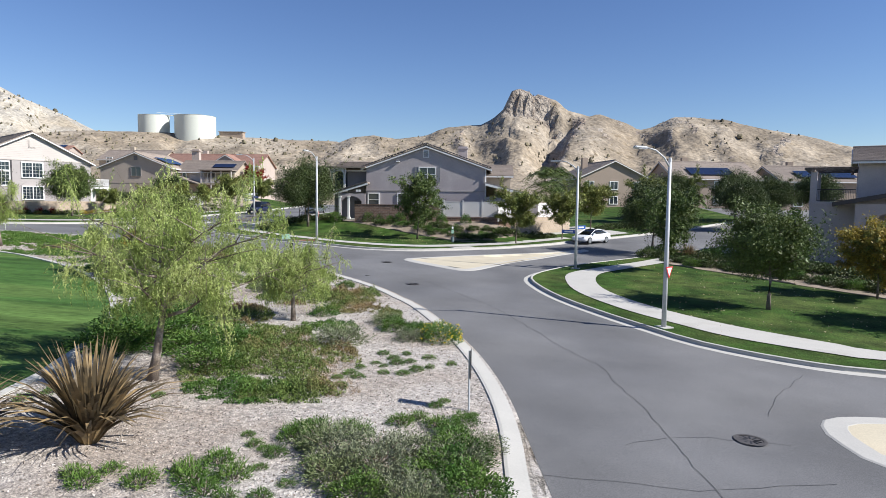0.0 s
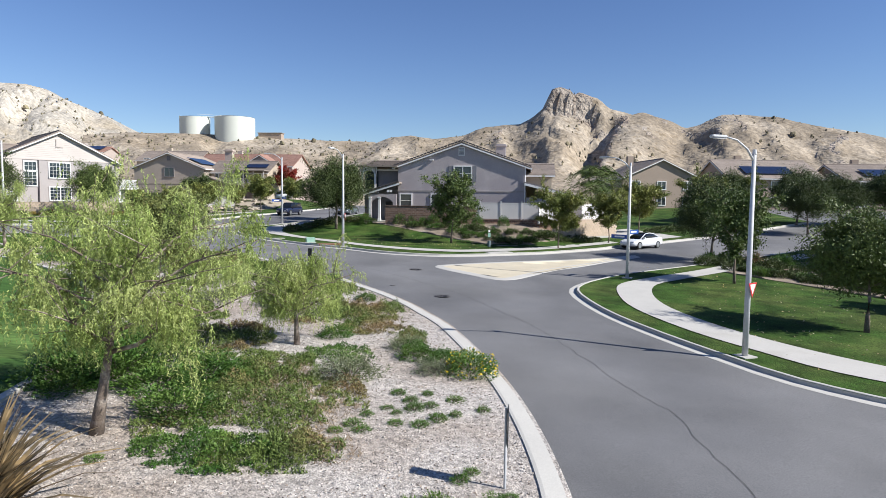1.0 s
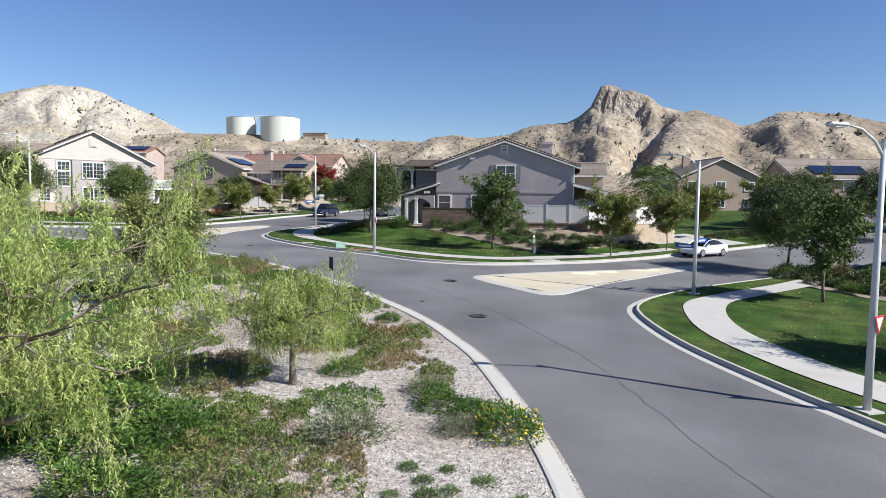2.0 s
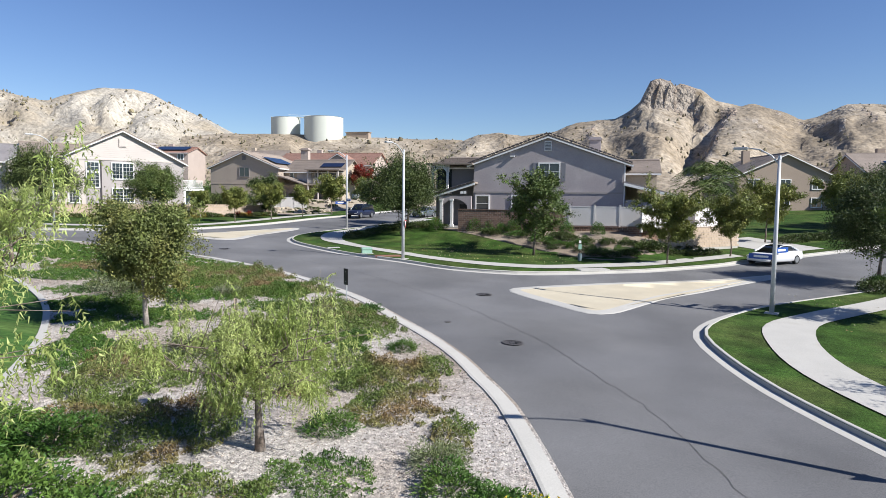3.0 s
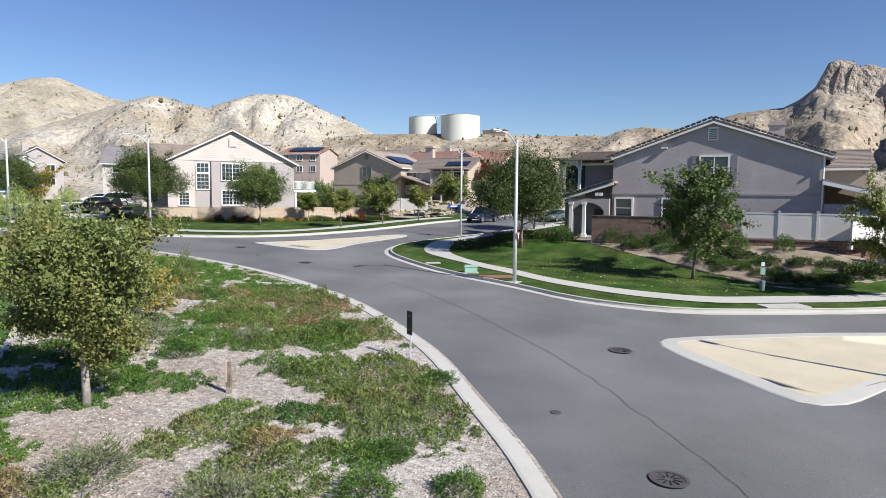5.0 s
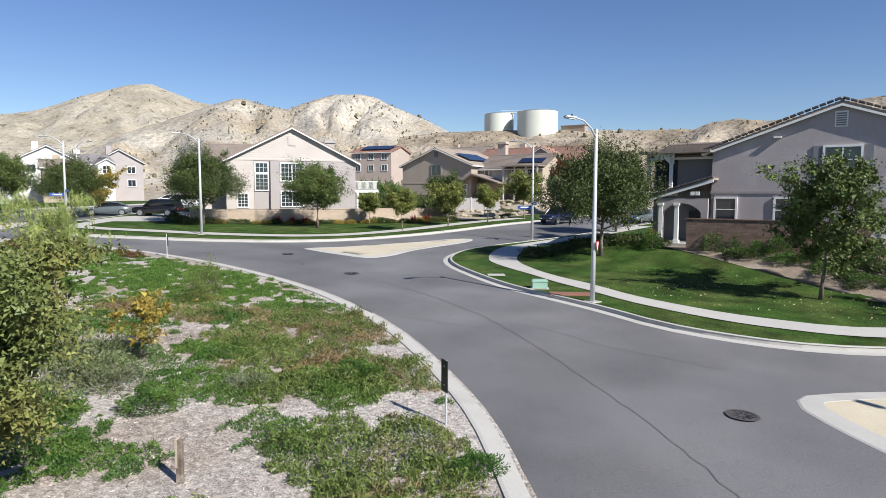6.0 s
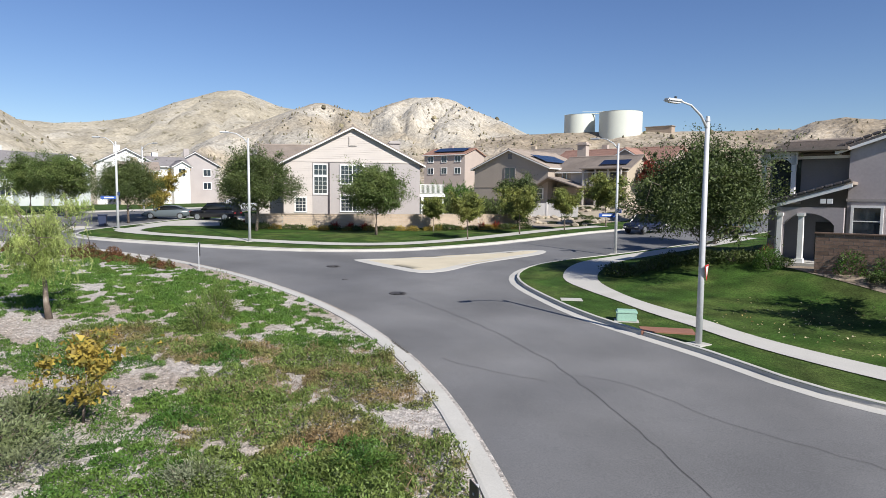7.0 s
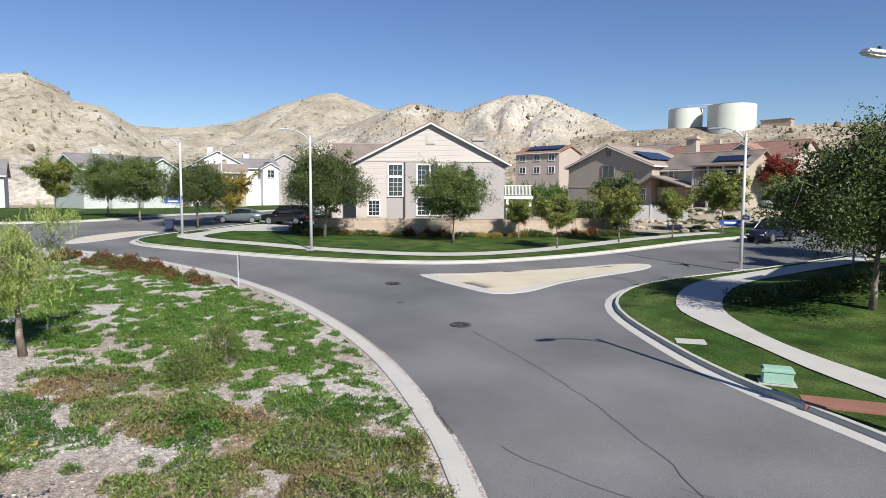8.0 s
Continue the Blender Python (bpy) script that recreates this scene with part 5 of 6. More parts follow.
# bushes: one shape, several leaf colours
def make_bush(name, seed, n, ll, lw, mat, label, r=0.5, h=0.7, category="shrub", group="", ragged=0.16, flowers=0):
    rng = np.random.default_rng(seed)
    n = round(n * 1.35)
    v = rng.normal(size=(n, 3))
    v /= np.linalg.norm(v, axis=1, keepdims=True)
    v[:, 2] = np.abs(v[:, 2])
    lump = np.array([1 + ragged * 2.2 * noise.noise(Vector(p) * 2.3 + Vector((seed, 0, 0))) for p in v])[:, None]
    at = v * lump * np.array([r, r, h]) * rng.uniform(0.62, 1.06, (n, 1))
    along = v + rng.normal(0, 0.6, (n, 3)) + np.array([0, 0, 0.3])
    t = thing(name, Matrix.Identity(4), label, category, group)
    part("foliage", cloud("foliage", leaves(rng, at, along, ll, lw), [mat]), None, t)
    bm = bmesh.new()
    for k in range(7):
        a = k * 0.9
        pipe(bm, [(0, 0, -0.08), (0.35 * r * math.cos(a), 0.35 * r * math.sin(a), 0.4 * h), (0.7 * r * math.cos(a), 0.7 * r * math.sin(a), 0.75 * h)], [0.018, 0.013, 0.006], 5)
    part("stem", bm, BARK, t)
    if flowers:
        fv = v[:flowers] * lump[:flowers] * np.array([r, r, h]) * 1.08
        part("flowers", cloud("flowers", leaves(rng, fv, rng.normal(size=(flowers, 3)), 0.06, 0.05), [FLOWER]), None, t)
    return t


def put(t, x, y, turn=0.0, size=(1, 1, 1), f=_low, sink=0.0):
    s = Matrix.Diagonal((*(size if isinstance(size, tuple) else (size,) * 3), 1))
    if t.matrix_basis == Matrix.Identity(4):
        t.matrix_basis = on(x, y, turn, -sink, f) @ s
        return t
    c = copy_thing(t, Matrix.Identity(4))
    c.matrix_basis = on(x, y, turn, -sink, f) @ s
    return c


grey_bush = make_bush("grey_shrub", 31, 2000, 0.085, 0.03, GREY_LEAF, "grey-green twiggy shrub on the gravel", 0.75, 0.7, group="island shrubs", ragged=0.3)
for x, y, s in ((-3.6, 22.6, 1.0), (-2.0, 13.3, 0.9), (-0.9, 12.6, 0.95), (-1.6, 12.0, 0.8), (-0.2, 13.4, 0.75), (-2.5, 26.3, 0.7), (-12.3, 31.6, 0.9), (-21.8, 39.2, 1.2), (-20.6, 38.2, 1.1), (-19.4, 38.4, 1.0), (-16.5, 40.4, 0.7), (-9.3, 32.0, 0.8), (-1.2, 23.7, 0.6)):
    put(grey_bush, x, y, x * 77, (s * 1.25, s * 1.15, s * 0.95))
green_bush = make_bush("green_shrub", 32, 1700, 0.085, 0.05, DEEP_LEAF, "dense rounded green shrub on the gravel", 0.75, 0.75, group="island shrubs", ragged=0.24)
for x, y, s in ((-9.9, 20.9, 1.4), (-8.3, 20.2, 1.1), (-6.9, 18.7, 1.05), (-10.9, 20.2, 1.35), (-9.3, 22.2, 1.3), (-11.7, 23.0, 1.4), (-7.6, 21.8, 1.0), (-11.0, 21.6, 1.2), (-10.4, 19.6, 0.9), (0.9, 13.4, 0.85), (0.5, 12.3, 0.9), (1.0, 15.6, 0.4), (0.7, 14.7, 0.55), (-0.9, 24.8, 0.8), (-1.9, 25.3, 0.8), (-5.3, 27.3, 0.7), (-12.2, 24.6, 1.0), (-7.8, 35.2, 0.6), (-7.3, 33.6, 0.7), (-9.0, 40.0, 0.6), (-5.8, 34.6, 0.6), (-14.6, 43.0, 0.7), (-10.5, 24.5, 1.0), (-18.6, 36.3, 0.9), (-17.2, 38.1, 0.8)):
    put(green_bush, x, y, x * 131, (s * 1.2, s * 1.1, s * 0.8))
flower_bush = make_bush("flowering_shrub", 33, 2300, 0.07, 0.03, MAT_LEAF, "yellow-flowered green shrub by the kerb", 0.7, 0.65, group="island shrubs", flowers=160)
put(flower_bush, 0.0, 24.0, 0, (1.25, 1.25, 1.0))
twiggy = make_bush("twiggy_shrub", 34, 3600, 0.07, 0.022, OLIVE_LEAF, "open twiggy olive shrub among ground cover", 0.6, 1.0, group="island shrubs", ragged=0.35)
put(twiggy, -26.7, 46.2, 0, (1.2, 1.2, 1.05))
put(twiggy, -27.7, 47.6, 100, (1.1, 1.1, 1.35))
tuft = make_bush("succulent_tuft", 35, 420, 0.07, 0.018, MAT_LEAF, "small bright-green succulent tuft on the gravel", 0.26, 0.17, "plant", "succulent tufts", 0.3)
_rng = random.Random(4)
for x, y in ((-2.7, 17.9), (-2.4, 19.7), (-1.9, 21.5), (-1.1, 21.6), (-0.3, 21.3), (0.5, 20.7), (-0.6, 19.8), (-1.6, 19.3), (-2.6, 19.0), (-1.3, 20.4), (-0.9, 20.7), (-2.0, 20.3), (-1.7, 20.0), (-2.3, 18.7), (-2.9, 18.5), (-0.2, 20.2), (-1.0, 19.3), (-1.5, 21.0), (-4.0, 13.8), (-3.1, 12.9), (-3.2, 12.2), (-3.7, 13.3), (-3.4, 13.1), (-2.5, 11.6), (-2.1, 12.0), (-7.2, 15.9), (1.2, 16.1), (0.2, 16.6), (0.4, 17.0), (-2.2, 12.6), (-13.4, 44.4), (-2.6, 13.3), (-21.3, 45.6), (-22.6, 46.4), (-22.0, 48.0), (-23.8, 41.6), (-22.9, 42.6), (-6.0, 11.6), (-9.9, 15.6), (-10.2, 14.9)):
    s = _rng.uniform(0.55, 0.95)
    put(tuft, x, y, _rng.uniform(0, 360), (s, s * _rng.uniform(0.8, 1.2), s * _rng.uniform(0.7, 1.1)))
box_bush = make_bush("clipped_shrub", 36, 1200, 0.09, 0.06, DEEP_LEAF, "clipped round green shrub below the brick wall", 0.75, 1.25, group="garden shrubs", ragged=0.08)
for x, y, s in ((-13.9, 70.6, 0.95), (-10.2, 70.2, 1.0), (-6.6, 69.6, 0.95), (-7.7, 69.7, 0.7)):
    put(box_bush, x, y, x * 50, s, top)
low_bush = make_bush("low_shrub", 37, 820, 0.122, 0.078, DARK_LEAF, "low dark-green shrub in the planted bank", 0.95, 0.65, group="garden shrubs", ragged=0.22)
for x, y, s in ((-8.8, 69.3, 0.8), (-8.0, 69.0, 0.7), (-5.2, 68.6, 0.9), (-2.9, 67.9, 0.8), (-1.6, 67.3, 0.9), (-0.2, 66.8, 0.7), (1.4, 66.6, 0.8), (2.9, 66.4, 0.8), (0.4, 64.2, 0.8), (1.7, 63.9, 0.8), (3.1, 64.6, 0.85), (-0.6, 65.0, 0.7), (4.4, 66.3, 1.2), (5.3, 66.9, 1.1), (6.4, 66.6, 0.8), (7.6, 67.4, 0.8), (8.8, 68.4, 0.9), (9.8, 69.6, 0.8), (-21.0, 68.4, 1.15), (-19.8, 69.9, 1.0), (-18.8, 70.9, 1.1), (-17.4, 71.4, 1.2), (-16.0, 71.7, 1.1), (-14.8, 72.0, 1.0), (-13.6, 71.4, 0.8), (17.4, 52.5, 0.8), (19.0, 53.2, 0.8), (20.6, 53.2, 0.8), (22.2, 52.9, 0.8), (23.8, 52.2, 0.8), (26, 50.5, 1.0), (27.5, 48.5, 1.2), (28.4, 46.2, 1.3), (28.2, 43.5, 1.3), (27.5, 41.0, 1.2), (19, 81, 1.3), (21, 83, 1.2), (23, 84.6, 1.3), (17.4, 79.4, 1.0), (-44, 118, 1.2), (-60.4, 68.2, 1.2), (-58.4, 67.4, 1.1), (-56.2, 67.2, 1.1)):
    put(low_bush, x, y, x * 91, (s, s, s * 0.9), top)
for _k in range(12):
    u = _rng.random()
    u = 0.42 + 0.58 * u
    bx, by = -12.5 + 21.5 * u, 71.0 - 6.2 * math.sin(math.pi * min(1.0, u * 1.05)) ** 0.7 * (0.35 + 0.6 * _rng.random())
    s = _rng.uniform(0.45, 0.85)
    put((low_bush, box_bush)[_rng.random() < 0.2], bx, by, _k * 47, (s, s, s * _rng.uniform(0.6, 1.0)), top)
for _k in range(26):
    s = _rng.uniform(0.5, 0.9)
    put(low_bush, _rng.uniform(-49, -39), _rng.uniform(95, 112), _k * 31, (s, s, s * 0.7), top)
for _k in range(9):
    put(low_bush, -64 + _k * 1.5, 102.5 + _rng.uniform(-0.6, 0.6), _k * 60, (1.3, 1.3, 3.4), top)
gold_bush = make_bush("gold_shrub", 38, 1500, 0.07, 0.04, YELLOW_LEAF, "low yellow-green shrub along the block wall", 0.7, 0.5, group="garden shrubs", ragged=0.2)
_wl = [((-57.6, 68.0), (-47.2, 80.2)), ((-47.0, 80.8), (-41.8, 90.4))]
for _k in range(30):
    (ax, ay), (bx, by) = _wl[_k // 15]
    u = (_k % 15 + 0.5) / 15
    put((gold_bush, low_bush)[_rng.random() < 0.55], ax + (bx - ax) * u + _rng.uniform(0.2, 0.9), ay + (by - ay) * u - _rng.uniform(0.2, 0.7), _k * 70, _rng.uniform(0.65, 0.95), top)


def make_flax(name, seed, n, h, w, mat, label):
    rng = np.random.default_rng(seed)
    verts = []
    for k in range(n):
        a = rng.uniform(0, 2 * math.pi)
        out = rng.uniform(0.12, 1.0) ** 0.8
        ln = h * rng.uniform(0.75, 1.15)
        d = np.array([math.cos(a), math.sin(a), 0])
        sd = np.array([-math.sin(a), math.cos(a), 0])
        tw = rng.normal(0, 0.35)
        prev = None
        for s in range(5):
            u = s / 4
            p = d * (0.1 + out * ln * 0.75 * u ** (1.35)) + np.array([0, 0, ln * (u * math.cos(out * 0.85) - 0.35 * out * u * u * u)])
            wd = w * (1 - u ** 2.5) * 0.5 + 0.003
            sv = (sd * math.cos(tw) + np.array([0, 0, 1]) * math.sin(tw)) * wd
            if prev is not None:
                verts += [prev[0], prev[1], p + sv, p - sv]
            prev = (p - sv, p + sv)
    t = thing(name, Matrix.Identity(4), label, "flax plant", "flax clumps")
    for k in range(n):
        part("blade", cloud("blade", np.array(verts[16 * k:16 * k + 16]), [mat], 4), None, t)
    return t


flax = make_flax("bronze_flax", 41, 240, 1.55, 0.06, FLAX, "spiky bronze flax clump with long arching blades")
put(flax, -7.2, 12.85, 0, (1.75, 1.75, 1.5))
put(flax, -9.7, 12.0, 80, (1.6, 1.6, 1.15))
put(flax, 19.6, 54.3, 30, (1.0, 1.0, 0.95), top)
put(flax, 25.6, 56.5, 200, 1.25, top)
red_flax = make_flax("red_flax", 42, 110, 0.95, 0.05, RED_LEAF, "dark red spiky plant beside the block wall")
for x, y in ((-52.2, 74.0), (-51.0, 74.9), (-50.2, 75.9), (-14.6, 73.2), (-43.6, 85.6), (-42.9, 87.0), (-59.4, 69.0)):
    put(red_flax, x, y, x * 40, 1.0, top)


# ground cover on the island: countless small leaves over lumpy mats
_isl = np.array([[q[0], q[1]] for q in ISLAND])
_inb = np.array([[q[0], q[1]] for q in OVAL])


def inside(poly, x, y):
    """Which points lie within a closed outline."""
    hit = np.zeros(len(x), bool)
    for (ax, ay), (bx, by) in zip(poly, np.roll(poly, -1, 0)):
        if ay != by:
            hit ^= ((ay > y) != (by > y)) & (x < (bx - ax) * (y - ay) / (by - ay) + ax)
    return hit


def clear_of(poly, x, y):
    """Distance to an outline's corners."""
    d = np.full(len(x), 1e9)
    for ax, ay in poly:
        d = np.minimum(d, np.hypot(x - ax, y - ay))
    return d


def mats_of(name, patches, per, ll, lw, mat, label, seed, gap=0.0, height=0.16, upright=0.7, patchy=0.55, grain=2.6):
    rng = np.random.default_rng(seed)
    out = []
    for x, y, rx, ry, turn, dens in patches:
        n = int(math.pi * rx * ry * per * dens * 1.45)
        r = np.sqrt(rng.uniform(0, 1, n))
        a = rng.uniform(0, 2 * math.pi, n)
        u, v = rx * r * np.cos(a), ry * r * np.sin(a)
        c, s = math.cos(radians(turn)), math.sin(radians(turn))
        px, py = x + u * c - v * s, y + u * s + v * c
        keep, z0, lift = np.ones(n, bool), np.empty(n), np.empty(n)
        for i in range(n):
            q = Vector((px[i], py[i], seed))
            big, small = noise.noise(q * 0.75), noise.noise(q * grain)
            k = big * 0.7 + small * patchy - gap + (0.9 - r[i]) * 1.1
            keep[i] = k > 0
            z0[i] = grade(px[i], py[i]) + 0.06
            cell = noise.voronoi(q * 1.05)[0]
            dome = min(1.0, max(0.0, cell[1] - cell[0]) * 2.2)
            lift[i] = height * min(1.3, 0.25 + max(0, k) * 1.1) * (0.3 + 0.9 * dome)
            keep[i] = keep[i] and (dome > 0.13 or px[i] % 0.37 < 0.1)
        keep &= inside(_isl, px, py) & (clear_of(_isl, px, py) > 0.85) & ~inside(_inb, px, py)
        at = np.stack([px, py, z0 + lift * rng.uniform(0.15, 1, n)], 1)[keep]
        along = rng.normal(0, 1, (len(at), 3)) + np.array([0, 0, upright])
        out.append(leaves(rng, at, along, ll, lw))
    return tagged(new(name, cloud(name, np.concatenate(out), [mat])), label, "ground cover", kind="stuff")


mats_of("olive_ground_cover", [(-5.6, 20.3, 3.0, 4.6, 20, 1.0), (-3.6, 17.3, 1.2, 1.3, 0, 0.9), (-9.6, 25.8, 2.4, 2.6, 0, 1), (-12.4, 29.0, 2.0, 3.0, 30, 1), (-5.0, 30.8, 1.7, 3.2, 20, 1), (-8.6, 37.6, 2.8, 2.6, 30, 1), (-11.4, 39.2, 2.4, 2.2, 30, 1), (-13.5, 44.0, 3.2, 1.9, 35, 1), (-17.8, 46.6, 3.4, 1.8, 35, 1), (-9.6, 33.8, 2.0, 1.7, 0, 1), (-6.9, 32.3, 1.6, 1.4, 40, 0.9), (-4.3, 33.0, 0.9, 1.0, 40, 0.8), (-15.5, 41.6, 3.0, 1.9, 30, 1), (-12.0, 34.5, 1.3, 2.0, 0, 0.9), (-17.6, 43.0, 2.6, 2.0, 20, 1), (-20.6, 44.2, 2.0, 1.7, 0, 1), (-21.0, 46.9, 2.6, 1.7, 30, 1), (-16.0, 41.2, 2.0, 1.5, 0, 1), (-24.8, 44.8, 2.3, 1.6, 20, 1), (-28.2, 44.0, 2.0, 1.5, 30, 1), (-26.6, 46.4, 1.3, 1.0, 0, 0.8), (-19.0, 48.0, 1.8, 0.9, 25, 1), (-7.6, 30.5, 1.8, 1.8, 0, 0.8), (-2.6, 28.0, 0.8, 1.6, 20, 0.9)], 690, 0.09, 0.036, OLIVE_LEAF, "olive and brownish mat of trailing ground cover on the gravel", 51, 0.04, 0.38)
mats_of("green_ground_cover", [(-5.2, 17.0, 1.8, 1.3, 0, 1), (-7.2, 22.2, 1.9, 1.9, 0, 0.8), (-11.4, 23.0, 1.3, 3.0, 20, 1), (-15.2, 30.4, 1.6, 2.6, 30, 1), (-17.6, 34.6, 2.2, 3.2, 35, 1), (-21.6, 39.6, 3.4, 2.2, 35, 0.5), (-26.6, 41.6, 3.5, 1.9, 25, 0.8), (-10.6, 36.2, 1.0, 0.8, 0, 1), (-8.2, 34.9, 0.8, 0.8, 0, 1), (-15.2, 43.0, 1.8, 1.2, 0, 0.8), (-17.5, 39.8, 2.2, 1.3, 10, 1), (-14.2, 41.2, 1.8, 1.0, 20, 1), (-20.2, 42.2, 1.8, 1.2, 20, 1), (-23.3, 45.2, 1.5, 1.1, 20, 1), (-21.2, 49.2, 2.0, 1.0, 20, 1), (-22.6, 47.8, 1.8, 0.9, 10, 1), (-13.6, 38.8, 1.4, 1.2, 0, 0.7), (-20.5, 35.8, 2.0, 1.5, 30, 1), (-4.6, 24.8, 1.3, 1.4, 0, 0.7), (-11.2, 43.2, 0.9, 0.6, 40, 1), (-15.5, 35.9, 1.6, 1.0, 20, 0.8)], 860, 0.078, 0.035, DEEP_LEAF, "dense deep-green ground cover on the gravel", 52, 0.06, 0.30)
mats_of("bright_ground_cover", [(-34.0, 50.2, 9, 2.6, 3, 1), (-29.0, 47.2, 5.0, 2.6, 8, 1), (-39, 46, 7, 4, 0, 1), (-27.5, 49.0, 4.2, 2.8, 10, 1), (-33.0, 48.6, 4.4, 3.6, 5, 1), (-38.5, 48.4, 4.5, 4.2, 0, 1), (-30.5, 45.6, 3.6, 2.2, 10, 1), (-35.0, 44.0, 4.0, 2.8, 10, 1), (-43.5, 47.5, 4.2, 4.4, 0, 1), (-24.6, 50.0, 2.6, 1.3, 20, 1), (-30.0, 50.9, 3.4, 1.4, 5, 1), (-36.5, 51.6, 4.2, 1.4, 0, 1), (-43.0, 51.0, 4.0, 1.6, 0, 1), (-24.6, 47.9, 1.8, 1.1, 10, 1), (-40, 43, 5, 3, 0, 0.8), (-48.5, 46.5, 3.5, 3.5, 0, 0.8), (-32.2, 46.2, 4.2, 1.7, 20, 1), (-28.6, 46.6, 2.6, 1.4, 40, 1), (-25.8, 48.4, 2.4, 1.3, 40, 1)], 420, 0.095, 0.042, MAT_LEAF, "bright-green patchy succulent mat with gravel gaps", 53, 0.22, 0.17, 0.7, 1.5, 1.9)
mats_of("dry_twigs", [(-5.2, 20.6, 2.4, 3.4, 20, 1), (-13.5, 44.0, 2.8, 1.5, 35, 1), (-17.8, 46.4, 3.0, 1.6, 35, 1), (-20.6, 44.4, 2.2, 1.9, 0, 1), (-21.0, 46.9, 2.5, 1.5, 30, 1), (-8.6, 37.6, 2.4, 2.0, 30, 1), (-1.2, 12.8, 1.8, 1.2, 0, 1), (-24.6, 44.6, 2.0, 1.4, 20, 1), (-2.8, 17.4, 0.8, 0.8, 0, 1), (-16.5, 43.8, 2.6, 1.6, 20, 1)], 190, 0.2, 0.014, STRAW, "dry straw-coloured twigs through the ground cover", 54, 0.1, 0.3, 0.3)
mats_of("red_ground_cover", [(-47.0, 50.6, 2.8, 0.9, -12, 1), (-50.5, 49.6, 2.4, 1.0, -20, 1), (-44.0, 51.3, 2.2, 0.7, -5, 1), (-53, 48.3, 2.0, 1.0, -30, 1), (-41.4, 51.8, 1.8, 0.6, 0, 1), (-48.6, 50.2, 2.4, 1.0, -15, 1), (-45.4, 51.0, 2.4, 0.9, -8, 1)], 700, 0.1, 0.05, RUST_LEAF, "low dark-red flowering hedge at the island's tip", 55, 0.0, 0.5)

# fallen leaves on the lawns
_r = np.random.default_rng(61)
_lx = np.concatenate([_r.uniform(11, 24, 420), _r.uniform(-14, -1, 420)])
_ly = np.concatenate([_r.uniform(27, 52, 420), _r.uniform(59, 67, 420)])
_lz = np.array([top(a, c) + 0.03 for a, c in zip(_lx, _ly)])
_dir = _r.normal(0, 1, (840, 3)) * np.array([1, 1, 0.25])
LITTER = leaf("dry_leaf", (0.50, 0.44, 0.28), (0.42, 0.30, 0.12), tr=0.1)
tagged(new("leaf_litter", cloud("leaf_litter", leaves(_r, np.stack([_lx, _ly, _lz], 1), _dir, 0.085, 0.06), [LITTER])), "scattered pale dry leaves on the lawns", "fallen leaves", kind="stuff")

# loose pale chips on the gravel
_r = np.random.default_rng(71)
_cx, _cy = _r.uniform(-34, 2.3, 120000), _r.uniform(8, 53, 120000)
_ok = inside(_isl, _cx, _cy) & ~inside(_inb, _cx, _cy) & (clear_of(_isl, _cx, _cy) > 0.75)
_cx, _cy = _cx[_ok], _cy[_ok]
_cz = -0.097 - 0.0536 * _cx + 0.0224 * _cy + 0.000242 * _cx ** 2 + 0.000531 * _cx * _cy + 0.000153 * _cy ** 2 + 0.085
_dir = _r.normal(0, 1, (len(_cx), 3)) * np.array([1, 1, 0.3])
CHIP = leaf("gravel_chip", (0.47, 0.43, 0.385), (0.30, 0.245, 0.195), rough=0.9, tr=0.0, per_island=0.45, sc=4.0)
tagged(new("gravel_chips", cloud("gravel_chips", leaves(_r, np.stack([_cx, _cy, _cz], 1), _dir, 0.06, 0.04), [CHIP])), "loose pale wood and stone chips over the bed", "gravel", kind="stuff")
for _k in range(34):
    s = _rng.uniform(0.7, 1.25)
    a = _rng.random()
    put((low_bush, green_bush)[_rng.random() < 0.3], 17 + 13 * a + _rng.uniform(-1, 1), 54.5 - 15 * max(0.0, a - 0.35) ** 1.2 + _rng.uniform(-1.5, 2.5), _k * 53, (s, s, s), top)

# dense low planting along the corner lawn's edge
for _k in range(44):
    a = _rng.random()
    s = _rng.uniform(0.6, 0.95)
    put((low_bush, green_bush)[_rng.random() < 0.25], 18.4 + 9.2 * a + _rng.uniform(-0.8, 0.8), 51.9 - 11.0 * a + _rng.uniform(-0.8, 0.8), _k * 67, (s, s, s * 0.9), top)
for x, y, s in ((0.9, 12.9, 0.9), (1.3, 13.8, 0.7), (-0.3, 11.6, 0.8), (0.2, 11.0, 0.9), (1.2, 11.6, 0.9), (-1.0, 11.3, 0.7)):
    put((green_bush, grey_bush)[_rng.random() < 0.5], x, y, x * 400, (s * 1.1, s * 1.1, s * 0.85))
for x, y in ((-4.6, 11.8), (-4.3, 11.4), (-3.9, 11.0), (-4.1, 12.3), (-3.6, 11.7), (-2.9, 14.2), (-2.6, 14.5), (-2.2, 14.0), (-1.8, 14.6), (-1.5, 14.3), (-3.0, 13.8), (-2.4, 13.7), (-5.2, 11.2), (-6.2, 11.0), (-6.6, 11.3), (-0.6, 15.2), (-0.2, 15.6), (0.3, 15.2), (-3.4, 10.8), (-2.8, 11.0)):
    s = _rng.uniform(0.9, 1.5)
    put(tuft, x, y, x * 333, (s, s * 0.9, s))

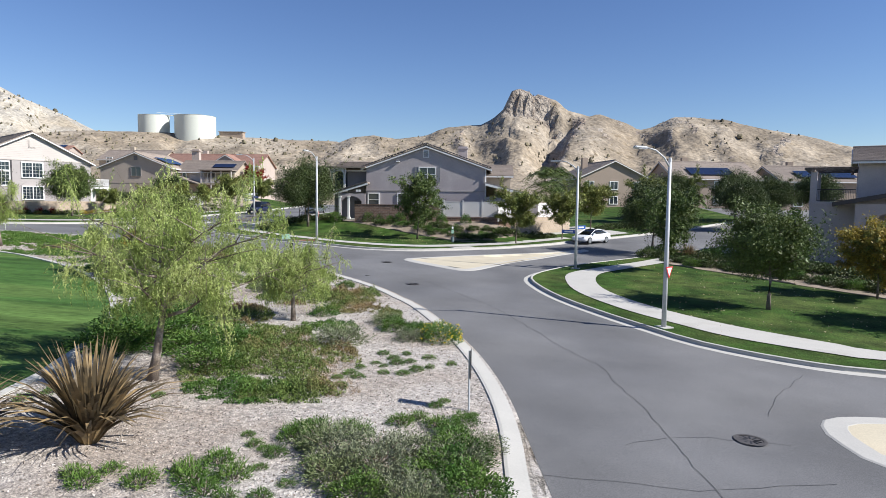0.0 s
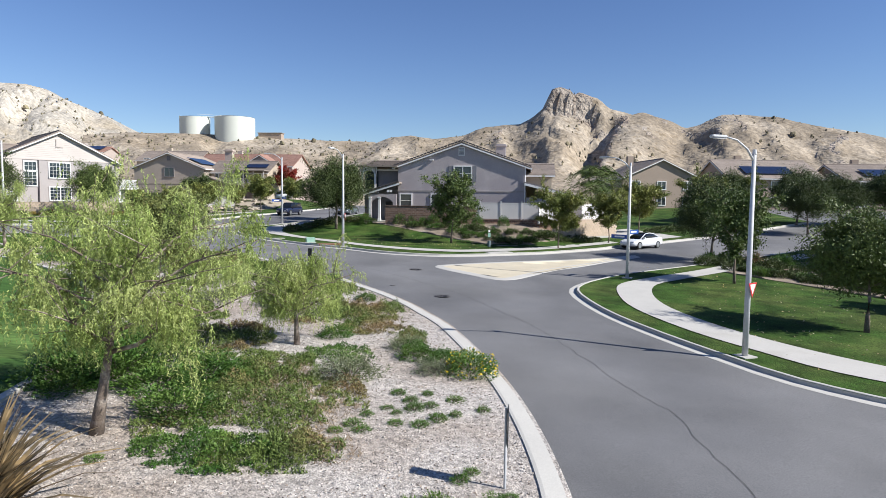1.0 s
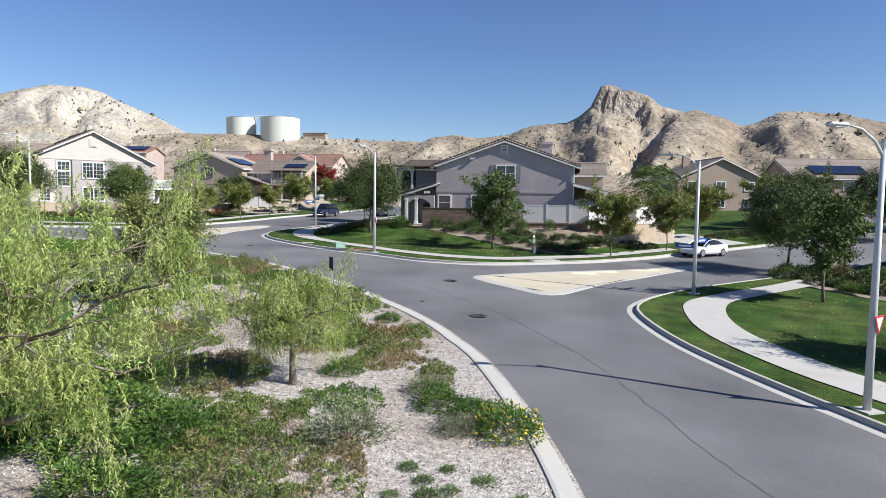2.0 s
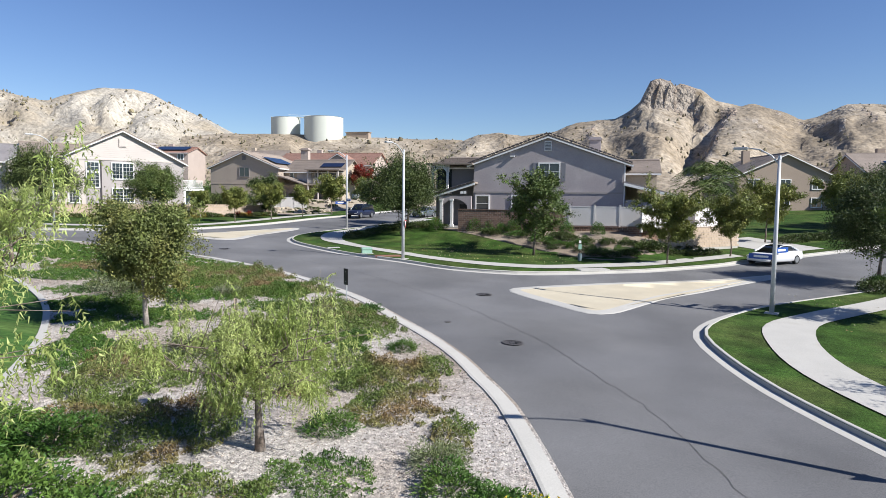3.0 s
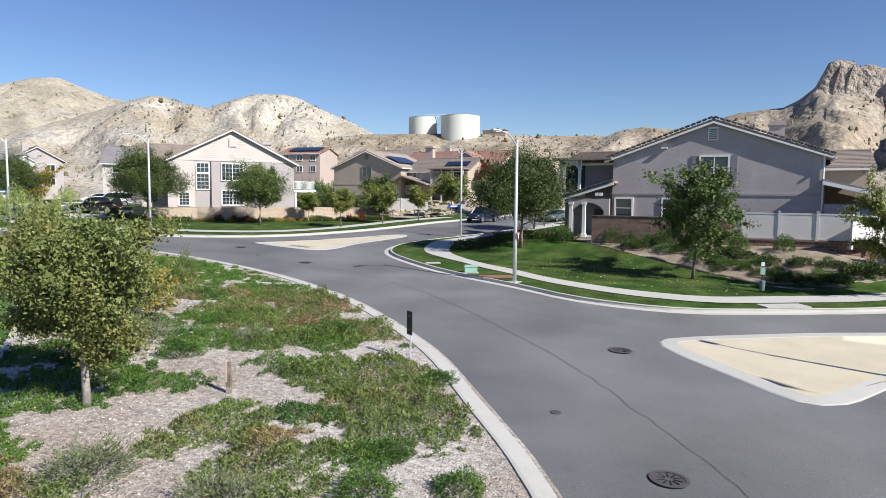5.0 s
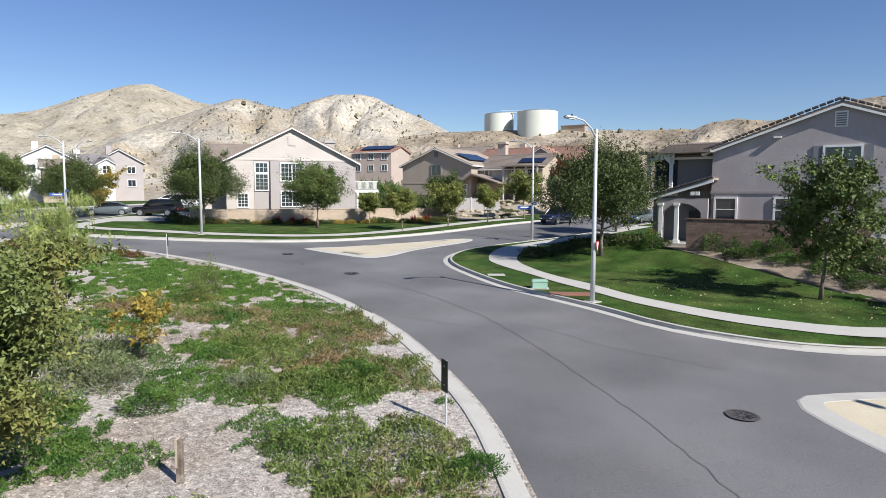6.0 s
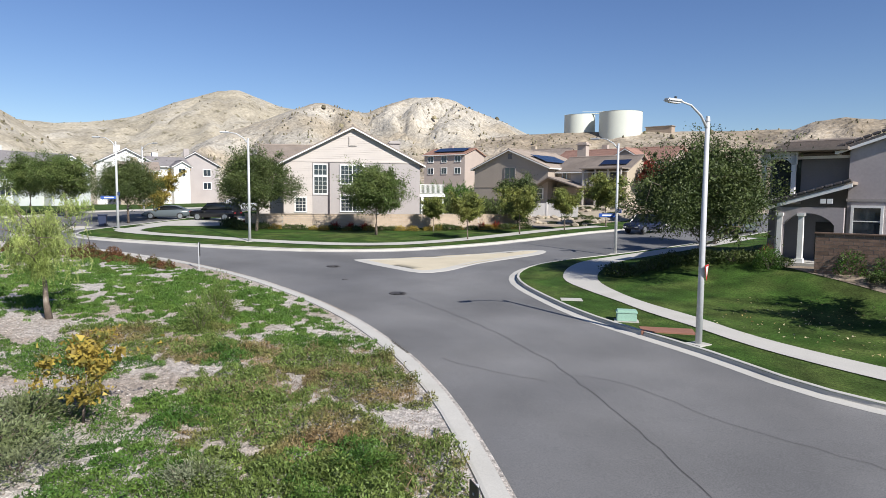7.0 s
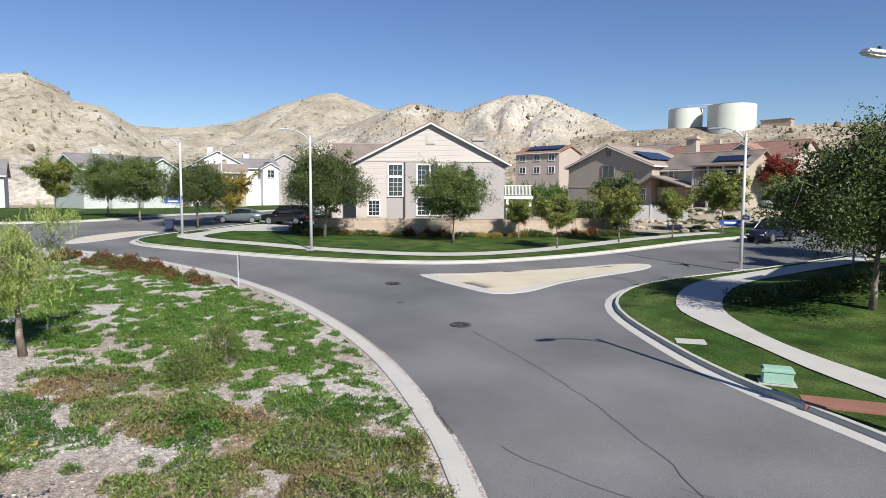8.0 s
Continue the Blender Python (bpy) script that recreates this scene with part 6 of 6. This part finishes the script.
# clipped and spreading shrubs of the planted bank
for x, y, s in ((-1.5, 65.7, 0.5), (0.2, 65.3, 0.55), (1.2, 66.3, 0.5), (2.8, 66.9, 0.5), (-3.2, 67.0, 0.5), (-0.4, 67.4, 0.45), (2.2, 65.2, 0.5), (3.8, 66.0, 0.55), (-4.6, 67.9, 0.5), (5.0, 67.6, 0.5)):
    put(box_bush, x, y, x * 50, (s, s, s * 0.8), top)
for x, y, s in ((-2.4, 66.2, 1.2), (-4.0, 67.2, 1.3), (0.9, 64.6, 1.2), (2.9, 64.9, 1.2), (-0.8, 66.4, 1.1), (-6.2, 68.6, 1.2), (4.6, 66.8, 1.2), (-8.4, 69.6, 1.1)):
    put(green_bush, x, y, x * 61, (s, s, s * 0.5), top)
# tall hedge below the house with solar panels
for _k in range(6):
    put(green_bush, -87.0 + _k * 2.1, 119.5 + _k * 1.8, _k * 43, (2.6, 2.6, 4.6), top)
for x, y, s in ((-8.9, 70.3, 0.8), (-4.4, 69.3, 0.85), (-2.0, 68.9, 0.9), (0.6, 68.7, 0.85)):
    put(box_bush, x, y, x * 50, s, top)

# ---- street furniture ----
def street_lamp(x, y, h, turn, sign="", label="tall grey steel street lamp with curved arm at the kerb"):
    """turn: bearing of the arm, degrees from east."""
    t = thing("street_lamp", on(x, y, turn), label, "street lamp", "street lamps")
    bm = bmesh.new()
    pipe(bm, [(0, 0, -0.3), (0, 0, h * 0.5), (0, 0, h)], [0.115, 0.095, 0.07], 12)
    part("pole", bm, STEEL, t, soft=True)
    part("base_collar", boxes((-0.3, 0.3, -0.3, 0.3, -0.2, 0.03)), CONCRETE, t)
    bm = bmesh.new()
    tube(bm, (0, 0, h - 0.05), (0, 0, h + 0.12), 0.085, 0.06, 10)
    part("cap", bm, STEEL, t)
    bm = bmesh.new()
    pipe(bm, [(0.05, 0, h - 0.25), (0.35, 0, h + 0.12), (0.85, 0, h + 0.42), (1.45, 0, h + 0.52)], [0.045, 0.04, 0.035, 0.03], 8)
    part("arm", bm, STEEL, t, soft=True)
    bm = bmesh.new()
    box(bm, 1.35, 2.05, -0.13, 0.13, h + 0.44, h + 0.56)
    bmesh.ops.bevel(bm, geom=bm.edges[:], offset=0.045, segments=2, affect="EDGES")
    head = part("lamp_head", bm, STEEL, t)
    part("lens", boxes((1.45, 1.85, -0.09, 0.09, h + 0.425, h + 0.445)), VINYL, head)
    bm = bmesh.new()
    tube(bm, (1.6, 0, h + 0.56), (1.6, 0, h + 0.64), 0.04, 0.04, 8)
    part("photocell", bm, BLACK, head)
    return t


def yield_sign(lamp, z, facing):
    """A triangle with a red rim fixed on a lamp's pole."""
    m = pose(0, 0, z, 0, 0, facing)
    bm = bmesh.new()
    prism(bm, [(-0.3, 0.0), (0, -0.54), (0.3, 0.0)], -0.17, -0.16)
    s = part("yield_sign", bm, RED, lamp, "red and white triangular yield sign", m)
    bm = bmesh.new()
    prism(bm, [(-0.2, -0.055), (0, -0.42), (0.2, -0.055)], -0.175, -0.1695)
    part("sign_field", bm, WHITE, s, "white triangle")
    bm = bmesh.new()
    prism(bm, [(-0.3, 0.0), (0, -0.54), (0.3, 0.0)], -0.158, -0.154)
    part("sign_back", bm, STEEL, s)


def name_plates(lamp, z, a, b):
    """Blue name plates with a white bar each."""
    for turn, dz in ((a, 0.0), (b, 0.32)):
        m = pose(0, 0, z + dz, 0, 0, turn)
        s = part("name_plate", boxes((0.1, 1.25, -0.012, 0.012, 0, 0.26)), BLUE, lamp, "blue street name plate", m)
        for sd in (-0.016, 0.013):
            part("white_bar", boxes((0.28, 1.0, sd, sd + 0.003, 0.08, 0.18)), WHITE, s)


RED = material("red_sheet", (0.55, 0.03, 0.035), 0.45, 0.03, bump=0)
BLUE = material("blue_sheet", (0.025, 0.085, 0.34), 0.4, 0.03, bump=0)
la = street_lamp(9.85, 28.35, 7.45, 207)
yield_sign(la, 2.75, 197)
lb = street_lamp(8.85, 46.55, 7.35, 160)
name_plates(lb, 2.55, -20, -110)
lc = street_lamp(-12.78, 56.8, 7.6, 250)
yield_sign(lc, 2.75, 207)
le = street_lamp(-25.55, 77.4, 7.7, 190)
name_plates(le, 2.6, 30, 120)
street_lamp(-48.3, 62.3, 7.7, 235)
lf = street_lamp(-61.6, 58.2, 7.2, 215)
name_plates(lf, 2.5, 40, 130)
street_lamp(-83.5, 70.5, 7.5, 30)


def cover(name, x, y, r, mat, label, category, f=grade, ring=True):
    t = thing(name, on(x, y, 0, 0.0, f), label, category)
    bm = bmesh.new()
    tube(bm, (0, 0, -0.05), (0, 0, 0.018), r, r, 32)
    bmesh.ops.rotate(bm, verts=bm.verts[:], cent=(0, 0, 0), matrix=Matrix.Rotation(math.atan(0.04), 3, "Y"))
    part("lid", bm, mat, t)
    if ring:
        bm = bmesh.new()
        for k in range(10):
            a = k * math.pi / 5
            box(bm, r * 0.3, r * 0.85, -0.015, 0.015, 0.016, 0.028, Matrix.Rotation(a, 4, "Z"))
        tagged(part("rib", bm, BLACK, t), kind="stuff")
        bm = bmesh.new()
        n = 36
        vs = [[bm.verts.new((q * math.cos(2 * math.pi * i / n), q * math.sin(2 * math.pi * i / n), 0.03)) for i in range(n)] for q in (r, r + 0.09)]
        for i in range(n):
            bm.faces.new((vs[0][i], vs[1][i], vs[1][(i + 1) % n], vs[0][(i + 1) % n]))
        bmesh.ops.rotate(bm, verts=bm.verts[:], cent=(0, 0, 0), matrix=Matrix.Rotation(math.atan(0.04), 3, "Y"))
        part("collar", bm, IRON, t)
    return t


for x, y in ((-2.3, 37.3), (-5.05, 46.5), (-26.85, 56.5), (-35.4, 59.7), (8.35, 15.87), (30, 66.5)):
    cover("manhole_cover", x, y, 0.32, IRON, "dark cast-iron manhole cover in the asphalt", "manhole cover")
cover("valve_cover", -5.4, 39.7, 0.14, IRON, "small iron valve cover in the asphalt", "valve cover", ring=False)
cover("valve_cover", -31.5, 57.2, 0.14, IRON, "small iron valve cover in the road", "valve cover", ring=False)


def crack(points, w, seed, label="thin dark sealed crack in the asphalt"):
    rng = random.Random(seed)
    line = [p + Vector((rng.gauss(0, 0.035), rng.gauss(0, 0.035))) for p in smooth(points, 0.45)]
    ribbon("road_crack", line, [(w, 0.012), (-w, 0.012)], CRACK, label, "road crack")


crack([(6.4, 11.0), (6.37, 12.6), (6.31, 14.0), (6.22, 15.7), (6.17, 17.9), (5.84, 20.0), (5.75, 21.9), (5.07, 23.4), (4.24, 25.9), (3.2, 29.2), (1.92, 32.4), (0.8, 34.3), (-0.77, 37.2), (-1.87, 38.8), (-3.5, 40.8), (-5.6, 43.3), (-9.0, 46.6), (-14.6, 51.2), (-17.45, 52.9), (-21.0, 54.55), (-26.0, 56.2)], 0.008, 1)
crack([(4.9, 15.05), (6.22, 15.7), (7.8, 15.9), (9.3, 15.7)], 0.007, 2)
crack([(2.6, 13.0), (4.7, 12.95), (6.0, 12.85), (7.4, 13.2), (9.3, 13.7)], 0.007, 3)
crack([(9.7, 17.8), (10.6, 19.4), (13.0, 22.4)], 0.006, 4)
crack([(-15.0, 51.2), (-13.0, 51.6), (-10.0, 50.6), (-6.0, 50.2)], 0.006, 5)
crack([(-14.9, 50.3), (-16.6, 49.9), (-18.5, 49.9)], 0.007, 6)


def marker_post(x, y, h, turn, mat, label):
    t = thing("marker_sign", on(x, y, turn, 0, _low), label, "sign", "island marker signs")
    bm = bmesh.new()
    tube(bm, (0, 0, -0.2), (0, 0, h), 0.028, 0.028, 8)
    part("post", bm, STEEL, t)
    part("plate", boxes((-0.16, 0.16, -0.05, -0.035, h - 0.75, h + 0.02)), mat, t)
    for z in (h - 0.15, h - 0.6):
        part("bolt", boxes((-0.02, 0.02, -0.06, -0.05, z, z + 0.03)), STEEL, t)


marker_post(1.1, 16.5, 1.65, 88, BLACK, "narrow dark sign plate on a steel post at the kerb")
marker_post(-10.8, 41.6, 1.55, -30, BLACK, "narrow dark sign plate on a steel post on gravel")
marker_post(-39.0, 53.0, 1.5, 165, BLACK, "narrow dark sign plate on a post at the island edge")
marker_post(-60.5, 45.5, 1.5, 200, BLACK, "narrow dark sign plate at the island's far edge")
t = thing("wooden_stake", on(-13.4, 36.3, 20, 0, _low), "short weathered wooden stake in the gravel", "stake")
part("stake", boxes((-0.06, 0.06, -0.045, 0.045, -0.2, 0.85)), BARK, t)
part("sleeve", boxes((-0.065, -0.02, -0.05, 0.05, 0.3, 0.86)), TANWALL, t)

# utility cabinet and covers on the verge
t = thing("utility_cabinet", on(-16.1, 58.35, 28) @ Matrix.Scale(0.62, 4), "pale green steel utility cabinet on the verge", "utility box")
bm = bmesh.new()
box(bm, -0.62, 0.62, -0.36, 0.36, 0.0, 0.72)
bmesh.ops.bevel(bm, geom=[e for e in bm.edges], offset=0.05, segments=2, affect="EDGES")
CAB = material("cabinet_green", (0.30, 0.47, 0.37), 0.5, 0.06, bump=0)
part("body", bm, CAB, t)
part("lid", boxes((-0.66, 0.66, -0.40, 0.40, 0.55, 0.62)), CAB, t)
for _k in range(3):
    part("louvre", boxes((0.62, 0.64, -0.2, 0.2, 0.15 + _k * 0.11, 0.2 + _k * 0.11)), BLACK, t)
part("plinth", boxes((-0.75, 0.75, -0.48, 0.48, -0.15, 0.03)), CONCRETE, t)
t = thing("vault_cover", on(-14.3, 57.9, 28), "rusty brown vault lid flush in the verge", "vault cover")
part("lid", boxes((-0.95, 0.95, -0.45, 0.45, -0.1, 0.03)), material("rust_lid", (0.26, 0.12, 0.08), 0.85, 0.12), t)
t = thing("vault_cover", on(-19.75, 60.55, 35) @ Matrix.Scale(0.8, 4), "pale concrete vault lid flush in the verge", "vault cover")
part("lid", boxes((-0.6, 0.6, -0.4, 0.4, -0.1, 0.03)), CONCRETE, t)

# pet waste station
t = thing("pet_waste_station", on(-0.6, 60.9, 10) @ Matrix.Scale(0.8, 4), "green pet-waste post with a bin on the lawn", "pet station")
bm = bmesh.new()
tube(bm, (0, 0, -0.2), (0, 0, 1.9), 0.035, 0.035, 8)
part("post", bm, BLACK, t)
part("dispenser", boxes((-0.14, 0.14, -0.12, -0.03, 1.15, 1.6)), CAB, t)
part("sign", boxes((-0.1, 0.1, -0.06, -0.04, 1.7, 1.95)), WHITE, t)
bm = bmesh.new()
tube(bm, (0, -0.05, 0.1), (0, -0.05, 0.75), 0.17, 0.19, 14)
part("bin", bm, material("bin_grey", (0.12, 0.16, 0.17), 0.5, 0.1, bump=0), t)

# storm drain mouth in the kerb
t = thing("storm_drain", pose(0.55, 57.15, grade(0.55, 57.15), 0, 0, 33), "dark storm drain inlet in the kerb", "drain")
part("mouth", boxes((-0.9, 0.9, -0.03, 0.15, 0.03, 0.13)), BLACK, t)
part("slab", boxes((-1.1, 1.1, -0.04, 0.9, 0.14, 0.2)), CONCRETE, t)

# bin by the far corner
t = thing("wheeled_bin", on(-65.2, 58.4, 60, 0, grade), "dark blue wheeled rubbish bin at the kerb", "bin")
bm = bmesh.new()
prism(bm, [(-0.26, 0.08), (0.26, 0.08), (0.33, 1.0), (-0.33, 1.0)], -0.32, 0.32)
NAVY = material("navy_plastic", (0.02, 0.03, 0.07), 0.5, 0.05, bump=0)
part("body", bm, NAVY, t)
part("lid", boxes((-0.37, 0.37, -0.38, 0.36, 1.0, 1.07)), NAVY, t)
for _y in (-0.3, 0.3):
    bm = bmesh.new()
    tube(bm, (0.25, _y - 0.04, 0.12), (0.25, _y + 0.04, 0.12), 0.12, 0.12, 14)
    part("wheel", bm, BLACK, t)


# ---- parked cars ----
TYRE = material("tyre", (0.02, 0.02, 0.02), 0.8, 0.1, bump=0)
RIM = material("alloy", (0.45, 0.46, 0.47), 0.3, 0.05, metal=0.8, bump=0)
CARGLASS = material("car_glass", (0.01, 0.012, 0.014), 0.04, 0.02, spec=0.8, bump=0)


def loft(sections, m=None):
    """Skins ordered rings of equal length."""
    bm = bmesh.new()
    rings = [[bm.verts.new(p) for p in s] for s in sections]
    n = len(rings[0])
    for a, b in zip(rings, rings[1:]):
        for k in range(n):
            bm.faces.new((a[k], a[(k + 1) % n], b[(k + 1) % n], b[k]))
    bm.faces.new(rings[0][::-1])
    bm.faces.new(rings[-1])
    bmesh.ops.recalc_face_normals(bm, faces=bm.faces[:])
    return bm


def car(x, y, turn, paint, label, kind="sedan", f=grade):
    """x ahead, in the car's own frame."""
    t = thing("car", on(x, y, turn, 0.02, f), label, "car", "parked cars")
    if kind == "sedan":
        ln, wd = 4.7, 1.86
        rows = [(-2.35, 0.45, 0.85, 0.78), (-2.2, 0.30, 0.98, 0.9), (-1.2, 0.22, 1.0, 0.93), (0.3, 0.2, 0.95, 0.93), (1.3, 0.22, 0.86, 0.92), (2.0, 0.26, 0.72, 0.86), (2.33, 0.34, 0.55, 0.66)]
        roof = [(-1.95, 0.97, 1.0, 0.72, 0.70), (-1.1, 0.99, 1.36, 0.80, 0.60), (-0.35, 0.97, 1.44, 0.82, 0.60), (0.25, 0.95, 1.38, 0.82, 0.60), (1.2, 0.86, 0.89, 0.80, 0.72)]
        ax, wr = (1.42, -1.45), 0.335
    else:
        ln, wd = 5.0, 1.95
        rows = [(-2.45, 0.45, 1.0, 0.86), (-2.35, 0.38, 1.12, 0.94), (-1.0, 0.35, 1.12, 0.97), (0.8, 0.33, 1.08, 0.97), (1.9, 0.36, 1.02, 0.94), (2.35, 0.4, 0.95, 0.88), (2.48, 0.45, 0.8, 0.8)]
        roof = [(-2.4, 1.08, 1.2, 0.86, 0.78), (-2.15, 1.1, 1.75, 0.86, 0.72), (-0.6, 1.1, 1.84, 0.88, 0.74), (0.5, 1.06, 1.78, 0.88, 0.72), (1.25, 1.02, 1.08, 0.88, 0.82)]
        ax, wr = (1.5, -1.5), 0.39
    body = []
    for px, z0, z1, hw in rows:
        mz = z0 + (z1 - z0) * 0.6
        body.append([(px, -hw * 0.9, z0), (px, -hw, z0 + 0.08), (px, -hw, mz), (px, -hw * 0.94, z1 - 0.03), (px, -hw * 0.8, z1), (px, hw * 0.8, z1), (px, hw * 0.94, z1 - 0.03), (px, hw, mz), (px, hw, z0 + 0.08), (px, hw * 0.9, z0)])
    part("body", loft(body), paint, t, soft=True)
    glass, cap = [], []
    for px, z0, z1, b, a in roof:
        glass.append([(px, -b, z0 - 0.04), (px, -a - 0.02, z1 - 0.06), (px, -a + 0.08, z1 - 0.02), (px, a - 0.08, z1 - 0.02), (px, a + 0.02, z1 - 0.06), (px, b, z0 - 0.04)])
        cap.append([(px, -a - 0.03, z1 - 0.07), (px, -a + 0.07, z1 + 0.005), (px, a - 0.07, z1 + 0.005), (px, a + 0.03, z1 - 0.07)])
    part("glasshouse", loft(glass), CARGLASS, t, soft=True)
    part("roof", loft(cap[1:4]), paint if kind != "sedan" else CARGLASS, t, soft=True)
    for s in (-1, 1):
        for px in (ax[1] + 0.35, 0.05, 0.55 if kind == "sedan" else 0.9):
            p = min(roof, key=lambda r: abs(r[0] - px))
        bm = bmesh.new()
        pipe(bm, [(1.15 if kind == "sedan" else 1.2, s * 0.80, 0.93 if kind == "sedan" else 1.1), (0.25 if kind == "sedan" else 0.5, s * 0.66, 1.36 if kind == "sedan" else 1.76), (-0.35, s * 0.66, 1.42 if kind == "sedan" else 1.82), (-1.1 if kind == "sedan" else -2.1, s * 0.66, 1.34 if kind == "sedan" else 1.74), (-1.95 if kind == "sedan" else -2.38, s * 0.74, 1.0 if kind == "sedan" else 1.15)], [0.035] * 5, 6)
        part("roof_rail", bm, paint, t)
        part("mirror", boxes((0.75, 0.9, s * 1.0 - 0.07, s * 1.0 + 0.07, 0.92, 1.06)), paint, t)
        part("headlight", boxes((rows[-2][0] + 0.02, rows[-2][0] + 0.2, s * 0.62 - 0.14, s * 0.62 + 0.14, 0.58, 0.68)), VINYL, t)
        part("tail_light", boxes((rows[0][0] - 0.02, rows[0][0] + 0.1, s * 0.62 - 0.14, s * 0.62 + 0.14, 0.75, 0.85)), RED, t)
        for px in ax:
            bm = bmesh.new()
            tube(bm, (px, s * (wd / 2 - 0.22), wr), (px, s * (wd / 2 + 0.005), wr), wr, wr, 24)
            w = part("wheel", bm, TYRE, t)
            bm = bmesh.new()
            tube(bm, (px, s * (wd / 2 - 0.02), wr), (px, s * (wd / 2 + 0.015), wr), wr * 0.72, wr * 0.68, 20)
            part("rim", bm, RIM, w)
    return t


WHITE_CAR = material("white_car_paint", (0.72, 0.73, 0.75), 0.22, 0.01, spec=0.6, bump=0)
BLACK_CAR = material("black_car_paint", (0.012, 0.012, 0.014), 0.2, 0.01, spec=0.6, bump=0)
GREY_CAR = material("grey_car_paint", (0.10, 0.12, 0.13), 0.25, 0.02, spec=0.6, bump=0)
NAVY_CAR = material("navy_car_paint", (0.015, 0.02, 0.045), 0.25, 0.02, spec=0.6, bump=0)
car(13.6, 66.2, 224, WHITE_CAR, "white electric saloon parked at the kerb")
car(-30.9, 95.2, 262, NAVY_CAR, "dark blue sport utility parked on the side street", "suv")
car(-65.6, 69.6, 210, BLACK_CAR, "black pickup-like utility on the driveway", "suv", top)
car(-70.5, 66.9, 232, GREY_CAR, "dark grey car parked along the street", "sedan")
car(-42.5, 122.5, 195, WHITE_CAR, "white car parked on the upper street", "sedan", top)
car(-78.0, 80.5, 235, WHITE_CAR, "white van-like utility further up the street", "suv")
car(-88.5, 86.0, 235, WHITE_CAR, "white car in front of the far houses", "sedan", top)
car(-23.6, 101, 262, GREY_CAR, "grey car parked on the side street", "sedan")
